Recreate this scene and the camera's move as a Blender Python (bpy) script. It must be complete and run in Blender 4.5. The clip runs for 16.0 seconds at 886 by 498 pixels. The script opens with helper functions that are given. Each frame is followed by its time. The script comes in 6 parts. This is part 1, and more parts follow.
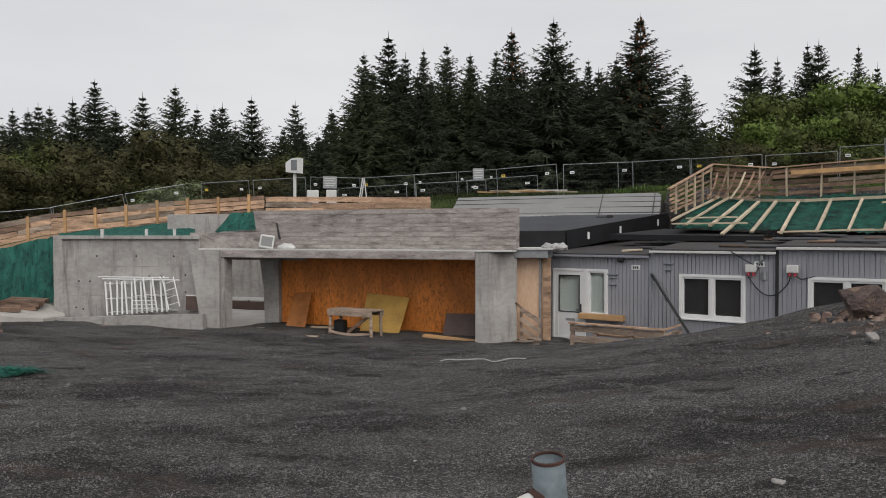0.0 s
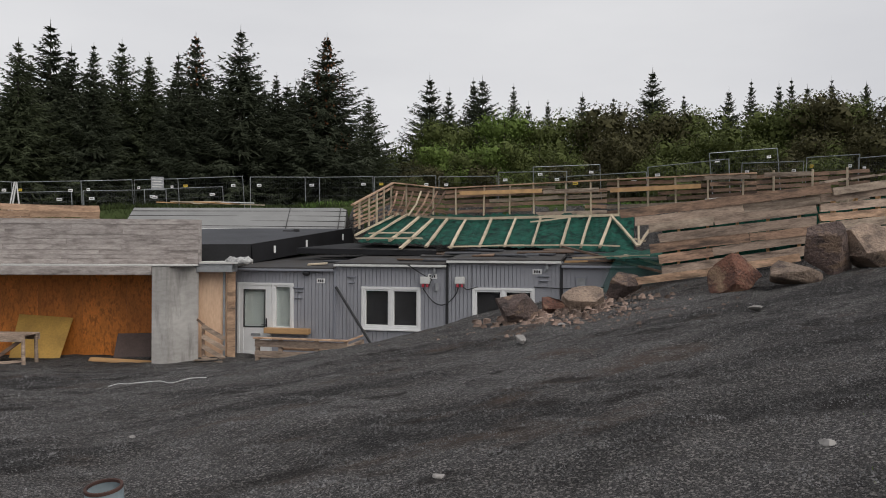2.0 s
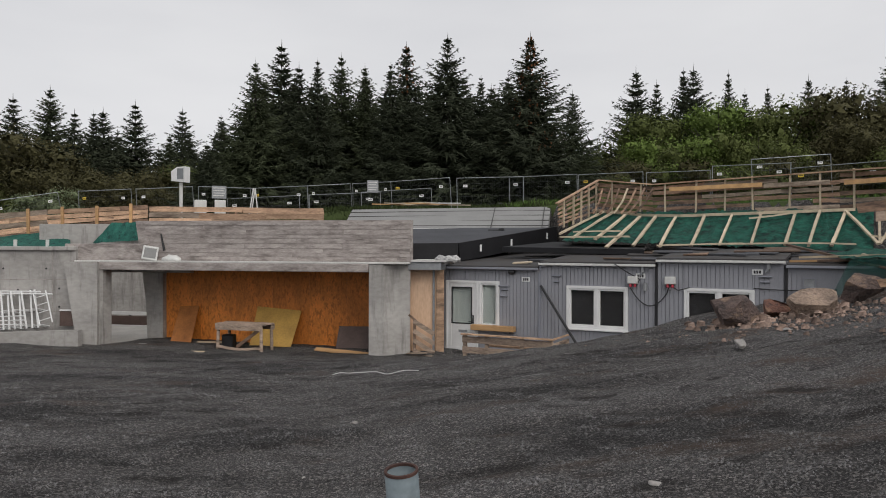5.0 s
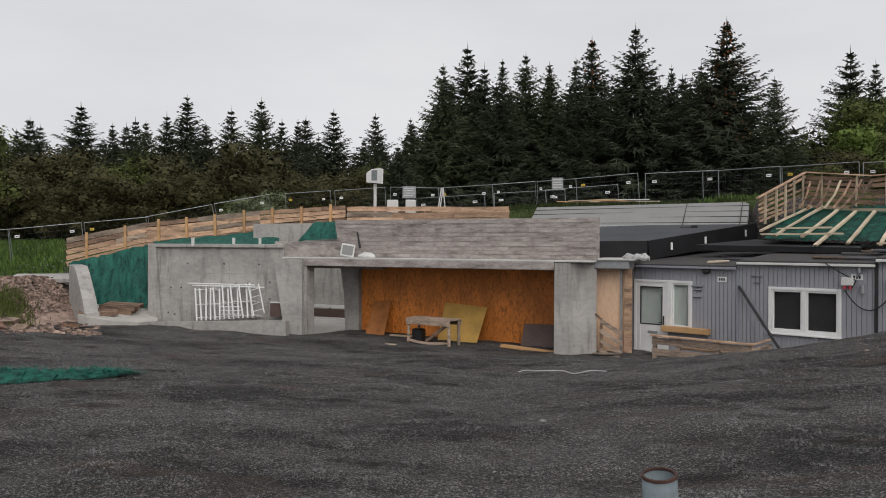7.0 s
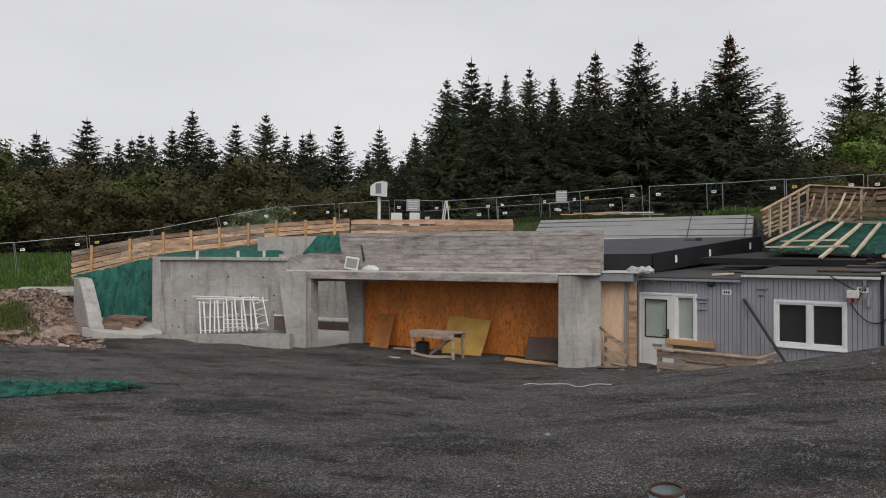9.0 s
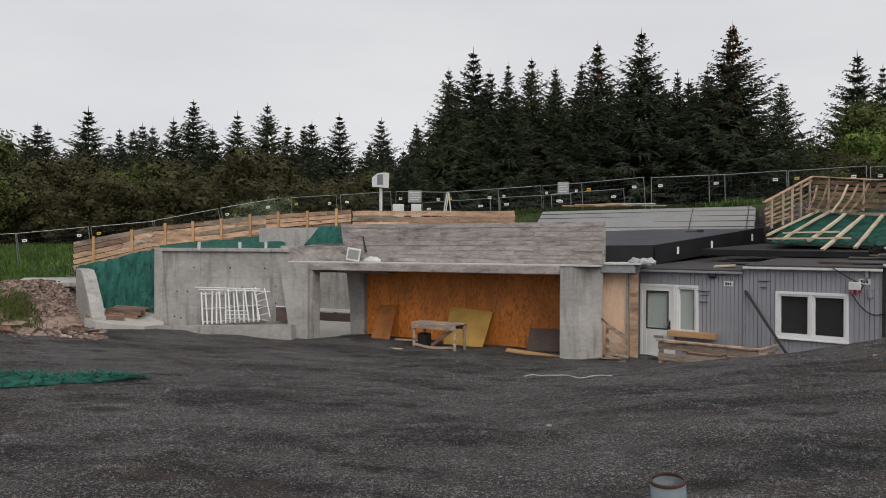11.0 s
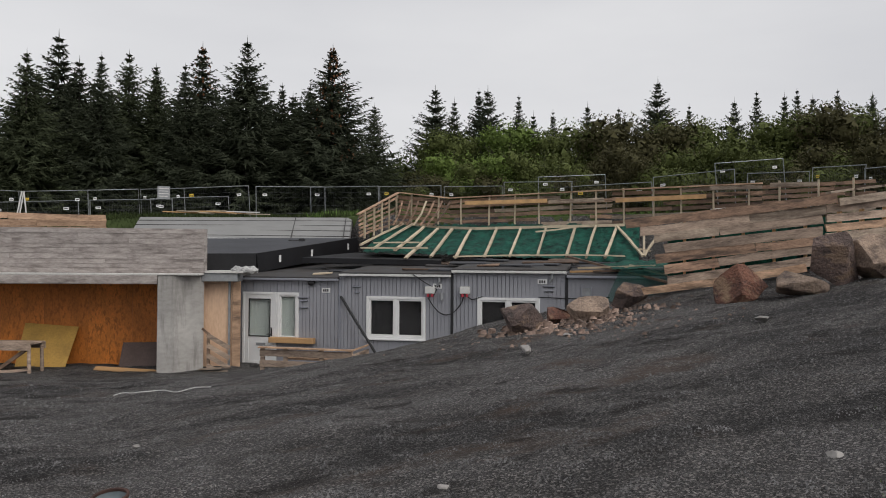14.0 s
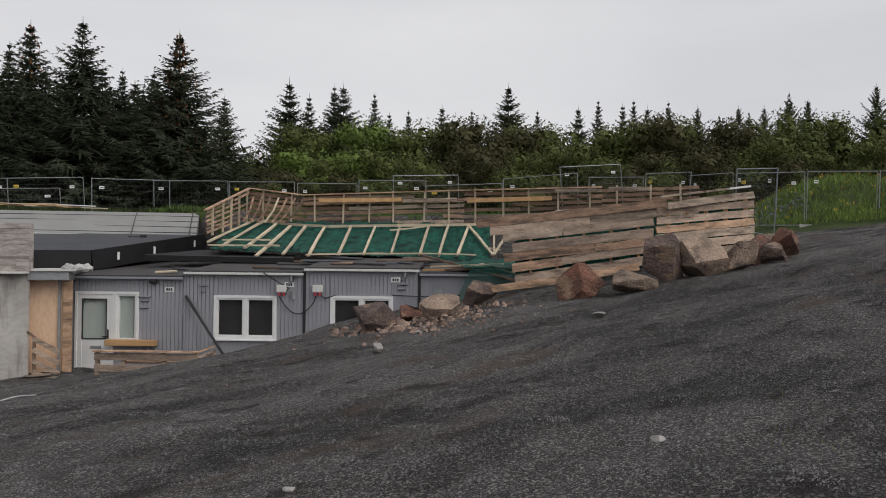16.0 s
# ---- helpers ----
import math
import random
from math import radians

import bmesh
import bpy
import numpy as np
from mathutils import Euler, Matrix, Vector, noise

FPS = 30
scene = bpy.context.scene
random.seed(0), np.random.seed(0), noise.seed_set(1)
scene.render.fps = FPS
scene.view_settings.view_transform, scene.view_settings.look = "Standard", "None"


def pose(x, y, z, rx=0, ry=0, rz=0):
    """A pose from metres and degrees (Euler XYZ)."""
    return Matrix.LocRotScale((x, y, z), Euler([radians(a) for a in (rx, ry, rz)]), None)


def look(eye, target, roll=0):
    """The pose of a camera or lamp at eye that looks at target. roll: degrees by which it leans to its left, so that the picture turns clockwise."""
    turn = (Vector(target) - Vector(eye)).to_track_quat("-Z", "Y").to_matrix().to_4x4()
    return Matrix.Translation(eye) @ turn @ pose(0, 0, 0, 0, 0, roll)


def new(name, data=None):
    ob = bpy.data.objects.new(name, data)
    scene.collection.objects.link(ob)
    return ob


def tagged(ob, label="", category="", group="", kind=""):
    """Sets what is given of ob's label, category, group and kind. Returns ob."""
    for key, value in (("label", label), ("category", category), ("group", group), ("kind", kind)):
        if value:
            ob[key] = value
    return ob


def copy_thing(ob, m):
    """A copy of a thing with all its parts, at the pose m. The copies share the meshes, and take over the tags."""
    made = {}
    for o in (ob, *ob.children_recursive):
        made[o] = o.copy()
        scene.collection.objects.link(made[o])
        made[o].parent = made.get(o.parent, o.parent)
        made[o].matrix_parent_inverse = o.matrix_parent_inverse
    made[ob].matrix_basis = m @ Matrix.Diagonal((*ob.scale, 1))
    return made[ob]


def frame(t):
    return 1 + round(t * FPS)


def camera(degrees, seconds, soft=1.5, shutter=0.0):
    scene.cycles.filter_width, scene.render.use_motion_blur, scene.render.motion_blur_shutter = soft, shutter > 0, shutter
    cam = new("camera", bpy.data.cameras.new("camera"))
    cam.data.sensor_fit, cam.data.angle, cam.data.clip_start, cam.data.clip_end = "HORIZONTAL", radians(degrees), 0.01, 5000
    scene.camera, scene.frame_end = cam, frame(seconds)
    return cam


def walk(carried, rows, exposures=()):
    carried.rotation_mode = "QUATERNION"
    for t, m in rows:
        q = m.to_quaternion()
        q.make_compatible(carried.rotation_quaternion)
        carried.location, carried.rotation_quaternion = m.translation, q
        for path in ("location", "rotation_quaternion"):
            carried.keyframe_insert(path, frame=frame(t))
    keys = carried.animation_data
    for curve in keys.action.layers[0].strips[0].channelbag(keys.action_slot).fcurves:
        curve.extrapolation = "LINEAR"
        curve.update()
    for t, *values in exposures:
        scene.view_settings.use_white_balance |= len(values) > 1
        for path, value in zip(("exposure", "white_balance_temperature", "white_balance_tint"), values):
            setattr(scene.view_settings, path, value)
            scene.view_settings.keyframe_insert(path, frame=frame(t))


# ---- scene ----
cam = camera(62.0, 16.0, soft=1.0)
EYE, ARM = 1.6, 0.25          # eye height; the camera swings round the holder at arm length
ROWS = [
    (0.0, 0.000, -1.000, 0.000),
    (0.5, -4.095, -1.002, 0.203),
    (1.0, -11.189, -0.852, 0.344),
    (1.5, -17.650, -0.233, 0.351),
    (2.0, -23.764, 0.124, 0.254),
    (2.5, -28.702, 0.325, 0.279),
    (3.0, -32.062, 0.348, 0.213),
    (3.5, -32.345, 0.337, 0.177),
    (4.0, -24.910, 0.244, 0.175),
    (4.5, -15.728, 0.080, 0.166),
    (5.0, -8.145, -0.036, 0.211),
    (5.2, -5.620, -0.060, 0.220),
    (7.3, 6.250, -0.270, 0.260),
    (7.5, 6.251, -0.138, 0.256),
    (8.0, 6.251, 0.376, 0.190),
    (8.5, 6.321, 0.743, 0.141),
    (9.0, 6.319, 0.737, 0.248),
    (9.5, 6.582, 0.600, 0.246),
    (9.7, 6.970, 0.400, 0.250),
    (11.8, 4.750, -0.050, 0.550),
    (12.0, 2.347, -0.044, 0.600),
    (12.5, -5.818, 0.416, 0.810),
    (13.0, -13.829, 0.850, 0.556),
    (13.5, -19.421, 0.874, 0.406),
    (14.0, -23.370, 0.880, 0.372),
    (14.5, -26.844, 0.862, 0.423),
    (15.0, -30.669, 0.883, 0.555),
    (15.5, -33.511, 0.866, 0.508),
    (16.0, -34.557, 0.837, 0.571),
]


def stand(yaw, pitch, roll):
    a = radians(yaw)
    eye = Vector((-ARM * math.sin(a), ARM * (math.cos(a) - 1), EYE))
    c = math.cos(radians(pitch))
    ahead = Vector((-math.sin(a) * c, math.cos(a) * c, math.sin(radians(pitch))))
    return look(eye, eye + ahead, roll)


walk(cam, [(t, stand(yaw, pitch, roll)) for t, yaw, pitch, roll in ROWS])

# ---- sky and light: an even overcast ----
world = bpy.data.worlds.new("overcast")
scene.world = world
world.use_nodes = True
wn, wl = world.node_tree.nodes, world.node_tree.links
wn.clear()
w_out = wn.new("ShaderNodeOutputWorld")
w_bg = wn.new("ShaderNodeBackground")
w_sky = wn.new("ShaderNodeTexSky")
w_sky.sky_type, w_sky.sun_disc = "NISHITA", False
w_sky.sun_elevation, w_sky.sun_rotation = radians(41), radians(156)
w_grey = wn.new("ShaderNodeHueSaturation")
w_grey.inputs["Saturation"].default_value = 0.15
w_grey.inputs["Value"].default_value = 0.12
w_geo = wn.new("ShaderNodeTexCoord")
w_map = wn.new("ShaderNodeMapping")
w_map.inputs["Scale"].default_value = (1.0, 1.0, 3.5)
w_noise = wn.new("ShaderNodeTexNoise")
w_noise.inputs["Scale"].default_value = 1.6
w_noise.inputs["Detail"].default_value = 5
w_ramp = wn.new("ShaderNodeValToRGB")
w_ramp.color_ramp.elements[0].position, w_ramp.color_ramp.elements[0].color = 0.3, (0.70, 0.705, 0.74, 1)
w_ramp.color_ramp.elements[1].position, w_ramp.color_ramp.elements[1].color = 0.72, (0.86, 0.86, 0.88, 1)
w_mix = wn.new("ShaderNodeMix")
w_mix.data_type = "RGBA"
w_mix.inputs[0].default_value = 0.9
wl.new(w_sky.outputs[0], w_grey.inputs["Color"])
wl.new(w_geo.outputs["Generated"], w_map.inputs[0])
wl.new(w_map.outputs[0], w_noise.inputs["Vector"])
wl.new(w_noise.outputs[0], w_ramp.inputs[0])
wl.new(w_grey.outputs[0], w_mix.inputs[6])
wl.new(w_ramp.outputs[0], w_mix.inputs[7])
wl.new(w_mix.outputs[2], w_bg.inputs[0])
w_bg.inputs[1].default_value = 0.90
wl.new(w_bg.outputs[0], w_out.inputs[0])
sun = new("sun", bpy.data.lights.new("sun", "SUN"))
sun.data.energy, sun.data.angle, sun.data.color = 1.55, radians(50), (1, 0.955, 0.90)
sun.matrix_world = look((11, -25, 24), (0, 0, 0))
scene.view_settings.exposure = 0.0


# ---- materials ----
def mat(name, base, var=0.25, scale=2.0, fine=40.0, rough=0.8, bump=0.3, dist=0.01, stretch=(1, 1, 1), metal=0.0, tint=None, coords="Object", rand=0.0, spec=0.5, island=0.0, stain_or_shade=None):
    """A mottled surface: two scales of noise in colour, fine relief. tint: a second colour that stains run to. rand:
    spread between objects. stain_or_shade: (colour, scale, stretch, start, end) of a stronger weathering, or on the
    tarpaulins of painted fold shade.
    """
    m = bpy.data.materials.new(name)
    m.use_nodes = True
    n, l = m.node_tree.nodes, m.node_tree.links
    b = n["Principled BSDF"]
    b.inputs["Roughness"].default_value, b.inputs["Metallic"].default_value = rough, metal
    b.inputs["Specular IOR Level"].default_value = spec
    tc, mp = n.new("ShaderNodeTexCoord"), n.new("ShaderNodeMapping")
    mp.inputs["Scale"].default_value = stretch
    l.new(tc.outputs[coords], mp.inputs[0])
    info = n.new("ShaderNodeObjectInfo")
    if rand:
        shift = n.new("ShaderNodeVectorMath")
        shift.operation = "SCALE"
        shift.inputs[0].default_value = (37.0, 21.0, 53.0)
        l.new(info.outputs["Random"], shift.inputs["Scale"])
        l.new(shift.outputs[0], mp.inputs["Location"])
    big, small = n.new("ShaderNodeTexNoise"), n.new("ShaderNodeTexNoise")
    big.inputs["Scale"].default_value, big.inputs["Detail"].default_value = scale, 6
    small.inputs["Scale"].default_value, small.inputs["Detail"].default_value = fine, 4
    for q in (big, small):
        l.new(mp.outputs[0], q.inputs["Vector"])
    mixed = n.new("ShaderNodeMath")
    mixed.operation = "MULTIPLY_ADD"
    mixed.inputs[1].default_value = 0.6
    half = n.new("ShaderNodeMath")
    half.operation = "MULTIPLY"
    half.inputs[1].default_value = 0.4
    l.new(small.outputs[0], half.inputs[0])
    l.new(big.outputs[0], mixed.inputs[0])
    l.new(half.outputs[0], mixed.inputs[2])
    ramp = n.new("ShaderNodeValToRGB")
    lo = tint or tuple(c * (1 - var) for c in base)
    hi = tuple(min(1, c * (1 + var)) for c in base)
    ramp.color_ramp.elements[0].position, ramp.color_ramp.elements[0].color = 0.33, (*lo, 1)
    ramp.color_ramp.elements[1].position, ramp.color_ramp.elements[1].color = 0.67, (*hi, 1)
    l.new(mixed.outputs[0], ramp.inputs[0])
    out = ramp.outputs[0]
    if rand or island:
        hs = n.new("ShaderNodeHueSaturation")
        mr = n.new("ShaderNodeMapRange")
        mr.inputs["To Min"].default_value, mr.inputs["To Max"].default_value = 1 - max(rand, island), 1 + max(rand, island)
        if island:
            ge = n.new("ShaderNodeNewGeometry")
            l.new(ge.outputs["Random Per Island"], mr.inputs["Value"])
        else:
            l.new(info.outputs["Random"], mr.inputs["Value"])
        l.new(mr.outputs[0], hs.inputs["Value"])
        l.new(out, hs.inputs["Color"])
        out = hs.outputs[0]
    if stain_or_shade:
        tone, s_scale, s_stretch, s_lo, s_hi = stain_or_shade
        sm, sn, sr, sx = n.new("ShaderNodeMapping"), n.new("ShaderNodeTexNoise"), n.new("ShaderNodeMapRange"), n.new("ShaderNodeMix")
        sm.inputs["Scale"].default_value = s_stretch
        sn.inputs["Scale"].default_value, sn.inputs["Detail"].default_value, sn.inputs["Roughness"].default_value = s_scale, 8, 0.65
        sr.inputs["From Min"].default_value, sr.inputs["From Max"].default_value = s_lo, s_hi
        sx.data_type = "RGBA"
        sx.inputs[7].default_value = (*tone, 1)
        l.new(mp.outputs[0], sm.inputs[0])
        l.new(sm.outputs[0], sn.inputs["Vector"])
        l.new(sn.outputs[0], sr.inputs["Value"])
        l.new(sr.outputs[0], sx.inputs[0])
        l.new(out, sx.inputs[6])
        out = sx.outputs[2]
    l.new(out, b.inputs["Base Color"])
    if bump:
        bp = n.new("ShaderNodeBump")
        bp.inputs["Strength"].default_value, bp.inputs["Distance"].default_value = bump, dist
        l.new(mixed.outputs[0], bp.inputs["Height"])
        l.new(bp.outputs[0], b.inputs["Normal"])
    return m


def gravel_material():
    """Crushed stone: cells of two sizes with their own greys and relief, dusty brown patches, and dark patches that
    paint in the shade of ruts.
    """
    m = bpy.data.materials.new("gravel")
    m.use_nodes = True
    n, l = m.node_tree.nodes, m.node_tree.links
    b = n["Principled BSDF"]
    b.inputs["Roughness"].default_value, b.inputs["Specular IOR Level"].default_value = 0.95, 0.15
    tc = n.new("ShaderNodeTexCoord")
    heights, colours = [], []
    for scale, lo, hi in ((62.0, 0.025, 0.52), (140.0, 0.035, 0.42)):
        v = n.new("ShaderNodeTexVoronoi")
        v.inputs["Scale"].default_value = scale
        l.new(tc.outputs["Object"], v.inputs["Vector"])
        sep = n.new("ShaderNodeSeparateColor")
        l.new(v.outputs["Color"], sep.inputs[0])
        r = n.new("ShaderNodeValToRGB")
        r.color_ramp.elements[0].color = (lo, lo, lo * 1.03, 1)
        r.color_ramp.elements[1].color = (hi * 1.04, hi, hi * 0.97, 1)
        mid = r.color_ramp.elements.new(0.74)
        mid.color = (0.105, 0.105, 0.107, 1)
        l.new(sep.outputs[0], r.inputs[0])
        heights.append(v.outputs["Distance"])
        colours.append(r.outputs[0])
    mx = n.new("ShaderNodeMix")
    mx.data_type = "RGBA"
    mx.inputs[0].default_value = 0.45
    l.new(colours[0], mx.inputs[6])
    l.new(colours[1], mx.inputs[7])
    big = n.new("ShaderNodeTexNoise")
    big.inputs["Scale"].default_value, big.inputs["Detail"].default_value, big.inputs["Roughness"].default_value = 0.42, 9, 0.62
    run = n.new("ShaderNodeMapping")
    run.inputs["Rotation"].default_value, run.inputs["Scale"].default_value = (0, 0, radians(-22)), (0.75, 1.6, 1.0)
    l.new(tc.outputs["Object"], run.inputs[0])
    l.new(run.outputs[0], big.inputs["Vector"])
    # the dark end of this ramp paints rut shade over the stones
    patch = n.new("ShaderNodeValToRGB")
    patch.color_ramp.elements[0].position, patch.color_ramp.elements[0].color = 0.40, (0.50, 0.49, 0.49, 1)
    patch.color_ramp.elements[1].position, patch.color_ramp.elements[1].color = 0.60, (1.2, 1.17, 1.16, 1)
    dust = patch.color_ramp.elements.new(0.49)
    dust.color = (0.90, 0.87, 0.85, 1)
    l.new(big.outputs[0], patch.inputs[0])
    mul = n.new("ShaderNodeMix")
    mul.data_type, mul.blend_type = "RGBA", "MULTIPLY"
    mul.inputs[0].default_value = 1.0
    l.new(mx.outputs[2], mul.inputs[6])
    l.new(patch.outputs[0], mul.inputs[7])
    # brown earth that shows through in worn spots
    earth, spot, soil = n.new("ShaderNodeTexNoise"), n.new("ShaderNodeMapRange"), n.new("ShaderNodeMix")
    earth.inputs["Scale"].default_value, earth.inputs["Detail"].default_value, earth.inputs["Roughness"].default_value = 0.62, 7, 0.6
    spot.inputs["From Min"].default_value, spot.inputs["From Max"].default_value, spot.inputs["To Max"].default_value = 0.56, 0.70, 0.75
    soil.data_type, soil.inputs[7].default_value = "RGBA", (0.115, 0.082, 0.064, 1)
    l.new(run.outputs[0], earth.inputs["Vector"])
    l.new(earth.outputs[0], spot.inputs["Value"])
    l.new(spot.outputs[0], soil.inputs[0])
    l.new(mul.outputs[2], soil.inputs[6])
    # dark blotches: shade in the hollows of the treads, put into the colour
    hollow_noise, dark, rut_shade = n.new("ShaderNodeTexNoise"), n.new("ShaderNodeMapRange"), n.new("ShaderNodeMix")
    hollow_noise.inputs["Scale"].default_value, hollow_noise.inputs["Detail"].default_value, hollow_noise.inputs["Roughness"].default_value = 1.5, 6, 0.6
    dark.inputs["From Min"].default_value, dark.inputs["From Max"].default_value, dark.inputs["To Max"].default_value = 0.56, 0.66, 0.7
    rut_shade.data_type, rut_shade.inputs[7].default_value = "RGBA", (0.022, 0.019, 0.018, 1)
    l.new(run.outputs[0], hollow_noise.inputs["Vector"])
    l.new(hollow_noise.outputs[0], dark.inputs["Value"])
    l.new(dark.outputs[0], rut_shade.inputs[0])
    l.new(soil.outputs[2], rut_shade.inputs[6])
    l.new(rut_shade.outputs[2], b.inputs["Base Color"])
    # treads and scuffs a hand deep
    scuff, lumps = n.new("ShaderNodeTexNoise"), n.new("ShaderNodeBump")
    scuff.inputs["Scale"].default_value, scuff.inputs["Detail"].default_value = 1.7, 5
    lumps.inputs["Strength"].default_value, lumps.inputs["Distance"].default_value = 1.0, 0.42
    l.new(run.outputs[0], scuff.inputs["Vector"])
    l.new(scuff.outputs[0], lumps.inputs["Height"])
    add = n.new("ShaderNodeMath")
    l.new(heights[0], add.inputs[0])
    l.new(heights[1], add.inputs[1])
    bp = n.new("ShaderNodeBump")
    bp.invert = True
    bp.inputs["Strength"].default_value, bp.inputs["Distance"].default_value = 1.0, 0.02
    l.new(add.outputs[0], bp.inputs["Height"])
    l.new(lumps.outputs[0], bp.inputs["Normal"])
    l.new(bp.outputs[0], b.inputs["Normal"])
    return m


M_GRAVEL = gravel_material()
M_STONE = mat("gravel_stone", (0.150, 0.147, 0.148), 0.5, 3, 30, 0.9, 0.4, 0.01, island=0.5, spec=0.25)
M_CONC = mat("concrete", (0.41, 0.393, 0.373), 0.14, 0.8, 7, 0.85, 0.4, 0.01, stretch=(0.8, 0.8, 1.5), tint=(0.275, 0.262, 0.248), stain_or_shade=((0.175, 0.163, 0.152), 2.6, (2.0, 2.0, 0.16), 0.52, 0.74))
M_CONCB = mat("board_marked_concrete", (0.40, 0.363, 0.342), 0.22, 2.6, 12, 0.9, 0.7, 0.02, stretch=(0.7, 0.7, 2.0), tint=(0.225, 0.195, 0.182), rand=0.07, stain_or_shade=((0.135, 0.114, 0.105), 2.6, (0.8, 0.8, 0.9), 0.50, 0.70))
M_CONCL = mat("pale_concrete_ledge", (0.55, 0.54, 0.52), 0.15, 2, 20, 0.85, 0.3, 0.006)
M_FLOOR = mat("concrete_floor", (0.44, 0.42, 0.39), 0.2, 1.2, 16, 0.9, 0.3, 0.006)
M_PLYR = mat("red_brown_plywood", (0.36, 0.135, 0.035), 0.4, 2.4, 24, 0.6, 0.1, 0.003)
M_PLY = mat("orange_plywood", (0.64, 0.212, 0.033), 0.30, 2.2, 30, 0.55, 0.1, 0.003, stretch=(1, 1, 0.5), rand=0.12, stain_or_shade=((0.40, 0.118, 0.016), 14.0, (1, 1, 0.9), 0.50, 0.64))
M_PLYY = mat("yellow_plywood", (0.55, 0.33, 0.08), 0.22, 2.0, 22, 0.55, 0.1, 0.003)
M_PLYD = mat("brown_board", (0.10, 0.065, 0.055), 0.3, 3, 25, 0.6, 0.2, 0.003)
M_WOODP = mat("pinkish_weathered_timber", (0.31, 0.20, 0.135), 0.5, 2.4, 15, 0.85, 0.8, 0.012, stretch=(0.9, 0.9, 3.6), rand=0.35, tint=(0.15, 0.095, 0.068), stain_or_shade=((0.07, 0.05, 0.04), 1.3, (1.0, 1.0, 1.3), 0.50, 0.66))
M_PLYI = mat("fresh_birch_plywood", (0.74, 0.53, 0.37), 0.15, 2.5, 20, 0.7, 0.15, 0.003, stretch=(1, 1, 0.3), tint=(0.62, 0.40, 0.26))
M_WOOD = mat("new_timber", (0.50, 0.30, 0.14), 0.25, 3, 30, 0.75, 0.3, 0.004, stretch=(0.3, 2, 2), rand=0.2)
M_WOODO = mat("weathered_timber", (0.20, 0.128, 0.088), 0.5, 2.4, 15, 0.85, 0.8, 0.012, stretch=(0.9, 0.9, 3.6), rand=0.45, tint=(0.095, 0.065, 0.05), stain_or_shade=((0.05, 0.038, 0.032), 1.3, (1.0, 1.0, 1.3), 0.50, 0.68))
M_WOODG = mat("grey_timber", (0.33, 0.265, 0.205), 0.45, 2.4, 15, 0.85, 0.8, 0.012, stretch=(0.9, 0.9, 3.6), rand=0.28, tint=(0.17, 0.13, 0.10), stain_or_shade=((0.11, 0.078, 0.058), 1.3, (1.0, 1.0, 1.3), 0.50, 0.68))
M_BATTEN = mat("pale_batten", (0.48, 0.40, 0.29), 0.25, 2.5, 26, 0.8, 0.3, 0.004, rand=0.2)
# on both tarpaulins the dark upright streaks are fold shade painted into the colour
M_GREEN = mat("green_tarpaulin", (0.009, 0.072, 0.050), 0.6, 1.6, 9, 0.75, 1.0, 0.10, stretch=(2.6, 2.6, 0.7), tint=(0.004, 0.032, 0.025), spec=0.2, stain_or_shade=((0.003, 0.018, 0.015), 0.9, (1.5, 1.5, 0.5), 0.50, 0.64))
M_TARP = mat("hung_green_tarpaulin", (0.018, 0.105, 0.080), 0.35, 1.5, 10, 0.7, 0.8, 0.05, stretch=(3.2, 3.2, 0.25), tint=(0.007, 0.05, 0.042), spec=0.25, stain_or_shade=((0.006, 0.038, 0.034), 1.2, (2.2, 2.2, 0.35), 0.54, 0.62))
M_WOODF = mat("fresh_pinkish_boards", (0.47, 0.315, 0.21), 0.45, 2.4, 15, 0.85, 0.8, 0.012, stretch=(0.9, 0.9, 3.6), rand=0.3, tint=(0.27, 0.165, 0.105), stain_or_shade=((0.13, 0.088, 0.062), 1.3, (1.0, 1.0, 1.3), 0.52, 0.70))
M_WOODL = mat("pale_pinkish_timber", (0.375, 0.285, 0.22), 0.45, 2.4, 15, 0.85, 0.8, 0.012, stretch=(0.9, 0.9, 3.6), rand=0.25, tint=(0.19, 0.14, 0.108), stain_or_shade=((0.095, 0.07, 0.056), 1.3, (1.0, 1.0, 1.3), 0.52, 0.68))
M_NET = mat("green_netting", (0.010, 0.115, 0.080), 0.6, 6, 60, 0.8, 0.9, 0.02, tint=(0.003, 0.03, 0.024))
M_MESHNET = mat("see_through_green_net", (0.012, 0.10, 0.078), 0.5, 5, 60, 0.8, 0.6, 0.02, tint=(0.005, 0.04, 0.034))
M_MESHNET.node_tree.nodes["Principled BSDF"].inputs["Alpha"].default_value = 0.48
M_CLAD = mat("grey_cladding", (0.285, 0.289, 0.316), 0.10, 1.2, 25, 0.65, 0.12, 0.003, stain_or_shade=((0.20, 0.20, 0.215), 1.5, (1.5, 1.5, 0.5), 0.55, 0.80))
M_CLADG = mat("grey_trim", (0.24, 0.25, 0.285), 0.10, 1.2, 25, 0.6, 0.1, 0.003)
M_WHITE = mat("white_paint", (0.74, 0.74, 0.735), 0.08, 3, 30, 0.4, 0.05, 0.002)
M_DIM = mat("off_white_plastic", (0.6, 0.6, 0.58), 0.1, 6, 40, 0.45, 0.05, 0.002)
M_WRAP = mat("crumpled_plastic", (0.40, 0.40, 0.39), 0.5, 9, 40, 0.35, 0.8, 0.03, tint=(0.16, 0.16, 0.165))
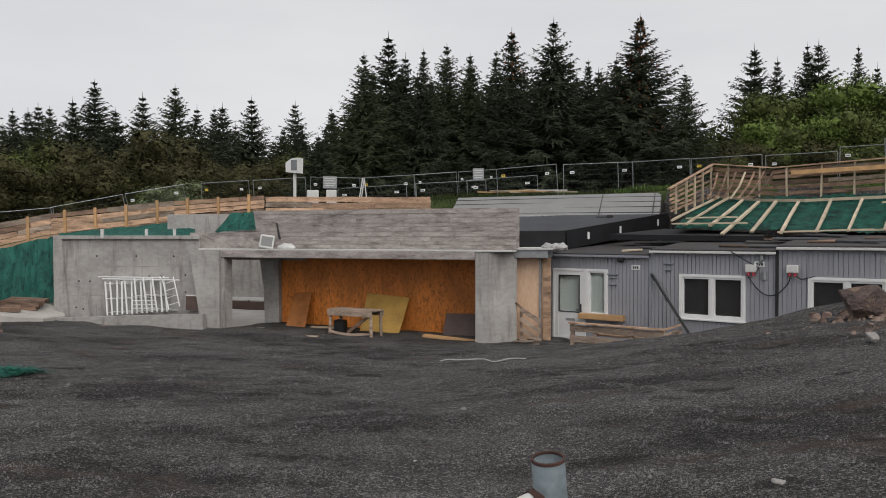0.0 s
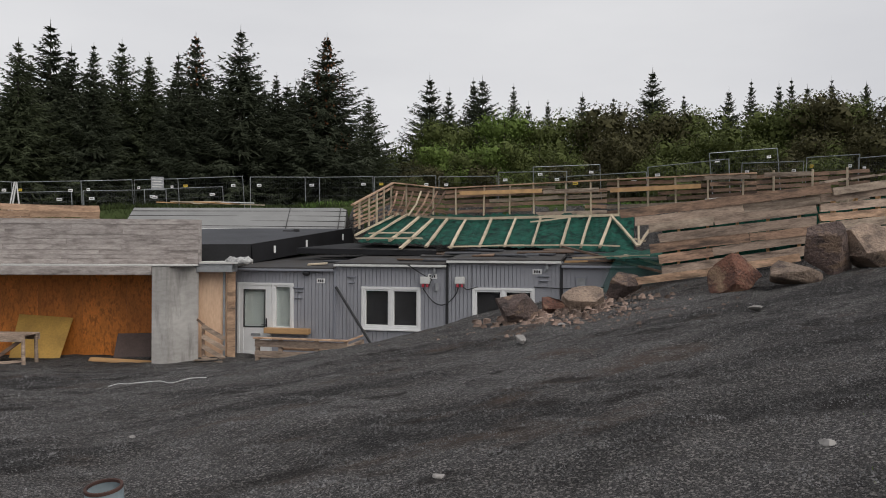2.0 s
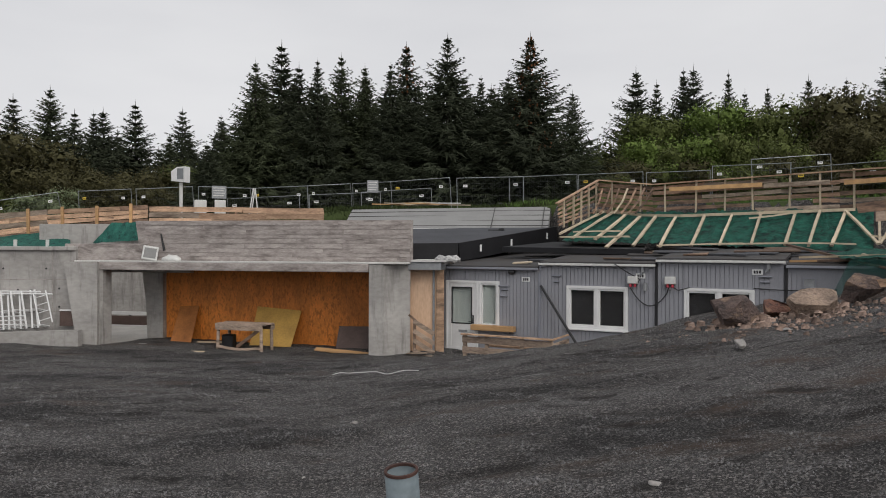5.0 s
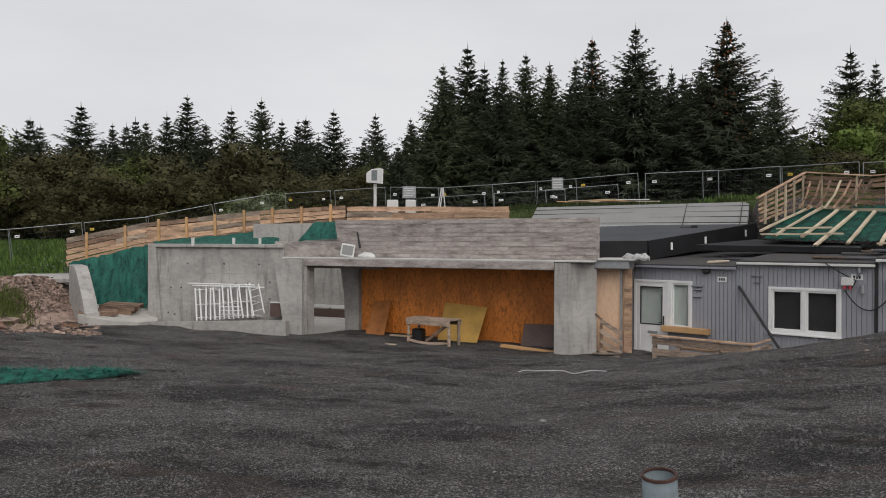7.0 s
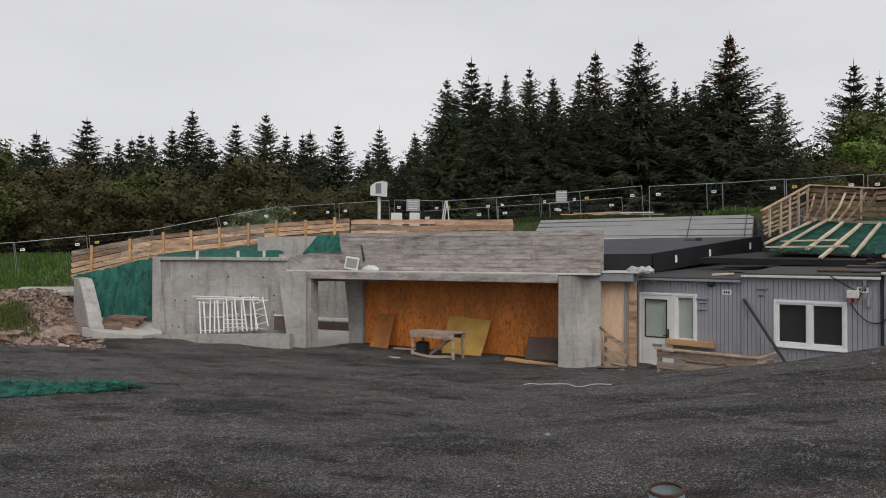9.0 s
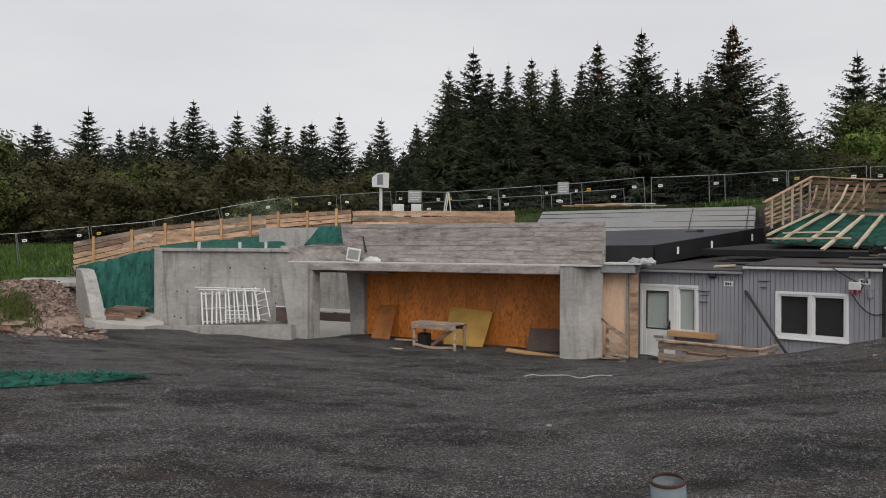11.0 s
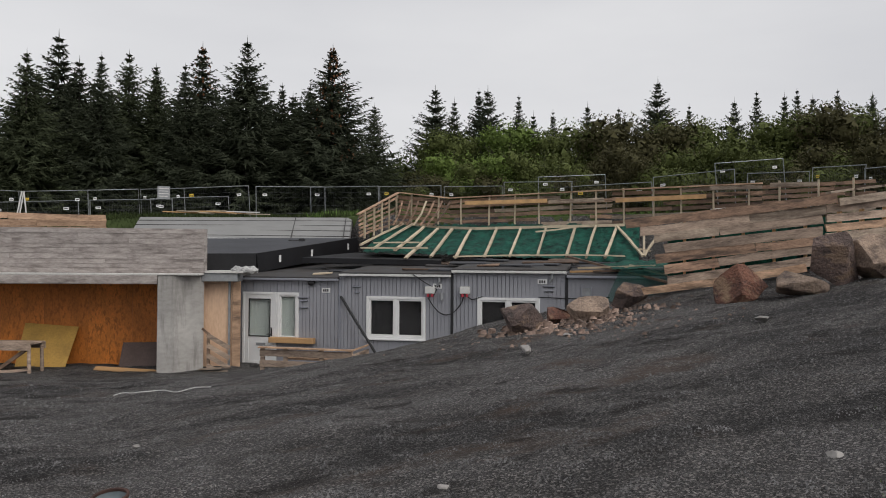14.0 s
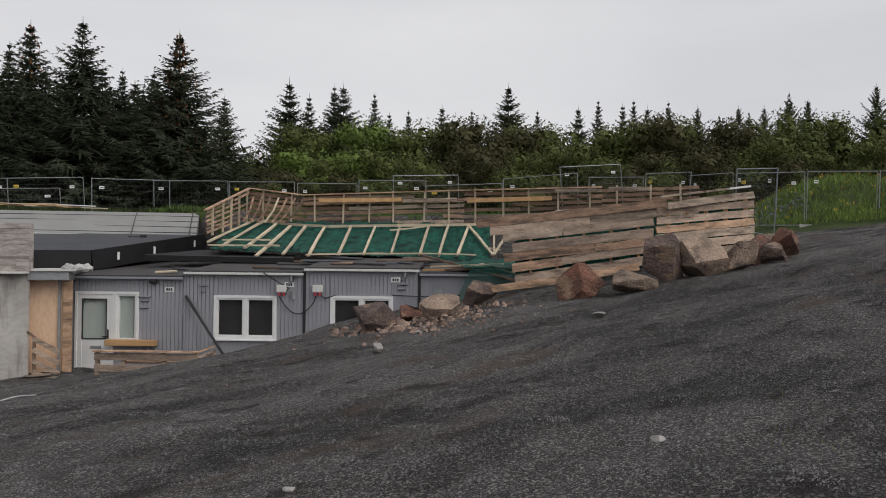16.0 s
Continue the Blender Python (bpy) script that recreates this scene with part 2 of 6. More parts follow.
M_FELT = mat("dark_roofing_felt", (0.045, 0.046, 0.05), 0.4, 1.4, 22, 0.8, 0.4, 0.006, tint=(0.05, 0.042, 0.036), spec=0.3)
M_BLACK = mat("black_membrane", (0.012, 0.012, 0.014), 0.35, 1.5, 14, 0.6, 0.25, 0.01, spec=0.3)
M_MEMB = mat("dark_grey_membrane", (0.06, 0.062, 0.07), 0.25, 0.9, 12, 0.7, 0.2, 0.006, spec=0.3)
M_DECK = mat("grey_insulation_board", (0.235, 0.235, 0.23), 0.14, 1.2, 16, 0.7, 0.15, 0.004)
M_STEEL = mat("galvanised_steel", (0.26, 0.275, 0.28), 0.2, 6, 50, 0.42, 0.1, 0.002, metal=0.75)
M_DULL = mat("dull_grey_metal", (0.30, 0.31, 0.32), 0.2, 6, 50, 0.55, 0.1, 0.002, metal=0.4)
M_PIPE = mat("blue_grey_pipe", (0.125, 0.155, 0.17), 0.4, 22, 120, 0.7, 0.25, 0.002)
M_RUST = mat("rust", (0.055, 0.026, 0.02), 0.6, 20, 90, 0.9, 0.5, 0.003)
M_DARK = mat("black_rubber", (0.015, 0.015, 0.017), 0.3, 5, 50, 0.6, 0.1, 0.002)
M_RED = mat("red_plastic", (0.38, 0.02, 0.04), 0.2, 5, 50, 0.45, 0.05, 0.002)
M_YEL = mat("yellow_plastic", (0.6, 0.42, 0.04), 0.2, 5, 50, 0.45, 0.05, 0.002)
M_ROCK = mat("basalt_boulder", (0.105, 0.074, 0.064), 0.6, 3.2, 22, 0.9, 1.0, 0.12, tint=(0.040, 0.031, 0.030), rand=0.2, stain_or_shade=((0.24, 0.165, 0.12), 2.0, (1, 1, 1.4), 0.53, 0.63))
M_ROCKR = mat("reddish_boulder", (0.15, 0.068, 0.044), 0.65, 3.2, 22, 0.9, 1.0, 0.12, tint=(0.045, 0.028, 0.028), rand=0.15, stain_or_shade=((0.28, 0.185, 0.12), 2.0, (1, 1, 1.4), 0.53, 0.64))
M_ROCKP = mat("pale_boulder", (0.27, 0.20, 0.15), 0.4, 3.0, 22, 0.9, 1.0, 0.10, tint=(0.13, 0.096, 0.078), rand=0.15, stain_or_shade=((0.075, 0.054, 0.047), 1.9, (1, 1, 1.4), 0.54, 0.66))
M_COBBLE = mat("pale_grey_stone", (0.29, 0.275, 0.26), 0.35, 4, 26, 0.9, 0.6, 0.03, tint=(0.16, 0.15, 0.142), rand=0.2)
M_WIRE = mat("dark_wire", (0.10, 0.105, 0.11), 0.2, 6, 50, 0.6, 0.0, metal=0.5)
M_RUBBLE = mat("rubble_stone", (0.24, 0.172, 0.138), 0.5, 4, 25, 0.9, 0.6, 0.02, island=0.65, tint=(0.095, 0.07, 0.058))
M_GRASS = mat("grass", (0.085, 0.145, 0.034), 0.4, 1.5, 20, 0.8, 0.0, island=0.4, spec=0.2)
M_TURF = mat("turf", (0.045, 0.062, 0.022), 0.5, 0.6, 12, 0.95, 0.9, 0.06, spec=0.15)
M_SPRUCE = mat("spruce_needles", (0.050, 0.059, 0.037), 0.3, 0.5, 8, 0.8, 0.0, island=0.22, spec=0.12)
M_SPRUCEY = mat("green_spruce_needles", (0.060, 0.072, 0.039), 0.3, 0.5, 8, 0.8, 0.0, island=0.22, spec=0.12)
M_CONE = mat("rusty_cones", (0.13, 0.062, 0.032), 0.3, 3, 20, 0.9, 0.0, island=0.4, spec=0.1)
M_LEAF = mat("birch_leaves", (0.086, 0.104, 0.032), 0.3, 0.5, 6, 0.7, 0.0, island=0.22, spec=0.12)
M_LEAFD = mat("willow_leaves", (0.064, 0.060, 0.027), 0.3, 0.5, 6, 0.7, 0.0, island=0.22, spec=0.12)
M_LEAFY = mat("bright_birch_leaves", (0.125, 0.178, 0.042), 0.35, 0.5, 6, 0.7, 0.0, island=0.3, spec=0.15)
M_LEAFP = mat("silvery_leaves", (0.15, 0.18, 0.10), 0.35, 0.5, 6, 0.7, 0.0, island=0.3, spec=0.15)
M_BARK = mat("bark", (0.045, 0.037, 0.032), 0.4, 3, 25, 0.9, 0.6, 0.02)
M_FLOWER = mat("yellow_flowers", (0.55, 0.36, 0.02), 0.3, 2, 10, 0.8, 0.0, island=0.3)
M_LUPIN = mat("blue_lupins", (0.24, 0.25, 0.36), 0.3, 2, 10, 0.8, 0.0, island=0.3)
M_BLIND = mat("dark_blind", (0.022, 0.022, 0.025), 0.2, 4, 60, 0.7, 0.0)
M_CURT = mat("pale_curtain", (0.50, 0.56, 0.53), 0.12, 3, 20, 0.8, 0.1, 0.01, stretch=(6, 6, 0.3))
M_GLASS = bpy.data.materials.new("window_glass")
M_GLASS.use_nodes = True
_b = M_GLASS.node_tree.nodes["Principled BSDF"]
_b.inputs["Roughness"].default_value, _b.inputs["Transmission Weight"].default_value, _b.inputs["IOR"].default_value = 0.03, 1.0, 1.45


# ---- building blocks ----
def box(bm, x0, x1, y0, y1, z0, z1, m=None, bevel=0.0):
    geo = bmesh.ops.create_cube(bm, size=1.0)["verts"]
    bmesh.ops.scale(bm, vec=(x1 - x0, y1 - y0, z1 - z0), verts=geo)
    bmesh.ops.translate(bm, vec=((x0 + x1) / 2, (y0 + y1) / 2, (z0 + z1) / 2), verts=geo)
    if bevel:
        edges = list({e for v in geo for e in v.link_edges})
        out = bmesh.ops.bevel(bm, geom=edges, offset=bevel, segments=1, affect="EDGES")
        geo = list({v for f in out["faces"] for v in f.verts} | {v for v in geo if v.is_valid})
    if m is not None:
        bmesh.ops.transform(bm, matrix=m, verts=geo)
    return bm


def beam(bm, a, b, w, h, up=(0, 0, 1), bevel=0.0):
    """A squared timber from a to b, w wide and h high."""
    a, b = Vector(a), Vector(b)
    d = (b - a)
    x = d.normalized()
    y = Vector(up).cross(x)
    y = y.normalized() if y.length > 1e-4 else Vector((0, 1, 0))
    z = x.cross(y)
    m = Matrix((x, y, z)).transposed().to_4x4()
    m.translation = a
    return box(bm, 0, d.length, -w / 2, w / 2, -h / 2, h / 2, m, bevel)


def rough_board(bm, a, b, w, h, rng_, bow=0.012, n=6):
    """A sawn board from a to b on edge, w thick and h high, slightly bowed and with uneven edges."""
    a, b = Vector(a), Vector(b)
    x = (b - a).normalized()
    y = Vector((0, 0, 1)).cross(x).normalized()
    z = x.cross(y)
    sag, rings = rng_.uniform(-bow, bow), []
    for i in range(n + 1):
        t = i / n
        c = a.lerp(b, t) + z * sag * 4 * t * (1 - t)
        up, dn = h / 2 + rng_.uniform(-0.008, 0.006), h / 2 + rng_.uniform(-0.008, 0.006)
        lean = rng_.uniform(-0.004, 0.004)
        skew = x * rng_.uniform(-0.02, 0.02) if i in (0, n) else Vector()
        rings.append([bm.verts.new(c + y * (sy * w / 2 + lean * sz) + z * (up if sz > 0 else -dn) + skew * sz) for sy, sz in ((-1, -1), (1, -1), (1, 1), (-1, 1))])
    for p, q in zip(rings, rings[1:]):
        for k in range(4):
            bm.faces.new((p[k], p[(k + 1) % 4], q[(k + 1) % 4], q[k]))
    bm.faces.new(rings[0][::-1])
    bm.faces.new(rings[-1])
    bmesh.ops.recalc_face_normals(bm, faces=bm.faces[:])
    return bm


BOARD_RNG = random.Random(77)


def rod(bm, a, b, r, sides=8, r2=None, caps=True):
    a, b = Vector(a), Vector(b)
    d = b - a
    geo = bmesh.ops.create_cone(bm, cap_ends=caps, segments=sides, radius1=r, radius2=r if r2 is None else r2, depth=d.length)["verts"]
    m = d.to_track_quat("Z", "Y").to_matrix().to_4x4()
    m.translation = (a + b) / 2
    bmesh.ops.transform(bm, matrix=m, verts=geo)
    return bm


def tube(bm, pts, r, sides=6):
    for a, b in zip(pts, pts[1:]):
        rod(bm, a, b, r, sides)
    return bm


def prism(bm, outline, y0, y1, m=None):
    """The outline (x, z) pushed from y0 to y1."""
    front = [bm.verts.new((x, y0, z)) for x, z in outline]
    back = [bm.verts.new((x, y1, z)) for x, z in outline]
    bm.faces.new(front)
    bm.faces.new(back[::-1])
    k = len(outline)
    for i in range(k):
        bm.faces.new((front[(i + 1) % k], front[i], back[i], back[(i + 1) % k]))
    bmesh.ops.recalc_face_normals(bm, faces=bm.faces[:])
    if m is not None:
        bmesh.ops.transform(bm, matrix=m, verts=front + back)
    return bm


def B():
    return bmesh.new()


def mesh_of(bm, name, material, smooth=False):
    me = bpy.data.meshes.new(name)
    bm.to_mesh(me)
    bm.free()
    me.materials.append(material)
    if smooth:
        for p in me.polygons:
            p.use_smooth = True
    return me


def part(name, bm, material, parent, label="", smooth=False):
    ob = new(name, mesh_of(bm, name, material, smooth))
    ob.parent = parent
    if label:
        tagged(ob, label)
    return ob


def thing(name, m, label, category, group="", kind=""):
    ob = new(name)
    ob.empty_display_size = 0.2
    ob.matrix_world = m
    return tagged(ob, label, category, group, kind)


def solid(name, bm, material, m, label, category, group="", kind="", smooth=False):
    ob = new(name, mesh_of(bm, name, material, smooth))
    ob.matrix_world = m
    return tagged(ob, label, category, group, kind)


def polar(az, r, z=0.0):
    a = radians(az)
    return Vector((r * math.sin(a), r * math.cos(a), z))


def smooth01(t):
    t = min(1.0, max(0.0, t))
    return t * t * (3 - 2 * t)


def lerp_list(x, xs, ys):
    return float(np.interp(x, xs, ys))


# ---- the ground: a gravel yard that falls to the building and climbs to the side, a bank and wood behind ----
def yard(x, y):
    y = max(y, -10)
    h = (0.09 * x + 0.004 * x * x) if x < 14 else 2.044 + 0.138 * (x - 14)
    if x < 0:
        h = -0.022 * x if x > -9 else 0.198 - 0.045 * (x + 9)
        h = min(h, 1.5)
    yy = min(y, 20.6)
    dip = 0.62 * math.exp(-((x - 4.7) ** 2 / 8 + (y - 19.0) ** 2 / 6))
    dip += 0.38 * math.exp(-((x + 8.0) ** 2 / 6 + (y - 27.8) ** 2 / 8))
    return h - 0.04 * yy - 0.0014 * yy * abs(yy) - dip


def edge_of_yard(x):
    return lerp_list(x, (-80, -20, -15.6, -11, 7, 8, 9.6, 11.1, 15.3, 18.1, 19.8, 22, 40), (23, 26.2, 29.6, 31.5, 31.7, 29.6, 27.0, 25.5, 21.2, 17.4, 15.5, 24, 30))


def terrain(x, y):
    front = yard(min(x, 40), min(y, 40))
    e = edge_of_yard(x)
    wide = lerp_list(x, (-20, -14, 8, 16, 22), (6, 2.0, 1.5, 2, 8))
    back = lerp_list(x, (-40, -22, -10, -4, 0, 11, 14, 22, 60), (1.5, 1.5, 2.0, 2.7, 3.25, 3.45, 3.3, 3.3, 4.5)) + 0.01 * max(0, y - 38)
    t = smooth01((y - e) / wide)
    return front * (1 - t) + back * t


def ground_sheet():
    def axis(lo, hi, a, b, step):
        mid = list(np.arange(a, b + 1e-6, step))
        left, right, d = [], [], step
        v = a
        while v > lo:
            d *= 1.25
            v -= d
            left.append(max(v, lo))
        v, d = b, step
        while v < hi:
            d *= 1.25
            v += d
            right.append(min(v, hi))
        return left[::-1] + mid + right
    xs, ys = axis(-1500, 1500, -22, 32, 0.22), axis(-300, 2500, 0, 40, 0.22)
    verts, faces, kinds = [], [], []
    for y in ys:
        for x in xs:
            z = terrain(x, y)
            if -30 < x < 45 and -5 < y < 45:
                p = Vector((x, y, 0))
                z += 0.06 * noise.noise(p * 0.45) + 0.045 * noise.noise(p * 1.1) + 0.034 * noise.noise(p * 2.2)
                # wheel ruts that run across the yard
                s = y - 0.38 * x - 9.5 + 1.4 * noise.noise(p * 0.12)
                z += 0.035 * math.sin(s * 3.1) * max(0.0, noise.noise(p * 0.33 + Vector((7, 3, 0))) + 0.25)
            verts.append((x, y, z))
    w = len(xs)
    for j in range(len(ys) - 1):
        for i in range(w - 1):
            faces.append((j * w + i, j * w + i + 1, (j + 1) * w + i + 1, (j + 1) * w + i))
            x, y = xs[i], ys[j]
            e = edge_of_yard(x) + 0.8 * noise.noise(Vector((x, y, 0)) * 0.8)
            turf = (y > e + lerp_list(x, (-20, -13, 8, 16, 22), (2.5, 1, 1, 1.5, 4)) and not (x > 15 and y < 22 + 0.25 * (x - 15))) or x < -26 or y > 45 or x > 60
            kinds.append(1 if turf else 0)
    me = bpy.data.meshes.new("ground")
    me.from_pydata(verts, [], faces)
    me.materials.append(M_GRAVEL)
    me.materials.append(M_TURF)
    me.polygons.foreach_set("material_index", kinds)
    me.polygons.foreach_set("use_smooth", [True] * len(faces))
    return tagged(new("ground", me), "dark grey gravel yard with turf banks behind", "ground", kind="structure")


ground_sheet()

# ---- concrete portal ----
PF = pose(-6.87, 23.2, 0, 0, 0, -18.7)
FLOOR = -1.42
LINT0, LINT1, PAR = 0.93, 1.21, 2.40


def portal():
    root = thing("concrete_portal", PF, "raw grey concrete portal with wide opening and parapet", "concrete portal", kind="structure")
    bm = B()
    prism(bm, [(-0.95, FLOOR - 0.6), (-0.02, FLOOR - 0.6), (-0.02, LINT0), (-0.2, LINT0), (-0.2, LINT1 - 0.05), (-0.95, LINT1 - 0.05)], 0.0, 0.42)
    part("left_pillar", bm, M_CONC, root)
    bm = B()
    box(bm, 8.2, 8.62, 0, 0.55, FLOOR - 0.6, LINT1 - 0.052, bevel=0.012)
    part("right_pillar", bm, M_CONC, root)
    bm = B()
    box(bm, 0, 0.86, 0, 0.35, FLOOR - 0.6, LINT1 - 0.053, pose(8.622, 0.0, 0, 0, 0, 42), 0.012)
    part("splayed_wing", bm, M_CONC, root)
    bm = B()
    box(bm, -0.198, 8.198, -0.04, 0.5, LINT0, LINT1 - 0.052, bevel=0.012)
    part("lintel", bm, M_CONCB, root, "stained concrete lintel")
    bm = B()
    box(bm, -0.97, 9.27, -0.03, 0.75, LINT1 - 0.05, LINT1, bevel=0.008)
    part("ledge", bm, M_CONCL, root, "pale concrete ledge")
    bm = B()
    prism(bm, [(0.95, LINT1), (9.30, LINT1), (9.30, PAR), (0.75, PAR)], 0.45, 0.70)
    par = part("parapet", bm, M_CONCB, root, "board-marked concrete parapet")
    # boards of the formwork stand proud by a few millimetres
    z, k = LINT1 + 0.01, 0
    while z < PAR - 0.08:
        h = random.choice((0.11, 0.13, 0.145))
        x = 0.96 + random.uniform(0, 0.4)
        while x < 9.2:
            w = min(random.uniform(1.4, 3.4), 9.28 - x)
            bm = B()
            d = random.uniform(0.004, 0.014)
            box(bm, x, x + w - 0.012, 0.45 - d, 0.452, z, z + h - 0.012)
            part("board_mark", bm, M_CONCB, par)
            x += w
        z += h
    bm = B()
    box(bm, -1.5, 1.25, 0.25, 0.44, LINT1, LINT1 + 0.50, bevel=0.012)
    part("low_parapet", bm, M_CONCB, root)
    bm = B()
    prism(bm, [(0.30, FLOOR - 0.5), (0.82, FLOOR - 0.5), (0.80, LINT0), (0.06, LINT0), (0.22, -0.1)], 1.85, 2.2)
    part("inner_pillar", bm, M_CONC, root)
    bm = B()
    box(bm, -1.0, 9.0, 0.5, 2.3, LINT0 + 0.02, LINT1 - 0.06)
    part("slab", bm, M_CONC, root)
    bm = B()
    box(bm, 8.22, 8.5, 0.55, 2.3, FLOOR - 0.5, LINT0)
    part("side_wall", bm, M_CONC, root)
    return root


portal()

bm = B()
box(bm, -5.5, 0.95, 0.45, 7.0, FLOOR - 0.3, FLOOR + 0.09)
solid("passage_floor", bm, M_FLOOR, PF, "pale dusty concrete floor of the passage", "floor", kind="structure")
bm = B()
box(bm, -6.5, 3.0, 6.6, 6.9, FLOOR - 0.3, LINT1 + 0.6)
solid("wall_passage", bm, M_CONC, PF, "grey concrete wall behind the passage", "wall", kind="structure")


def plywood_wall():
    root = thing("wall_plywood", PF, "orange plywood sheets closing the portal", "plywood wall", kind="structure")
    x, i = 0.80, 0
    while x < 8.2:
        w = min(1.22, 8.2 - x)
        bm = B()
        box(bm, x + 0.003, x + w - 0.003, 2.07 + 0.004 * (i % 2), 2.10, FLOOR - 0.3, LINT0)
        part("plywood_sheet", bm, M_PLY, root)
        x, i = x + w, i + 1


plywood_wall()

# ---- left retaining wall ----
LF = pose(-12.85, 24.3, 0, 0, 0, -8.6)


def left_wall():
    root = thing("wall_retaining", LF, "smooth grey concrete retaining wall with raised border", "retaining wall", kind="structure")
    bm = B()
    box(bm, 0.3, 5.1, 0.10, 0.4, -2.0, 1.50)
    box(bm, 5.1, 5.6, 0.10, 0.4, -2.0, 1.15)
    part("panel", bm, M_CONC, root)
    bm = B()
    box(bm, 0.0, 5.1, 0.0, 0.4, 1.50, 1.62, bevel=0.012)
    part("coping", bm, M_CONC, root)
    bm = B()
    prism(bm, [(0.28, -2.0), (0.62, -2.0), (0.30, 1.5), (0.0, 1.5), (0.02, -2.0)], 0.0, 0.42)
    part("end_pier", bm, M_CONC, root)
    bm = B()
    prism(bm, [(5.45, -2.0), (5.95, -2.0), (5.95, 1.155), (4.95, 1.155)], -0.32, 0.3)
    part("buttress", bm, M_CONC, root, "battered concrete buttress")
    bm = B()
    prism(bm, [(-2.4, -2.2), (5.6, -2.2), (5.6, -0.82), (4.0, -0.87), (1.0, -1.0), (-0.4, -1.04), (-2.4, -0.95)], -0.75, -0.5)
    part("plinth", bm, M_CONC, root, "low concrete kerb")


left_wall()
wall_ = bpy.data.objects["wall_retaining"]
for x, z in ((0.85, 0.12), (1.25, 0.12), (2.35, 0.14), (3.35, 0.3), (3.75, 0.3), (0.75, -0.75), (1.0, -0.8), (4.6, 0.35), (4.6, -0.2), (2.9, 0.95), (1.5, 0.95), (4.2, 0.95)):
    bm = B()
    rod(bm, (x, 0.085, z), (x, 0.102, z), 0.028, 10)
    part("tie_hole", bm, M_DARK, wall_)
for z in (-0.35, 0.62):
    bm = B()
    box(bm, 0.62, 5.08, 0.094, 0.101, z - 0.006, z + 0.006)
    part("form_joint", bm, M_CONCB, wall_)
for x in (1.75, 3.1, 4.4):
    bm = B()
    box(bm, x - 0.005, x + 0.005, 0.0935, 0.101, -1.1, 1.5)
    part("form_joint", bm, M_CONCB, wall_)

# ---- cabins ----
CF = pose(11.374, 15.094, 0, 0, 0, -37)
CAB = [(-10.55, -7.37, 1.06), (-7.34, -4.24, 1.20), (-4.21, -1.27, 1.32), (-1.24, 1.5, 1.22)]


def cabin_shell(x0, x1, eave, holes):
    root = thing("portable_cabin", CF @ pose((x0 + x1) / 2, 0, -1.5), "grey ribbed site cabin with a dark felt roof", "site cabin", "row of cabins")
    mx = (x0 + x1) / 2
    cuts = sorted({x0 - mx, x1 - mx, *[h[0] - mx for h in holes], *[h[1] - mx for h in holes]})
    bm = B()
    boards = []
    for a, b in zip(cuts, cuts[1:]):
        gap = [h for h in holes if h[0] - mx <= a + 1e-6 and h[1] - mx >= b - 1e-6]
        spans = [(-0.1, eave + 1.5)] if not gap else [(-0.1, gap[0][2] + 1.5), (gap[0][3] + 1.5, eave + 1.5)]
        for z0, z1 in spans:
            if z1 - z0 < 0.02:
                continue
            box(bm, a, b, 0.02, 0.14, z0, z1)
            x = a
            while x < b - 0.02:
                w = min(0.105, b - x)
                if w > 0.03:
                    boards.append((x, w, z0, z1))
                x += 0.105
    box(bm, x0 - mx, x0 - mx + 0.12, 0.14, 4.5, -0.1, eave + 1.5)
    box(bm, x1 - mx - 0.12, x1 - mx, 0.14, 4.5, -0.1, eave + 1.5)
    box(bm, x0 - mx, x1 - mx, 4.4, 4.5, -0.1, eave + 1.5)
    wall = part("wall", bm, M_CLAD, root)
    for x, w, z0, z1 in boards:
        bm = B()
        box(bm, x + 0.006, x + w - 0.006, 0.0, 0.021, z0, z1)
        part("cladding_board", bm, M_CLAD, wall)
    bm = B()
    box(bm, x0 - mx + 0.1, x1 - mx - 0.1, 0.16, 4.4, -0.1, 0.05)
    part("cabin_floor", bm, M_FLOOR, root)
    bm = B()
    prism(bm, [(-0.10, 0.0), (4.6, 0.30), (4.6, 0.38), (-0.10, 0.06)], -(x1 - x0) / 2, (x1 - x0) / 2, pose(0, 0, eave + 1.5, 0, 0, 0) @ Matrix(((0, 1, 0, 0), (1, 0, 0, 0), (0, 0, 1, 0), (0, 0, 0, 1))))
    part("roof", bm, M_FELT, root, "worn dark felt roof")
    bm = B()
    box(bm, x0 - mx - 0.01, x1 - mx + 0.01, -0.14, -0.10, eave + 1.46, eave + 1.52, bevel=0.006)
    part("fascia", bm, M_DIM if -8 < x0 < -2 else M_CLADG, root, "pale metal eave strip")
    return root, mx


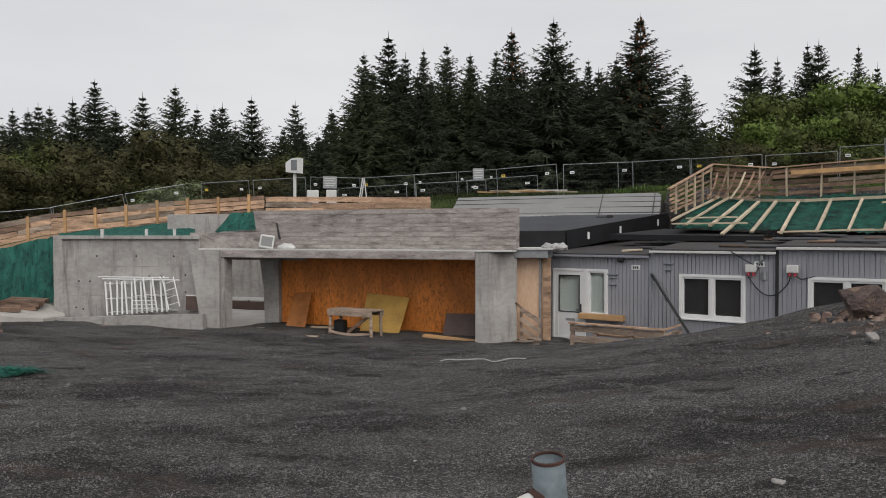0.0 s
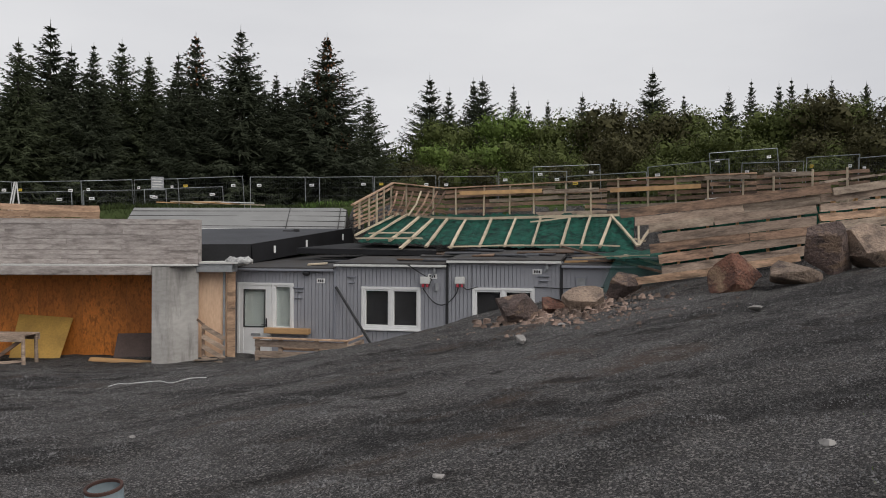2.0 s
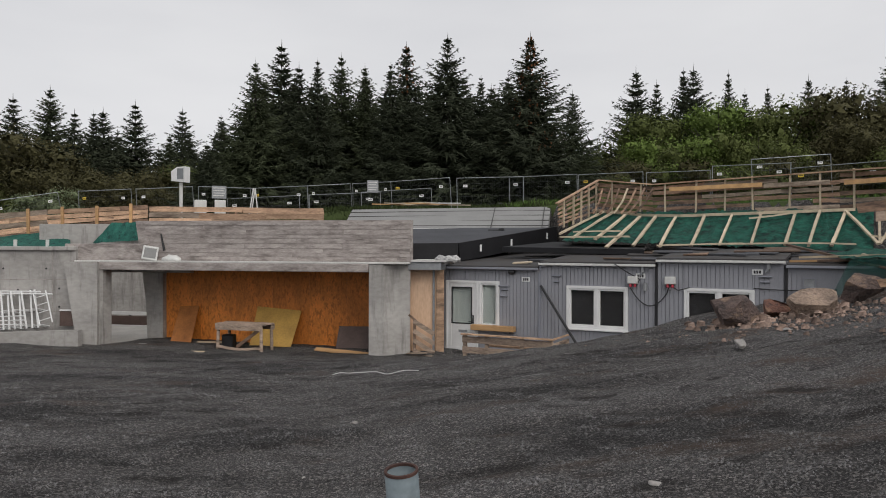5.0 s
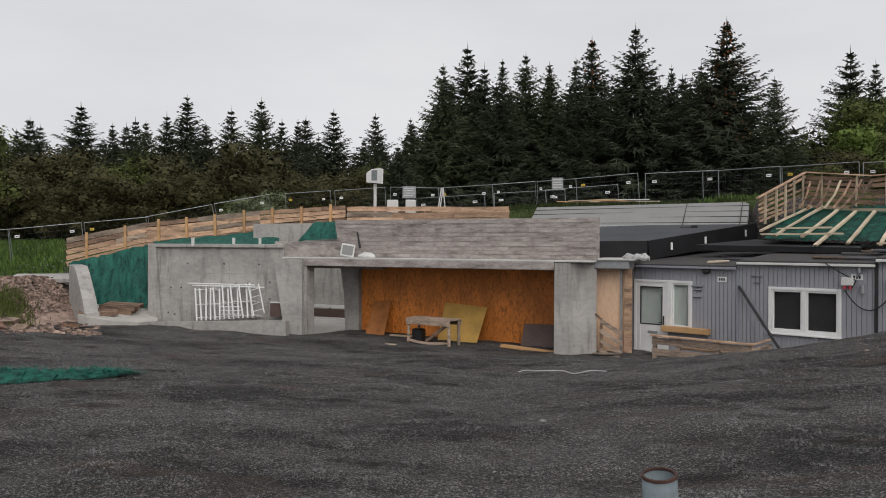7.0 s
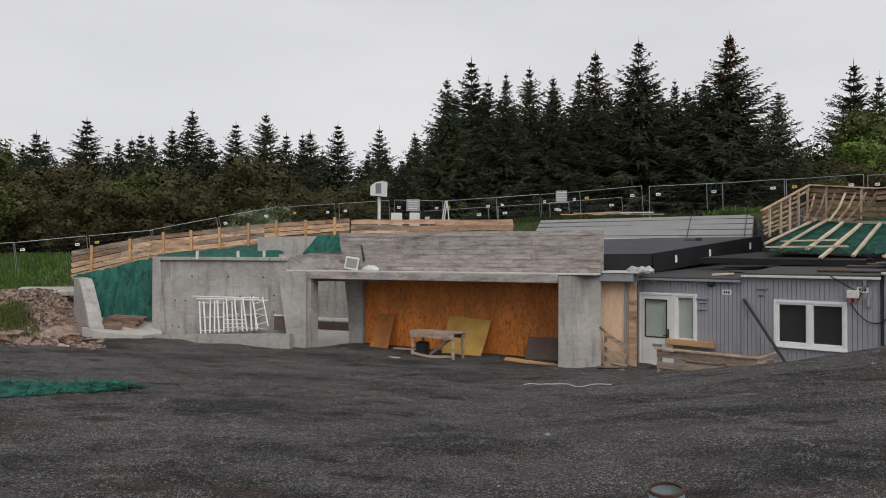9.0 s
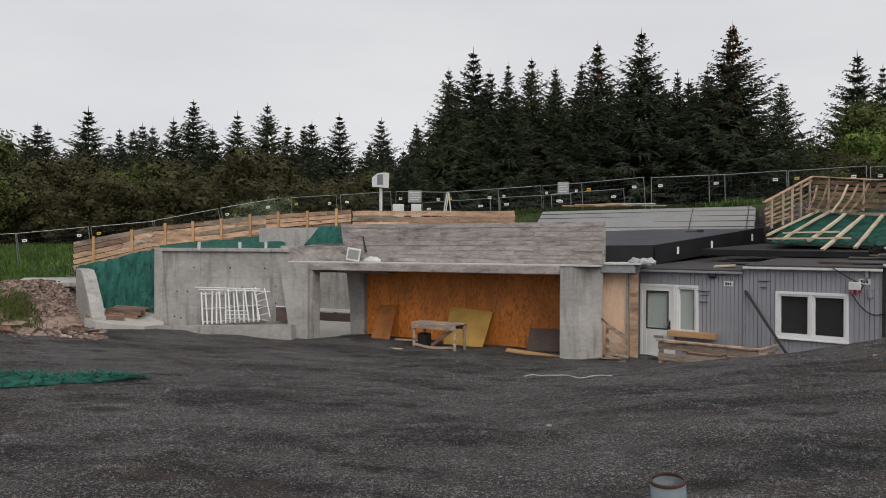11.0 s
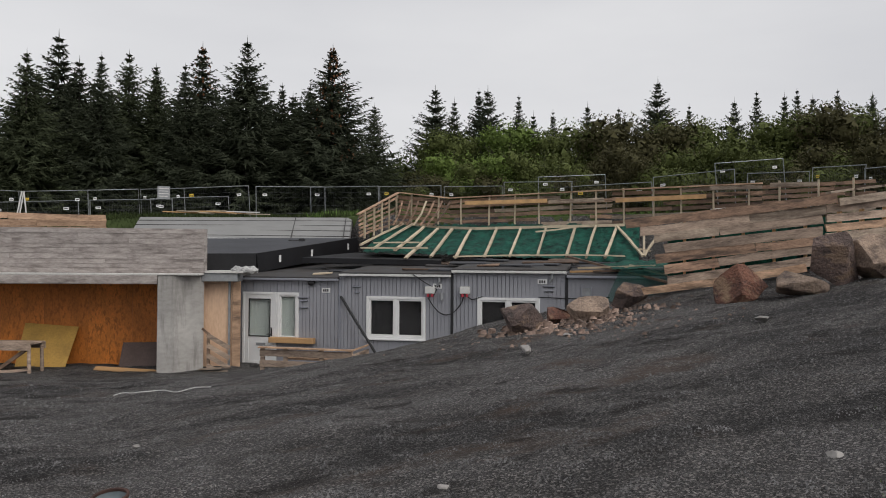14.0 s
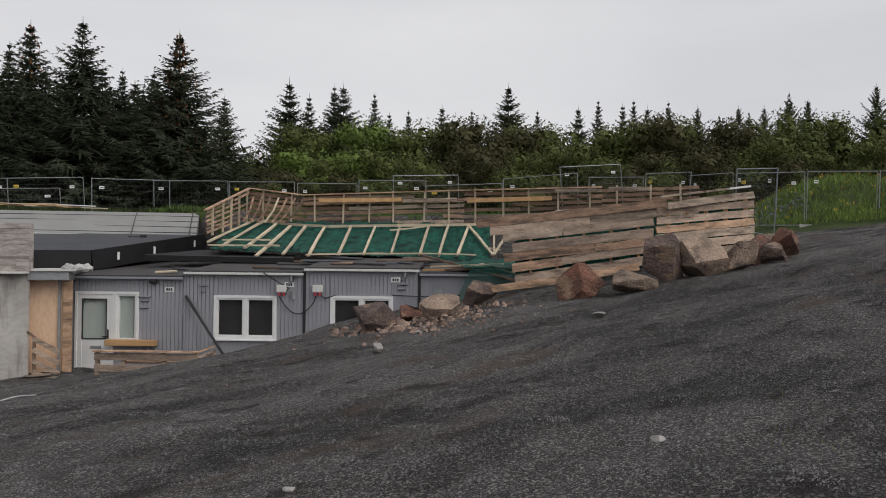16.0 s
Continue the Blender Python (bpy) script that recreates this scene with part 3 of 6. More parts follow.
def casement(root, mx, x0, x1, z0, z1, panes, material=None, name="window"):
    """A white framed window with its panes, in the cabin's own axes."""
    bm = B()
    t = 0.072
    win = part(name, frame_mesh(x0 - mx, x1 - mx, z0 + 1.5, z1 + 1.5, t, -0.035, 0.12), M_WHITE, root, "white painted double window")
    n = len(panes)
    w = (x1 - x0 - t) / n
    for i, inner in enumerate(panes):
        a, b = x0 - mx + t + i * w, x0 - mx + (i + 1) * w
        if i:
            bm = B()
            box(bm, a - t, a, -0.03, 0.12, z0 + 1.5 + t, z1 + 1.5 - t)
            part("mullion", bm, M_WHITE, win)
        part("sash", frame_mesh(a, b, z0 + 1.5 + t, z1 + 1.5 - t, 0.045, -0.012, 0.08), M_WHITE, win)
        bm = B()
        box(bm, a + 0.045, b - 0.045, 0.03, 0.036, z0 + 1.5 + t + 0.045, z1 + 1.5 - t - 0.045)
        g = part("pane", bm, M_GLASS, win)
        g.visible_shadow = False
        bm = B()
        box(bm, a + 0.04, b - 0.04, 0.075, 0.085, z0 + 1.5 + t + 0.04, z1 + 1.5 - t - 0.04)
        part("blind" if inner is M_BLIND else "curtain", bm, inner, win)
    bm = B()
    box(bm, x0 - mx - 0.02, x1 - mx + 0.02, -0.07, 0.0, z0 + 1.5 - 0.03, z0 + 1.5 + 0.012, bevel=0.005)
    part("sill", bm, M_WHITE, win)
    return win


def frame_mesh(x0, x1, z0, z1, t, y0, y1):
    bm = B()
    box(bm, x0, x0 + t, y0, y1, z0, z1, bevel=0.005)
    box(bm, x1 - t, x1, y0, y1, z0, z1, bevel=0.005)
    box(bm, x0 + t, x1 - t, y0, y1, z0, z0 + t, bevel=0.005)
    box(bm, x0 + t, x1 - t, y0, y1, z1 - t, z1, bevel=0.005)
    return bm


def cabins():
    made = []
    W1 = (-6.59, -4.94, -0.515, 0.625)
    W2 = (-3.55, -1.93, -0.515, 0.645)
    D = (-10.26, -8.56, -1.42, 0.685)
    c0, m0 = cabin_shell(*CAB[0], [(D[0], D[1], D[2], D[3])])
    c1, m1 = cabin_shell(*CAB[1], [W1])
    c2, m2 = cabin_shell(*CAB[2], [W2])
    c3, m3 = cabin_shell(*CAB[3], [])
    casement(c1, m1, *W1, (M_BLIND, M_BLIND))
    casement(c2, m2, *W2, (M_BLIND, M_BLIND))
    # door with its side window
    x0, x1, z0, z1 = D
    xd = x0 + 1.04
    bm = frame_mesh(x0 - m0, xd - m0, z0 + 1.5, z1 + 1.5, 0.07, -0.035, 0.12)
    dr = part("door", bm, M_WHITE, c0, "white glazed door")
    bm = frame_mesh(x0 - m0 + 0.07, xd - m0 - 0.07, z0 + 1.57, z1 + 1.43, 0.12, -0.015, 0.05)
    box(bm, x0 - m0 + 0.19, xd - m0 - 0.19, -0.005, 0.05, z0 + 1.69, z0 + 2.38)
    part("leaf", bm, M_WHITE, dr)
    bm = frame_mesh(x0 - m0 + 0.185, xd - m0 - 0.185, z0 + 2.36, z1 + 1.315, 0.03, -0.022, 0.0)
    part("glazing_bead", bm, M_DARK, dr, "black glazing seal")
    bm = B()
    box(bm, x0 - m0 + 0.19, xd - m0 - 0.19, 0.012, 0.018, z0 + 2.37, z1 + 1.31)
    part("pane", bm, M_GLASS, dr).visible_shadow = False
    bm = B()
    box(bm, x0 - m0 + 0.18, xd - m0 - 0.18, 0.07, 0.08, z0 + 2.36, z1 + 1.32)
    part("curtain", bm, M_CURT, dr)
    bm = B()
    box(bm, xd - m0 - 0.17, xd - m0 - 0.13, -0.03, -0.015, z0 + 2.38, z0 + 2.62)
    rod(bm, (xd - m0 - 0.15, -0.06, z0 + 2.44), (xd - m0 - 0.29, -0.06, z0 + 2.44), 0.011)
    rod(bm, (xd - m0 - 0.15, -0.015, z0 + 2.44), (xd - m0 - 0.15, -0.06, z0 + 2.44), 0.011)
    part("handle", bm, M_DARK, dr, "dark lever handle")
    bm = B()
    box(bm, x0 - m0 + 0.42, x0 - m0 + 0.70, -0.022, -0.005, z0 + 2.12, z0 + 2.19)
    part("letter_slot", bm, M_DULL, dr)
    casement(c0, m0, xd + 0.005, x1, -0.64, z1, (M_CURT,))
    bm = B()
    box(bm, xd - m0 + 0.005, x1 - m0, 0.0, 0.12, z0 + 1.5, -0.64 + 1.48)
    part("lower_panel", bm, M_CLAD, c0)
    return c0, c1, c2, c3


cabins()

# ---- dark roofs behind ----


def sloped_block(name, corners, drop, material, label, category):
    """A block with a sloping top given by its four corners (counter-clockwise from above)."""
    bm = B()
    top = [bm.verts.new(c) for c in corners]
    low = [bm.verts.new((c[0], c[1], c[2] - drop)) for c in corners]
    bm.faces.new(top)
    bm.faces.new(low[::-1])
    for i in range(4):
        j = (i + 1) % 4
        bm.faces.new((top[j], top[i], low[i], low[j]))
    bmesh.ops.recalc_face_normals(bm, faces=bm.faces[:])
    return bm


A_ = polar(1.0, 22.4, 1.70)
B_ = polar(9.4, 22.6, 1.74)
C_ = polar(16.9, 27.0, 2.38)
D_ = polar(1.0, 27.2, 2.32)
root = thing("black_roof", Matrix(), "black membrane roof with raised black upstand", "flat roof", kind="structure")
part("roof_deck", sloped_block("deck", [A_, B_, C_, D_], 0.55, M_MEMB, "", ""), M_MEMB, root, "dark grey roofing membrane")
bm = B()
for p, q in ((A_, B_), (B_, C_)):
    beam(bm, p - Vector((0, 0, 0.25)), q - Vector((0, 0, 0.25)), 0.12, 0.56)
part("upstand", bm, M_BLACK, root, "black upstand")

E_, F_, G_, H_ = polar(0.4, 27.0, 2.26), polar(16.3, 27.2, 2.28), polar(16.5, 31.4, 3.38), polar(1.2, 31.2, 3.22)
root = thing("deck_roof", Matrix(), "pitched roof of pale grey insulation boards", "pitched roof", kind="structure")
part("roof_slope", sloped_block("slope", [E_, F_, G_, H_], 0.4, M_DECK, "", ""), M_DECK, root)

bm = sloped_block("felt", [polar(12.8, 23.3, 1.66), polar(23.5, 21.9, 1.60), polar(23.5, 23.6, 1.70), polar(16.8, 24.6, 1.84)], 0.16, M_FELT, "", "")
solid("felt_roof", bm, M_BLACK, Matrix(), "low dark felt roof strip behind the cabins", "flat roof", kind="structure")
bm = B()
box(bm, -10.66, -10.57, 0.0, 0.12, -1.6, 1.0, bevel=0.006)
solid("corner_trim", bm, M_DIM, CF, "pale corner trim beside the cabin door", "trim", kind="structure")

# ---- green slope ----
gA, gB, gC, gD = polar(17.4, 23.4, 1.87), polar(38.5, 22.6, 1.58), polar(38.5, 25.6, 2.85), polar(19.6, 28.0, 2.93)


def slope_at(u, v):
    return (gA * (1 - u) + gB * u) * (1 - v) + (gD * (1 - u) + gC * u) * v


def green_slope():
    bm = B()
    n, k = 120, 14
    grid = []
    for j in range(k + 1):
        row = []
        for i in range(n + 1):
            p = slope_at(i / n, j / k)
            p.z += 0.06 * noise.noise(p * 1.5) + 0.07 * noise.noise(Vector((i * 0.7, j * 0.12, 3)))
            row.append(bm.verts.new(p))
        grid.append(row)
    for j in range(k):
        for i in range(n):
            bm.faces.new((grid[j][i], grid[j][i + 1], grid[j + 1][i + 1], grid[j + 1][i]))
    return solid("tarpaulin", bm, M_GREEN, Matrix(), "dark green tarpaulin sheet over the slope", "tarpaulin", smooth=True)


green_slope()

# ---- timber formwork walls ----


def plank_wall(name, label, path, n_boards, board, posts, mats, post_mat, group="", front=1.0, gap=0.012, skip=0.0, post_side=1.0, post_w=0.05, over=0.05, tilt=0.014, fill=0.82):
    """Boards between the stations of path: (x, y, z_bottom, z_top). posts: spacing in metres."""
    base = Vector(path[0][:3])
    root = thing(name, Matrix.Translation(base), label, "timber wall", group, "structure")
    off = -base
    for (x0, y0, b0, t0), (x1, y1, b1, t1) in zip(path, path[1:]):
        a, c = Vector((x0, y0, 0)), Vector((x1, y1, 0))
        d = (c - a)
        side = Vector((d.y, -d.x, 0)).normalized() * post_side
        for i in range(n_boards):
            f = (i + 0.5) / n_boards
            h = min((t0 - b0), (t1 - b1)) / n_boards - gap
            cut = [0.0]
            while cut[-1] < 1:
                cut.append(min(1.0, cut[-1] + random.uniform(1.5, 3.6) / d.length))
            if len(cut) > 2 and cut[-1] - cut[-2] < 0.12:
                cut.pop(-2)
            for u0, u1 in zip(cut, cut[1:]):
                if random.random() < skip:
                    continue
                p, q = a + d * u0, a + d * u1
                p.z = b0 + (b1 - b0) * u0 + ((t0 - b0) * (1 - u0) + (t1 - b1) * u0) * f + random.uniform(-tilt, tilt)
                q.z = b0 + (b1 - b0) * u1 + ((t0 - b0) * (1 - u1) + (t1 - b1) * u1) * f + random.uniform(-tilt, tilt)
                shift = side * random.uniform(-0.008, 0.008)
                bm = B()
                rough_board(bm, p + off + shift, q + off + shift - d.normalized() * 0.006, board + random.uniform(-0.004, 0.006), h * random.uniform(fill, fill + 0.18), BOARD_RNG)
                part("board", bm, random.choice(mats), root)
        n = max(1, int(round(d.length / posts)))
        for k in range(n):
            f = (k + 0.5) / n
            p = a + d * f + side * (board / 2 + post_w / 2)
            zb, zt = b0 + (b1 - b0) * f, t0 + (t1 - t0) * f
            bm = B()
            box(bm, -post_w / 2, post_w / 2, -0.03, 0.03, zb - 0.08, zt + over + random.uniform(-0.03, 0.05), pose(p.x, p.y, 0, 0, random.uniform(-1.5, 1.5), math.degrees(math.atan2(d.y, d.x))))
            bmesh.ops.translate(bm, vec=off, verts=bm.verts[:])
            part("post", bm, post_mat, root)
    return root


def st(az, r, lo, hi):
    """A station from bearing and range, with heights given as slopes seen from the eye."""
    p = polar(az, r)
    return (p.x, p.y, EYE + lo * r, EYE + hi * r)


# the wall round the excavation, seen from inside
plank_wall("timber_wall_rear", "weathered plank shoring wall with upright posts", [st(17.1, 23.6, 0.030, 0.0592), st(20.1, 28.2, 0.0478, 0.0895), st(24.1, 27.4, 0.0425, 0.0825), st(36.5, 25.8, 0.048, 0.0925), st(47, 24.8, 0.055, 0.097), st(54, 24.2, 0.06, 0.099)],
           6, 0.03, 0.95, (M_WOODO, M_WOODP, M_WOODG, M_WOODP), M_BATTEN, gap=0.04, skip=0.05, tilt=0.025)
# the wall beside the gravel ramp
LOWER_RAMP = ((37.55, 0.0490, 51.79, 0.0768), (38.64, 0.0391, 51.09, 0.0640), (39.64, 0.0300, 50.89, 0.0525), (40.37, 0.0171, 50.89, 0.0380), (39.73, 0.0034, 50.90, 0.0279), (40.37, -0.0101, 50.6, 0.0168), (40.59, -0.0245, 50.6, 0.0030))
UPPER_RAMP = ((51.87, 0.0724, 57.73, 0.0850), (51.09, 0.0648, 57.73, 0.0733), (51.09, 0.0532, 57.70, 0.0622), (51.05, 0.0416, 57.73, 0.0519), (51.09, 0.0301, 57.76, 0.0415), (51.12, 0.0185, 57.74, 0.0312), (51.09, 0.0069, 57.70, 0.0208))


def ramp_wall(label, boards, r0, r1, high, mats, joint):
    a0, t0, a1, t1 = boards[3]
    base = polar(a0, r0, EYE + t0 * r0)
    ax = (polar(a1, r1, EYE + t1 * r1) - base).normalized()
    ay = Vector((0, 0, 1)).cross(ax).normalized()
    turn = Matrix((ax, ay, ax.cross(ay))).transposed().to_4x4()
    back = (Matrix.Translation(base) @ turn).inverted()
    root = thing("timber_wall_ramp", Matrix.Translation(base) @ turn, label, "timber wall", "", "structure")
    for k, (a0, t0, a1, t1) in enumerate(boards):
        p, q = back @ polar(a0, r0, EYE + t0 * r0), back @ polar(a1, r1, EYE + t1 * r1)
        cut = BOARD_RNG.uniform(0.3, 0.7)
        ends = ((0.0, cut), (cut, 1.0)) if joint and k % 3 else ((0.0, 1.0),)
        for u, v in ends:
            bm = B()
            rough_board(bm, p.lerp(q, u), p.lerp(q, v - 0.002), 0.045, high * BOARD_RNG.uniform(0.9, 1.06), BOARD_RNG, 0.02, 9)
            part("board", bm, mats[(k + (u > 0)) % len(mats)], root)
    # studs and packing that show in the gaps
    a0, t0, a1, t1 = boards[-1]
    b0, s0, b1, s1 = boards[0]
    for k in range(5):
        f = (k + 0.6) / 5
        az, r = a0 + (a1 - a0) * f, r0 + (r1 - r0) * f + 0.09
        g = (az - b0) / (b1 - b0)
        lo, hi = back @ polar(az, r, EYE + (t0 + (t1 - t0) * f) * r - 0.1), back @ polar(az, r, EYE + (s0 + (s1 - s0) * g) * r)
        bm = B()
        beam(bm, lo, hi, 0.05, 0.10, up=(0, 1, 0))
        part("stud", bm, M_WOOD, root)


ramp_wall("stacked weathered planks walling the gravel ramp", LOWER_RAMP, 17.6, 18.2, 0.205, (M_WOODP, M_WOODL, M_WOODG, M_WOODL, M_WOODP), True)
ramp_wall("pale stacked planks walling the gravel ramp top", UPPER_RAMP, 18.3, 20.2, 0.188, (M_WOODG, M_WOODL, M_WOODL, M_WOODF), False)
# the low fence over the left wall
plank_wall("timber_fence", "orange plank fence on the bank, upright posts", [st(-33.1, 30.5, -0.028, 0.0075), st(-28, 30, -0.004, 0.027), st(-20, 28.5, 0.014, 0.045), st(-13.6, 27.2, 0.026, 0.0535)], 5, 0.03, 1.1, (M_WOODF, M_WOODF, M_WOODG, M_WOODF, M_WOODP), M_WOOD, gap=0.008, post_side=1, post_w=0.09, fill=0.93, tilt=0.006)
plank_wall("timber_fence", "pale plank boarding behind the parapet", [st(-13.5, 24.6, 0.03, 0.0525), st(-0.95, 22.4, 0.03, 0.0535)], 3, 0.03, 1.8, (M_WOODF, M_WOODG, M_WOODF), M_WOODP, post_side=-1, over=-0.05, fill=0.93)


# ---- trees ----
def mesh_from(name, verts, faces, material):
    me = bpy.data.meshes.new(name)
    me.from_pydata(verts, [], faces)
    me.materials.append(material)
    return me


def blade(verts, faces, base, way, side, length, width):
    """A slim diamond: one blade of grass, one strand or one cone."""
    k = len(verts)
    mid = base + way * length * 0.45
    verts += [base, mid + side * width, base + way * length, mid - side * width]
    faces.append((k, k + 1, k + 2, k + 3))


def spike(verts, faces, base, way, side, length, width):
    """A tapering three-cornered spray: one twig with its needles, or one leaf."""
    k = len(verts)
    verts += [base - side * width, base + side * width, base + way * length]
    faces.append((k, k + 1, k + 2))


def spruce_crown(seed, whorls=34, spread=0.21, low=0.05, ragged=0.25, up=30.0, step=0.0122):
    """A crown one metre high and unit scale: whorls of boughs with short hanging twigs."""
    rng = random.Random(seed)
    verts, faces = [], []
    for w in range(whorls):
        f = (w + rng.random() * 1.6) / (whorls + 0.8)
        z0 = low + (0.965 - low) * f
        reach = 1.06 * spread * (1 - f) * (0.75 + 0.25 * min(1, f * 6)) + 0.007
        count = rng.randint(6, 8) if f < 0.9 else 5
        turn = rng.random() * 6.28
        # shaded inner foliage close to the stem
        for q in range(20):
            a = rng.random() * 6.28
            out = Vector((math.cos(a), math.sin(a), 0))
            d = (out * 0.7 + Vector((0, 0, rng.uniform(-1.0, 0.0)))).normalized()
            spike(verts, faces, Vector((0, 0, z0)) + out * reach * rng.uniform(0.1, 0.42), d, Vector((-out.y, out.x, rng.uniform(-0.4, 0.4))).normalized(), reach * 0.26 + 0.01, 0.009 * (1 - f) + 0.003)
        for q in range(count):
            a = turn + q * 6.283 / count + rng.uniform(-0.35, 0.35)
            length = reach * rng.uniform(1 - ragged * 1.5, 1 + ragged)
            el = radians(-14 + (up + 14) * f + rng.uniform(-12, 12))
            out = Vector((math.cos(a), math.sin(a), 0))
            way = (out * math.cos(el) + Vector((0, 0, math.sin(el)))).normalized()
            side = Vector((-out.y, out.x, 0))
            base = Vector((0, 0, z0))
            spike(verts, faces, base, way, Vector((0, 0, 1)), length, 0.004)
            steps = max(3, int(length / step))
            for s in range(steps):
                t = 0.06 + 0.94 * (s + rng.random()) / steps
                p = base + way * length * t + Vector((0, 0, length * 0.16 * t * t))
                tw = (0.011 + 0.26 * length * (1 - 0.8 * t)) * rng.uniform(0.6, 1.25)
                for sg in (-1, 0, 1):
                    d = (way * rng.uniform(0.35, 0.9) + side * (sg * rng.uniform(0.5, 1.0) + rng.uniform(-0.2, 0.2)) + Vector((0, 0, rng.uniform(-0.6, 0.15) if sg else rng.uniform(-1.1, 0.3)))).normalized()
                    spike(verts, faces, p, d, (d.cross(Vector((rng.uniform(-1, 1), rng.uniform(-1, 1), rng.uniform(-0.3, 1.4))))).normalized(), tw, 0.0036)
    for s in range(3):
        spike(verts, faces, Vector((0, 0, 0.93)), Vector((0, 0, 1)), Vector((math.cos(s * 2.1), math.sin(s * 2.1), 0)), 0.07, 0.003)
    return verts, faces


def bush_crown(seed, leaves=5600, lumps=26, leaf=0.0175):
    """A crown one metre high of many leaves gathered in uneven lumps, with gaps."""
    rng = random.Random(seed)
    verts, faces = [], []
    balls = []
    for i in range(lumps):
        a, r, h = rng.random() * 6.28, rng.uniform(0.05, 0.33), rng.uniform(0.14, 0.84)
        r *= 1.1 - 0.6 * abs(h - 0.45)
        balls.append((Vector((math.cos(a) * r, math.sin(a) * r, h)), rng.uniform(0.11, 0.18)))
    balls += [(Vector((rng.uniform(-0.06, 0.06), rng.uniform(-0.06, 0.06), z)), r) for z, r in ((0.30, 0.20), (0.55, 0.20), (0.80, 0.15))]

    def jitter(k):
        return Vector((rng.uniform(-k, k), rng.uniform(-k, k), rng.uniform(-k, k)))
    for c, r in balls:
        for i in range(40):
            d = Vector((rng.gauss(0, 1), rng.gauss(0, 1), rng.gauss(0, 1))).normalized()
            s = d.cross(jitter(1)).normalized()
            spike(verts, faces, c + d * r * 0.55 - s * r * 0.15, s, d.cross(s), r * 0.36, r * 0.16)
    for i in range(leaves):
        c, r = rng.choice(balls)
        d = Vector((rng.gauss(0, 1), rng.gauss(0, 1), rng.gauss(0, 1))).normalized()
        p = c + d * r * rng.uniform(0.72, 1.08)
        p.z = max(0.02, p.z)
        nrm = (d + jitter(1.0)).normalized()
        w = nrm.cross(jitter(1)).normalized()
        spike(verts, faces, p, w, nrm.cross(w), leaf * rng.uniform(0.75, 1.6), leaf * 0.52)
    return verts, faces


def trunk_mesh(name, limbs, seed):
    rng = random.Random(seed)
    bm = B()
    rod(bm, (0, 0, -0.03), (0, 0, 0.93), 0.013, 7, 0.001)
    for i in range(limbs):
        a, z = rng.random() * 6.28, rng.uniform(0.08, 0.55)
        rod(bm, (0, 0, z), (math.cos(a) * 0.22, math.sin(a) * 0.22, z + rng.uniform(0.1, 0.3)), 0.008, 5, 0.002)
    return mesh_of(bm, name, M_BARK)


SPRUCE_TRUNK, BUSH_TRUNK = trunk_mesh("trunk", 0, 1), trunk_mesh("trunk", 7, 2)
SPRUCES = [mesh_from("crown", *spruce_crown(11 + i, w, sp, lo, rg, up), M_SPRUCEY if i == 3 else M_SPRUCE)
           for i, (w, sp, lo, rg, up) in enumerate(((48, 0.31, 0.03, 0.24, 24), (48, 0.37, 0.03, 0.28, 22), (46, 0.27, 0.04, 0.24, 28), (48, 0.33, 0.03, 0.28, 26), (44, 0.35, 0.02, 0.32, 30)))]
PINES = [mesh_from("crown", *spruce_crown(41 + i, 28, 0.27, 0.2, 0.45, 58, 0.009), M_SPRUCEY) for i in range(2)]
BUSHES = {}
for k, (key, material) in enumerate((("birch", M_LEAF), ("willow", M_LEAFD), ("bright", M_LEAFY), ("silver", M_LEAFP))):
    BUSHES[key] = [mesh_from("crown", *bush_crown(60 + 7 * k + i), material) for i in range(3)]


def tree(name, crown, trunk, x, y, height, width, label, group, turn):
    root = thing(name, pose(x, y, terrain(x, y) - 0.1, 0, 0, turn) @ Matrix.Diagonal((height * width, height * width, height, 1)), label, "tree", group)
    for part_name, me in (("trunk", trunk), ("crown", crown)):
        ob = new(part_name, me)
        ob.parent = root
    return root


def spruce_at(az, tan, r, kind, width=1.0, label="dark green spruce tree in the wood"):
    p = polar(az, r)
    top = EYE + (1.022 * tan) * r
    return tree("spruce_tree", kind, SPRUCE_TRUNK, p.x, p.y, top - terrain(p.x, p.y) + 0.1, width, label, "spruces of the wood", random.uniform(0, 360))


LEFT = ((-37.1, 0.135), (-36.1, 0.133), (-35.3, 0.15), (-34.7, 0.142), (-33.3, 0.116), (-32.2, 0.171), (-30.2, 0.148), (-29.3, 0.15), (-28.7, 0.157), (-28.0, 0.154), (-26.6, 0.166), (-25.2, 0.19),
        (-23.9, 0.158), (-22.1, 0.178), (-19.9, 0.191), (-18.4, 0.166), (-17.2, 0.165), (-16.6, 0.171), (-14.5, 0.182), (-12.2, 0.143), (-11.3, 0.178), (-8.6, 0.171))
MIDDLE = ((-8.4, 0.165), (-6.1, 0.245), (-4.2, 0.272), (-2.9, 0.244), (-1.5, 0.25), (0.3, 0.258), (2.1, 0.245), (4.1, 0.248), (5.3, 0.276), (8.5, 0.289), (11.1, 0.232), (12.1, 0.215), (13.2, 0.235), (14.9, 0.287), (18.1, 0.209))
RIGHT = ((22.8, 0.237), (24.3, 0.219), (26.2, 0.231), (26.9, 0.235), (29.3, 0.223), (30.4, 0.199), (31.9, 0.201), (34.5, 0.21), (36.8, 0.202), (39.7, 0.238), (41.9, 0.201), (45.0, 0.206), (46.5, 0.213), (48.3, 0.208), (49.1, 0.211), (50.1, 0.203), (51.6, 0.207))
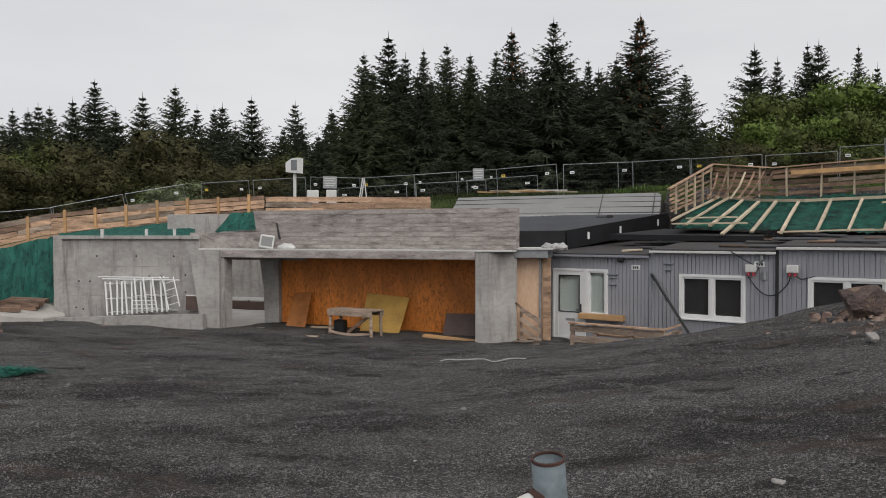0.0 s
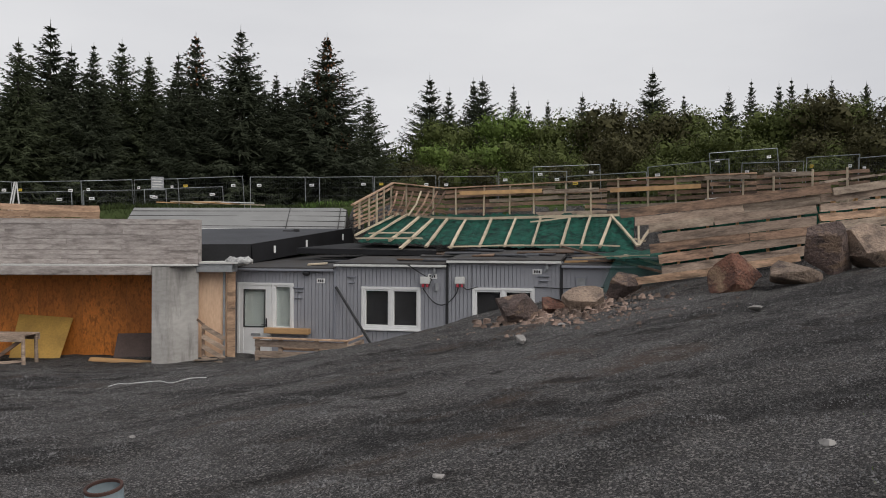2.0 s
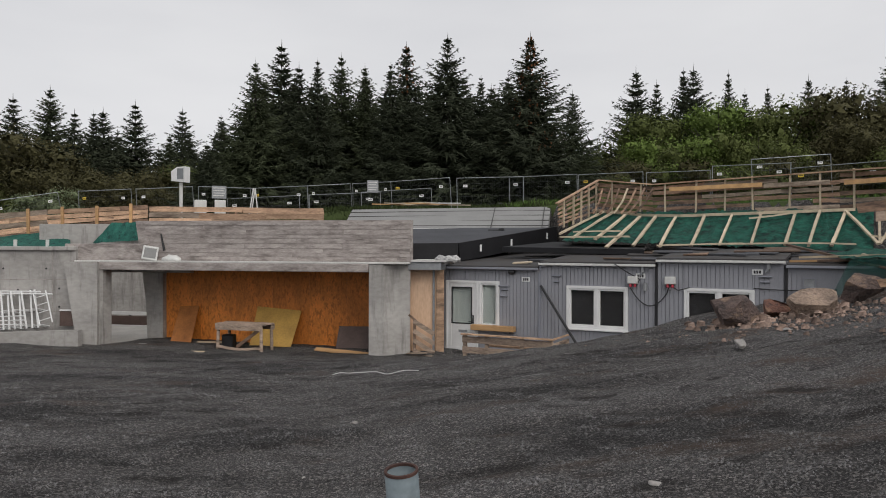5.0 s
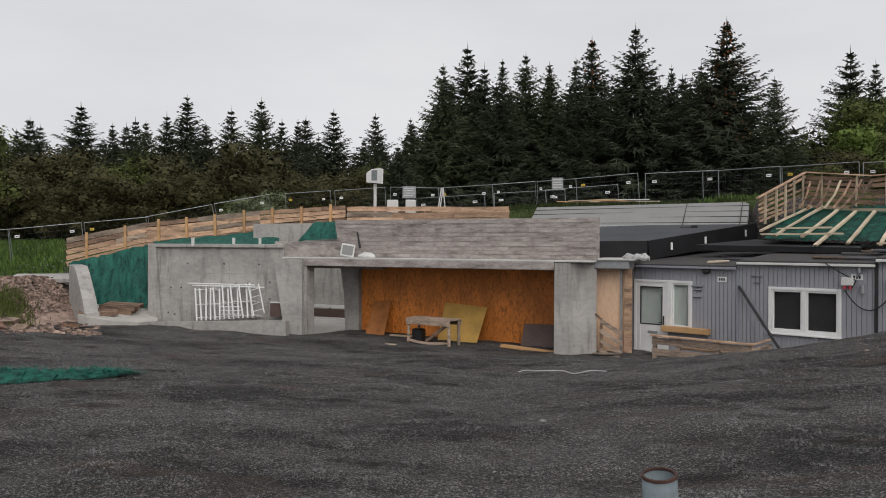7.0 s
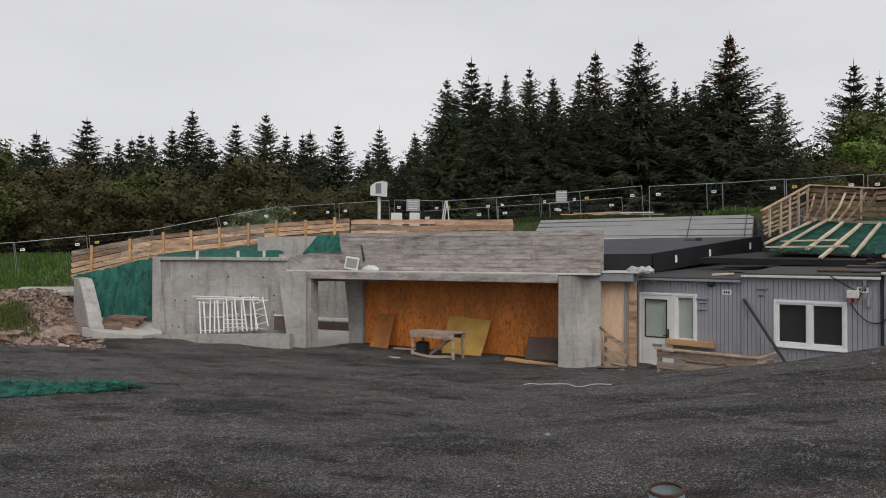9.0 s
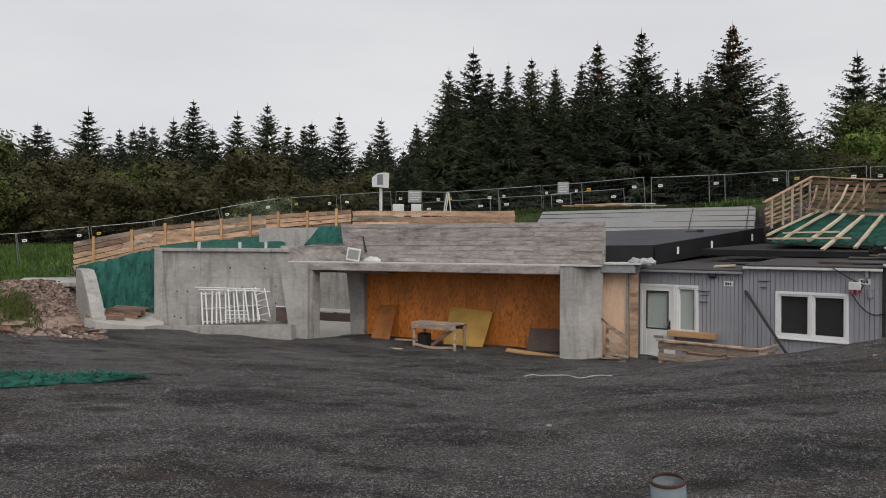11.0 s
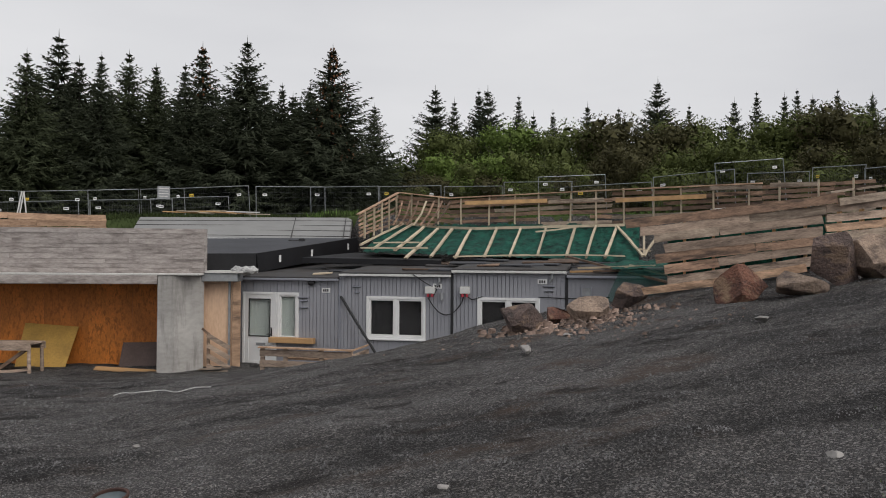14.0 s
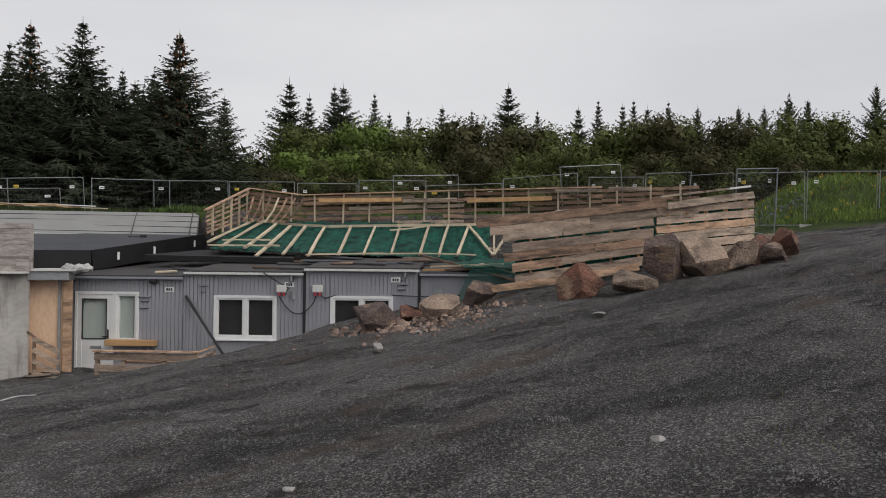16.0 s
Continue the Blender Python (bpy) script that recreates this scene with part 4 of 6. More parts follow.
PINE = ((53.7, 0.203), (55.2, 0.19), (56.5, 0.2), (57.2, 0.192), (58.2, 0.198), (59.8, 0.213), (61.0, 0.203), (62.6, 0.181), (65.1, 0.214), (67.5, 0.20), (70, 0.21))
BIG = {(-25.2, 0.19): 1.0, (-32.2, 0.171): 1.0, (39.7, 0.238): 1.0}
for i, (az, tan) in enumerate(LEFT):
    spruce_at(az, tan, 53 + 5 * ((i * 7) % 3), SPRUCES[(0, 2, 1, 0, 3)[i % 5]], 1.3 if (az, tan) not in BIG else 1.55)
for i, (az, tan) in enumerate(MIDDLE):
    k = {0.272: 0, 0.289: 4, 0.287: 1, 0.276: 0, 0.245: 3}.get(tan, (0, 2, 3)[i % 3])
    t_ = spruce_at(az, tan, (42, 40, 44)[i % 3] if tan < 0.28 else 39.5, SPRUCES[k], 1.25 if tan > 0.27 else 1.12,
                   "tall spruce with rusty brown cones near its crown" if tan in (0.287, 0.276) else "tall dark green spruce tree in the wood")
    if tan in (0.287, 0.276):
        rng = random.Random(5)
        verts, faces = [], []
        for j in range(230 if tan == 0.287 else 60):
            f = rng.uniform(0.35, 0.97) if tan == 0.287 else rng.uniform(0.7, 0.97)
            a, rr = rng.random() * 6.28, 0.22 * (1 - f) ** 0.82 * rng.uniform(0.6, 1.0)
            blade(verts, faces, Vector((math.cos(a) * rr, math.sin(a) * rr, f)), Vector((rng.uniform(-0.4, 0.4), rng.uniform(-0.4, 0.4), -1)).normalized(), Vector((math.sin(a), -math.cos(a), 0)), 0.018, 0.0055)
        ob = new("rusty_growth", mesh_from("rusty_growth", verts, faces, M_CONE))
        ob.parent = t_
        tagged(ob, "hanging rusty brown cones", kind="stuff")
for i, (az, tan) in enumerate(RIGHT):
    spruce_at(az, tan, 50 if az < 30 or tan > 0.23 else 62 + (i % 3) * 3, SPRUCES[(2, 0, 2, 1)[i % 4]] if tan < 0.236 else SPRUCES[1], 0.85 if tan < 0.225 else 1.05)
for i, (az, tan) in enumerate(PINE):
    p = polar(az, 50)
    tree("pine_tree", PINES[i % 2], SPRUCE_TRUNK, p.x, p.y, EYE + tan * 50 - terrain(p.x, p.y) + 0.1, 1.0, "dark pine tree with ragged upturned boughs", "pines of the wood", 40 * i)
# lower trees that fill the wood
rng = random.Random(3)
for i in range(24):
    az = -11 + i * 31 / 24 + rng.uniform(-0.6, 0.6)
    spruce_at(az, (rng.uniform(0.14, 0.20) if i % 2 else rng.uniform(0.205, 0.235)) if -6.5 < az < 16 else rng.uniform(0.11, 0.15), rng.uniform(37.5, 43) if i % 2 else rng.uniform(46, 50), SPRUCES[i % 4], 1.5 if i % 2 else 1.25)


# the rows behind close the gaps between the tall ones
BACK = [mesh_from("crown", *spruce_crown(91 + i, 40, 0.36, 0.03, 0.3, 24, 0.021), M_SPRUCE) for i in range(2)]
for i in range(17):
    spruce_at(-6.6 + i * 1.42 + rng.uniform(-0.4, 0.4), rng.uniform(0.205, 0.232) - (0.04 if i in (0, 16) else 0), rng.uniform(50, 54), BACK[i % 2], 1.45)
for i in range(13):
    spruce_at(-37.5 + i * 2.2 + rng.uniform(-0.5, 0.5), rng.uniform(0.122, 0.150), rng.uniform(60, 63), BACK[i % 2], 1.5)


def bush_at(az, tan, r, key, width=1.0):
    p = polar(az, r)
    names = {"birch": "green birch thicket at the wood edge", "willow": "dull olive willow thicket at the wood edge", "bright": "bright green birch at the wood edge", "silver": "silvery pale green shrub by the fence"}
    tree("birch_tree" if key != "willow" else "willow_tree", rng.choice(BUSHES[key]), BUSH_TRUNK, p.x, p.y, EYE + tan * r - terrain(p.x, p.y) + 0.1, width, names[key], "thicket of broadleaf trees", rng.uniform(0, 360))


for i in range(34):
    az = -46 + i * 36.5 / 33 + rng.uniform(-0.5, 0.5)
    near = i % 2
    tan = 0.125 + 0.012 * math.sin(az * 1.7) + rng.uniform(-0.025, 0.012) - (0.025 if near else 0) - (0.02 if az > -16 else 0)
    bush_at(az, tan, (40.5 if near else 46) + rng.uniform(-1.5, 1.5), "willow" if rng.random() < 0.85 else "birch", 1.2)
bush_at(-19.2, 0.077, 38.2, "silver", 1.3)
bush_at(-20.6, 0.066, 38.2, "silver", 1.3)
for i in range(56):
    az = 18.5 + i * 56 / 55 + rng.uniform(-0.5, 0.5)
    near = i % 2
    tan = 0.194 + 0.008 * math.sin(az * 0.9) + rng.uniform(-0.014, 0.004) - (0.04 if near else 0) - 0.10 * max(0, (24 - az) / 10)
    key = "bright" if 22.5 < az < 30 and rng.random() < 0.55 else ("willow" if rng.random() < (0.25 if az < 34 or az > 52 else 0.5) else "birch")
    bush_at(az, tan, (41 if near else 47) + rng.uniform(-1.5, 1.5), key, 1.0)
for i in range(16):
    bush_at(20 + i * 3.4 + rng.uniform(-1, 1), rng.uniform(0.10, 0.13), rng.uniform(37.5, 39.5), "willow" if i % 3 else "birch", 1.3)


def far_woods():
    verts, faces = [], []
    r0 = random.Random(9)
    for i in range(36000):
        az, r = r0.uniform(-60, 85), r0.uniform(64, 80)
        top = 8.5 if az > 18 else 8.2
        p = polar(az, r)
        p.z = terrain(p.x, p.y) + r0.uniform(0, top) * (0.8 + 0.2 * noise.noise(Vector((az * 0.5, 0, 0))))
        d = Vector((r0.uniform(-1, 1), r0.uniform(-1, 1), r0.uniform(-1, 1))).normalized()
        spike(verts, faces, p, d, d.cross(Vector((r0.uniform(-1, 1), 0.3, r0.uniform(-1, 1)))).normalized(), r0.uniform(0.5, 1.0), 0.22)
    return tagged(new("far_woods", mesh_from("far_woods", verts, faces, M_SPRUCE)), "dark dense wood far behind the fence", "woodland", kind="stuff")


far_woods()


# ---- undergrowth: grass on the banks, lupins on the mound ----
def tufts(name, label, count, place, material, size, seed):
    r0 = random.Random(seed)
    verts, faces = [], []
    for i in range(count):
        x, y, z = place(r0)
        for k in range(3):
            d = Vector((r0.uniform(-0.5, 0.5), r0.uniform(-0.5, 0.5), 1)).normalized()
            a = r0.random() * 3.14
            blade(verts, faces, Vector((x + r0.uniform(-0.08, 0.08), y + r0.uniform(-0.08, 0.08), z - 0.02)), d, Vector((math.cos(a), math.sin(a), 0)), size * r0.uniform(0.5, 1.3), size * 0.07)
    return tagged(new(name, mesh_from(name, verts, faces, material)), label, "grass", kind="stuff")


def on_bank(az0, az1, r0_, r1_):
    def place(q):
        p = polar(q.uniform(az0, az1), q.uniform(r0_, r1_))
        return p.x, p.y, terrain(p.x, p.y)
    return place


MOUND = polar(62.2, 33)


def mound_z(x, y):
    return terrain(x, y) + 1.7 * math.exp(-((x - MOUND.x) ** 2 / 9 + (y - MOUND.y) ** 2 / 14))


def mound():
    bm = B()
    n = 30
    grid = [[bm.verts.new((MOUND.x + (i / n - 0.5) * 14, MOUND.y + (j / n - 0.5) * 16, mound_z(MOUND.x + (i / n - 0.5) * 14, MOUND.y + (j / n - 0.5) * 16) - 0.06)) for i in range(n + 1)] for j in range(n + 1)]
    for j in range(n):
        for i in range(n):
            bm.faces.new((grid[j][i], grid[j][i + 1], grid[j + 1][i + 1], grid[j + 1][i]))
    solid("mound", bm, M_TURF, Matrix(), "grassy earth mound behind the fence", "mound", kind="structure", smooth=True)


mound()


def on_mound(dx, dy, up=0.0):
    def place(q):
        x, y = MOUND.x + q.uniform(-6.8, 6.8) * dx, MOUND.y + q.uniform(-7.8, 7.8) * dy
        return x, y, mound_z(x, y) + up * q.random()
    return place


tufts("grass", "long bright green grass on the mound", 8500, on_mound(0.62, 0.9), M_LEAFY, 0.26, 1)
tufts("flowers", "yellow flowers scattered through the grass", 160, on_mound(0.55, 0.7, 0.3), M_FLOWER, 0.16, 2)
tufts("lupins", "pale blue lupins in the grass of the bank", 220, lambda q: (lambda p: (p.x, p.y, terrain(p.x, p.y) + q.uniform(0.1, 0.35)))(polar(q.uniform(-40, -33), q.uniform(32, 36))), M_LUPIN, 0.1, 13)
tufts("lupins", "pale blue lupins at the mound foot", 130, lambda q: (lambda p: (p.x, p.y, mound_z(p.x, p.y) + q.uniform(0.3, 0.8)))(polar(q.uniform(57.5, 61), q.uniform(28.5, 30.5))), M_LUPIN, 0.09, 3)
tufts("grass", "rough green grass on the bank", 9500, on_bank(-48, -33.3, 32.5, 40), M_GRASS, 0.32, 4)
tufts("grass", "rough green grass below the fence", 4200, on_bank(-4, 21, 31.5, 36), M_TURF, 0.32, 5)
tufts("weeds", "clumps of green weeds at the fence foot", 900, on_bank(1, 19, 32, 33), M_GRASS, 0.34, 15)
tufts("grass", "rough green grass along the wood", 3200, on_bank(20, 64, 30.5, 37), M_GRASS, 0.4, 6)
tufts("weeds", "small green weeds in the gravel", 30, lambda q: (lambda p: (p.x, p.y, terrain(p.x, p.y)))(polar(q.uniform(52, 66), q.uniform(4, 7))), M_LEAFY, 0.05, 8)


# ---- site fence of steel mesh panels ----
def fence_panel(length, tag, label):
    """A mesh panel, from its first post along x, foot at z = 0."""
    root = thing("fence_panel", Matrix(), label, "site fence", "mesh fence panels")
    for x in (0.02, length - 0.02):
        bm = B()
        rod(bm, (x, 0, 0.0), (x, 0, 2.0), 0.021, 8)
        part("post", bm, M_STEEL, root)
    for z in (0.12, 1.98):
        bm = B()
        rod(bm, (0.02, 0, z), (length - 0.02, 0, z), 0.018, 8)
        part("rail", bm, M_STEEL, root)
    bm = B()
    x = 0.12
    while x < length - 0.08:
        rod(bm, (x, 0, 0.12), (x, 0, 1.98), 0.0026, 3, caps=False)
        x += 0.115
    for z in (0.45, 0.8, 1.15, 1.5, 1.72):
        rod(bm, (0.02, 0, z), (length - 0.02, 0, z), 0.0026, 3, caps=False)
    part("wire_mesh", bm, M_WIRE, root, "thin steel wire mesh")
    bm = B()
    box(bm, -0.32, 0.32, -0.11, 0.11, -0.02, 0.13, bevel=0.02)
    part("foot", bm, M_CONCL, root, "grey concrete foot block")
    for x, z, material in tag:
        bm = B()
        box(bm, x - 0.11, x + 0.11, -0.03, -0.022, z - 0.055, z + 0.055)
        t_ = part("tag", bm, material, root, "small plastic sign")
        bm = B()
        box(bm, x - 0.08, x + 0.08, -0.034, -0.0305, z - 0.01, z + 0.015)
        part("marking", bm, M_DARK, t_)
    return root


def place_panels():
    kinds = [fence_panel(3.45, ((0.45, 1.62, M_WHITE),), "galvanised mesh fence panel with a white tag"),
             fence_panel(3.45, ((0.4, 1.66, M_YEL), (2.9, 1.6, M_WHITE)), "galvanised mesh fence panel with yellow and white tags"),
             fence_panel(3.45, ((2.95, 1.64, M_WHITE), (0.35, 1.64, M_WHITE)), "galvanised mesh fence panel with two white tags")]
    # top corners of each panel: bearing, slope from the eye, range
    tops = ((-41.0, 0.010, 37.3, -36.3, 0.0173, 37), (-36.2, 0.0173, 37, -31.8, 0.0266, 36.6), (-31.7, 0.0266, 36.6, -27.5, 0.0350, 36.3), (-27.4, 0.0360, 36.3, -22.8, 0.0535, 36.1), (-22.7, 0.0540, 36.1, -18.8, 0.0675, 36.5), (-17.98, 0.0686, 36, -14.54, 0.0735, 35.5),
            (-14.26, 0.0736, 35.5, -10.36, 0.0792, 35), (-10.24, 0.0792, 35, -6.35, 0.0785, 34.5), (-6.29, 0.0785, 34.5, -2.06, 0.0835, 34), (-2.02, 0.0835, 34, 1.27, 0.0874, 34), (1.31, 0.0874, 34, 4.30, 0.0909, 33.6), (4.33, 0.0909, 33.6, 8.96, 0.0969, 33.4),
            (9.30, 0.0960, 33.2, 14.50, 0.0979, 33.2), (13.38, 0.0969, 33.5, 18.60, 0.1002, 33.2), (18.64, 0.0996, 33.2, 23.45, 0.1020, 33), (23.60, 0.1004, 33, 28.15, 0.1015, 32.8), (28.20, 0.1067, 32.7, 33.45, 0.1072, 32.4), (33.50, 0.1003, 32.4, 39.48, 0.1045, 32.1),
            (39.52, 0.1105, 32.1, 45.25, 0.1179, 31), (45.79, 0.1117, 31, 49.82, 0.1112, 30), (49.97, 0.1155, 30, 53.21, 0.1163, 29), (53.29, 0.1119, 29, 56.28, 0.1139, 28.6), (56.33, 0.1180, 25.0, 59.01, 0.1170, 22.3), (56.4, 0.1130, 28.5, 60.90, 0.1117, 28.7),
            (60.96, 0.1123, 28.7, 65.2, 0.1090, 29), (65.3, 0.1090, 29, 70.5, 0.105, 29.5))
    for k, (a0, t0, r0, a1, t1, r1) in enumerate(tops):
        p, q = polar(a0, r0, EYE + t0 * r0 - 2.0), polar(a1, r1, EYE + t1 * r1 - 2.0)
        d = q - p
        m = pose(p.x, p.y, p.z, random.uniform(-1.0, 1.0), -math.degrees(math.atan2(d.z, d.to_2d().length)), math.degrees(math.atan2(d.y, d.x))) @ Matrix.Diagonal((d.length / 3.45, 1, 1, 1))
        src = kinds[(0, 2, 1)[k % 3]]
        copy_thing(src, m)
    # the three patterns stand at the end of the run, beyond the mound
    for k, src in enumerate(kinds):
        p = polar(70.8 + 6.6 * k, 29.6)
        src.matrix_world = pose(p.x, p.y, EYE + 0.104 * 29.6 - 2.0, 0, 0, -74 - 6.6 * k)
    # a second row of lower, leaning panels behind
    for az, r, dz in ((-8, 36.5, -0.5), (-2, 36, -0.5), (2, 36, -0.45), (31, 34, 0.1), (44, 32.5, 0.25), (-24, 38.5, -0.6)):
        a = polar(az, r)
        b = a + Vector((3.3, -0.4, 0))
        m = panel_pose(a, b, random.uniform(-4, 4))
        m.translation.z += dz
        copy_thing(kinds[2], m)


def fence_foot(p):
    """The ground line that the fence follows, by bearing."""
    az = math.degrees(math.atan2(p.x, p.y))
    tan = lerp_list(az, (-44, -36, -31.5, -28, -20, -16, -8, -5, 1.5, 4.5, 9, 14, 25, 40, 50, 57, 58.8, 64.8, 69), (0.01, 0.02, 0.030, 0.036, 0.056, 0.066, 0.078, 0.083, 0.088, 0.0925, 0.097, 0.102, 0.107, 0.115, 0.123, 0.1225, 0.1215, 0.1165, 0.115))
    return EYE + tan * p.length - 2.0


def panel_pose(a, b, lean):
    za, zb = fence_foot(a), fence_foot(b)
    d = b - a
    return pose(a.x, a.y, za, lean, -math.degrees(math.atan2(zb - za, 3.5)), math.degrees(math.atan2(d.y, d.x)))


place_panels()


def notice(az, r, z, w, h, label):
    p = polar(az, r, z)
    bm = B()
    box(bm, -w / 2, w / 2, -0.01, 0.01, -h / 2, h / 2, bevel=0.004)
    ob = solid("notice_board", bm, M_DULL, pose(p.x, p.y, p.z, 0, 0, -az), label, "sign")
    for k in range(4):
        bm = B()
        box(bm, -w * 0.4, w * (0.4 - 0.1 * (k % 2)), -0.016, -0.011, h * (0.3 - 0.2 * k), h * (0.36 - 0.2 * k))
        part("marking", bm, M_DIM, ob)


notice(2.75, 33.2, EYE + 0.0835 * 33.2, 0.5, 0.55, "grey notice sheet tied to the mesh fence")
notice(-8.7, 34.3, EYE + 0.072 * 34.3, 0.62, 0.56, "grey notice sheet hanging on the mesh fence")


# ---- boulders and rubble ----
def boulder(name, az, r, w, h, d, material, seed, label, turn=0.0, sharp=0.35, cuts=12):
    rng_ = random.Random(seed)
    bm = B()
    bmesh.ops.create_icosphere(bm, subdivisions=4, radius=0.5)
    shift = Vector((rng_.uniform(0, 50), rng_.uniform(0, 50), 0))
    for v in bm.verts:
        v.co *= 1 + 0.6 * sharp * noise.noise(v.co * 1.6 + shift)
    # flat broken faces
    for i in range(cuts):
        nrm = Vector((rng_.gauss(0, 1), rng_.gauss(0, 1), rng_.gauss(0, 0.8))).normalized()
        lim = rng_.uniform(0.15, 0.31)
        for v in bm.verts:
            over = v.co.dot(nrm) - lim
            if over > 0:
                v.co -= nrm * over
    for v in bm.verts:
        v.co *= 1 + 0.035 * noise.noise(v.co * 5 + shift) + 0.03 * noise.noise(v.co * 13 + shift) + 0.018 * noise.noise(v.co * 28 + shift)
    lo = Vector([min(v.co[i] for v in bm.verts) for i in range(3)])
    hi = Vector([max(v.co[i] for v in bm.verts) for i in range(3)])
    for v in bm.verts:
        v.co = Vector(((v.co.x - (lo.x + hi.x) / 2) / (hi.x - lo.x) * w, (v.co.y - (lo.y + hi.y) / 2) / (hi.y - lo.y) * d, (v.co.z - lo.z) / (hi.z - lo.z) * h))
    p = polar(az, r)
    me = mesh_of(bm, name, material)
    ob = new(name, me)
    ob.matrix_world = pose(p.x, p.y, terrain(p.x, p.y) - 0.07 * h - 0.02, 0, 0, -az + turn)
    return tagged(ob, label, "boulder" if w > 0.5 else "rock", "boulders along the ramp wall" if w > 0.5 else "loose rocks")


boulder("boulder", 45.63, 15.0, 0.96, 0.80, 0.85, M_ROCKR, 1, "rusty red and ochre boulder on the gravel", 10)
boulder("boulder", 49.54, 14.8, 0.92, 0.50, 0.6, M_ROCKP, 2, "low pale broken boulder", -12, 0.4)
boulder("boulder", 51.56, 15.3, 0.98, 1.12, 0.9, M_ROCK, 3, "large dark angular basalt boulder", 25, 0.4, 14)
boulder("boulder", 54.1, 15.5, 1.14, 0.94, 0.95, M_ROCKP, 14, "large smooth pale grey boulder", -15, 0.25, 5)
boulder("boulder", 56.7, 15.9, 0.78, 0.66, 0.7, M_ROCKP, 5, "rounded pale brown boulder", 5, 0.3)
boulder("boulder", 58.1, 16.8, 0.48, 0.66, 0.5, M_ROCKR, 6, "dark reddish boulder by the planks", 0, 0.4)
boulder("boulder", 59.1, 16.6, 0.50, 0.46, 0.5, M_ROCK, 7, "grey boulder at the ramp corner", 30)
boulder("boulder", 59.7, 17.7, 0.56, 0.68, 0.55, M_ROCKR, 8, "reddish boulder at the ramp corner", -20)
boulder("boulder", 58.7, 19.4, 0.8, 0.5, 0.7, M_ROCKP, 9, "pale boulder behind the ramp corner", 60)
boulder("boulder", 29.9, 15.2, 0.88, 0.66, 0.7, M_ROCK, 21, "brown wedge-shaped basalt boulder in the rubble", 8, 0.45, 14)
boulder("boulder", 34.9, 15.6, 0.85, 0.56, 0.7, M_ROCKP, 22, "pale broken boulder in the rubble", -10, 0.4, 8)
boulder("boulder", 37.9, 17.0, 0.78, 0.62, 0.6, M_ROCK, 23, "dark grey boulder in the rubble", 20)
boulder("boulder", 32.3, 15.9, 0.55, 0.42, 0.5, M_ROCKR, 24, "small reddish boulder in the rubble", 40)


def stones(name, label, count, place, material, size, seed, flat=0.6):
    """Many small broken stones lying on the ground, too many to count."""
    r0 = random.Random(seed)
    verts, faces = [], []
    for i in range(count):
        x, y, z, s = place(r0)
        s *= size
        k = len(verts)
        a0 = r0.random() * 6.28
        ring = 4
        for lev, (rad, up) in enumerate(((1.0, -0.2), (0.6, 0.6))):
            for q in range(ring):
                a = a0 + q * 6.283 / ring + lev * 0.5
                rr = s * rad * r0.uniform(0.6, 1.25)
                verts.append((x + math.cos(a) * rr, y + math.sin(a) * rr * 0.85, z + s * flat * (up + r0.uniform(-0.15, 0.2))))
        for q in range(ring):
            p, n2 = k + q, k + (q + 1) % ring
            faces.append((p, n2, n2 + ring, p + ring))
        faces.append(tuple(k + ring + q for q in range(ring)))
    return tagged(new(name, mesh_from(name, verts, faces, material)), label, "stones", kind="stuff")


def in_yard(q):
    r = 3.2 * (24 / 3.2) ** q.random()
    p = polar(q.uniform(-42, 72), r)
    return p.x, p.y, terrain(p.x, p.y) + rut(p.x, p.y), (0.45 + 0.38 * q.random() ** 4) * min(1.6, 0.55 + r * 0.07)


def rut(x, y):
    return noise_height(x, y) - 0.004


def noise_height(x, y):
    p = Vector((x, y, 0))
    z = 0.06 * noise.noise(p * 0.45) + 0.045 * noise.noise(p * 1.1) + 0.034 * noise.noise(p * 2.2)
    s = y - 0.38 * x - 9.5 + 1.4 * noise.noise(p * 0.12)
    return z + 0.035 * math.sin(s * 3.1) * max(0.0, noise.noise(p * 0.33 + Vector((7, 3, 0))) + 0.25)


def pebbles():
    """Crushed stones of one to three centimetres, each a three-sided chip with a skew peak."""
    r0 = random.Random(1)
    verts, faces = [], []
    for i in range(175000):
        x, y, z, s = in_yard(r0)
        s *= 0.0155
        k, a0 = len(verts), r0.random() * 6.28
        for q in range(3):
            a, rr = a0 + q * 2.094, s * r0.uniform(0.75, 1.4)
            verts.append((x + math.cos(a) * rr, y + math.sin(a) * rr, z + s * r0.uniform(-0.5, 0.1)))
        verts.append((x + s * r0.uniform(-0.5, 0.5), y + s * r0.uniform(-0.5, 0.5), z + s * r0.uniform(0.7, 1.5)))
        faces += [(k, k + 1, k + 3), (k + 1, k + 2, k + 3), (k + 2, k, k + 3)]
    return tagged(new("gravel_stones", mesh_from("gravel_stones", verts, faces, M_STONE)), "loose crushed grey stones strewn over the yard", "stones", kind="stuff")


pebbles()


def near(az, r, sa, sr, lo=0.4, hi=1.6, up=0.0):
    def place(q):
        p = polar(az + q.gauss(0, sa), r + q.gauss(0, sr))
        return p.x, p.y, terrain(p.x, p.y) + up * max(0, 1 - abs(p.length - r) / sr) * q.random() + 0.01, lo + (hi - lo) * q.random() ** 2
    return place


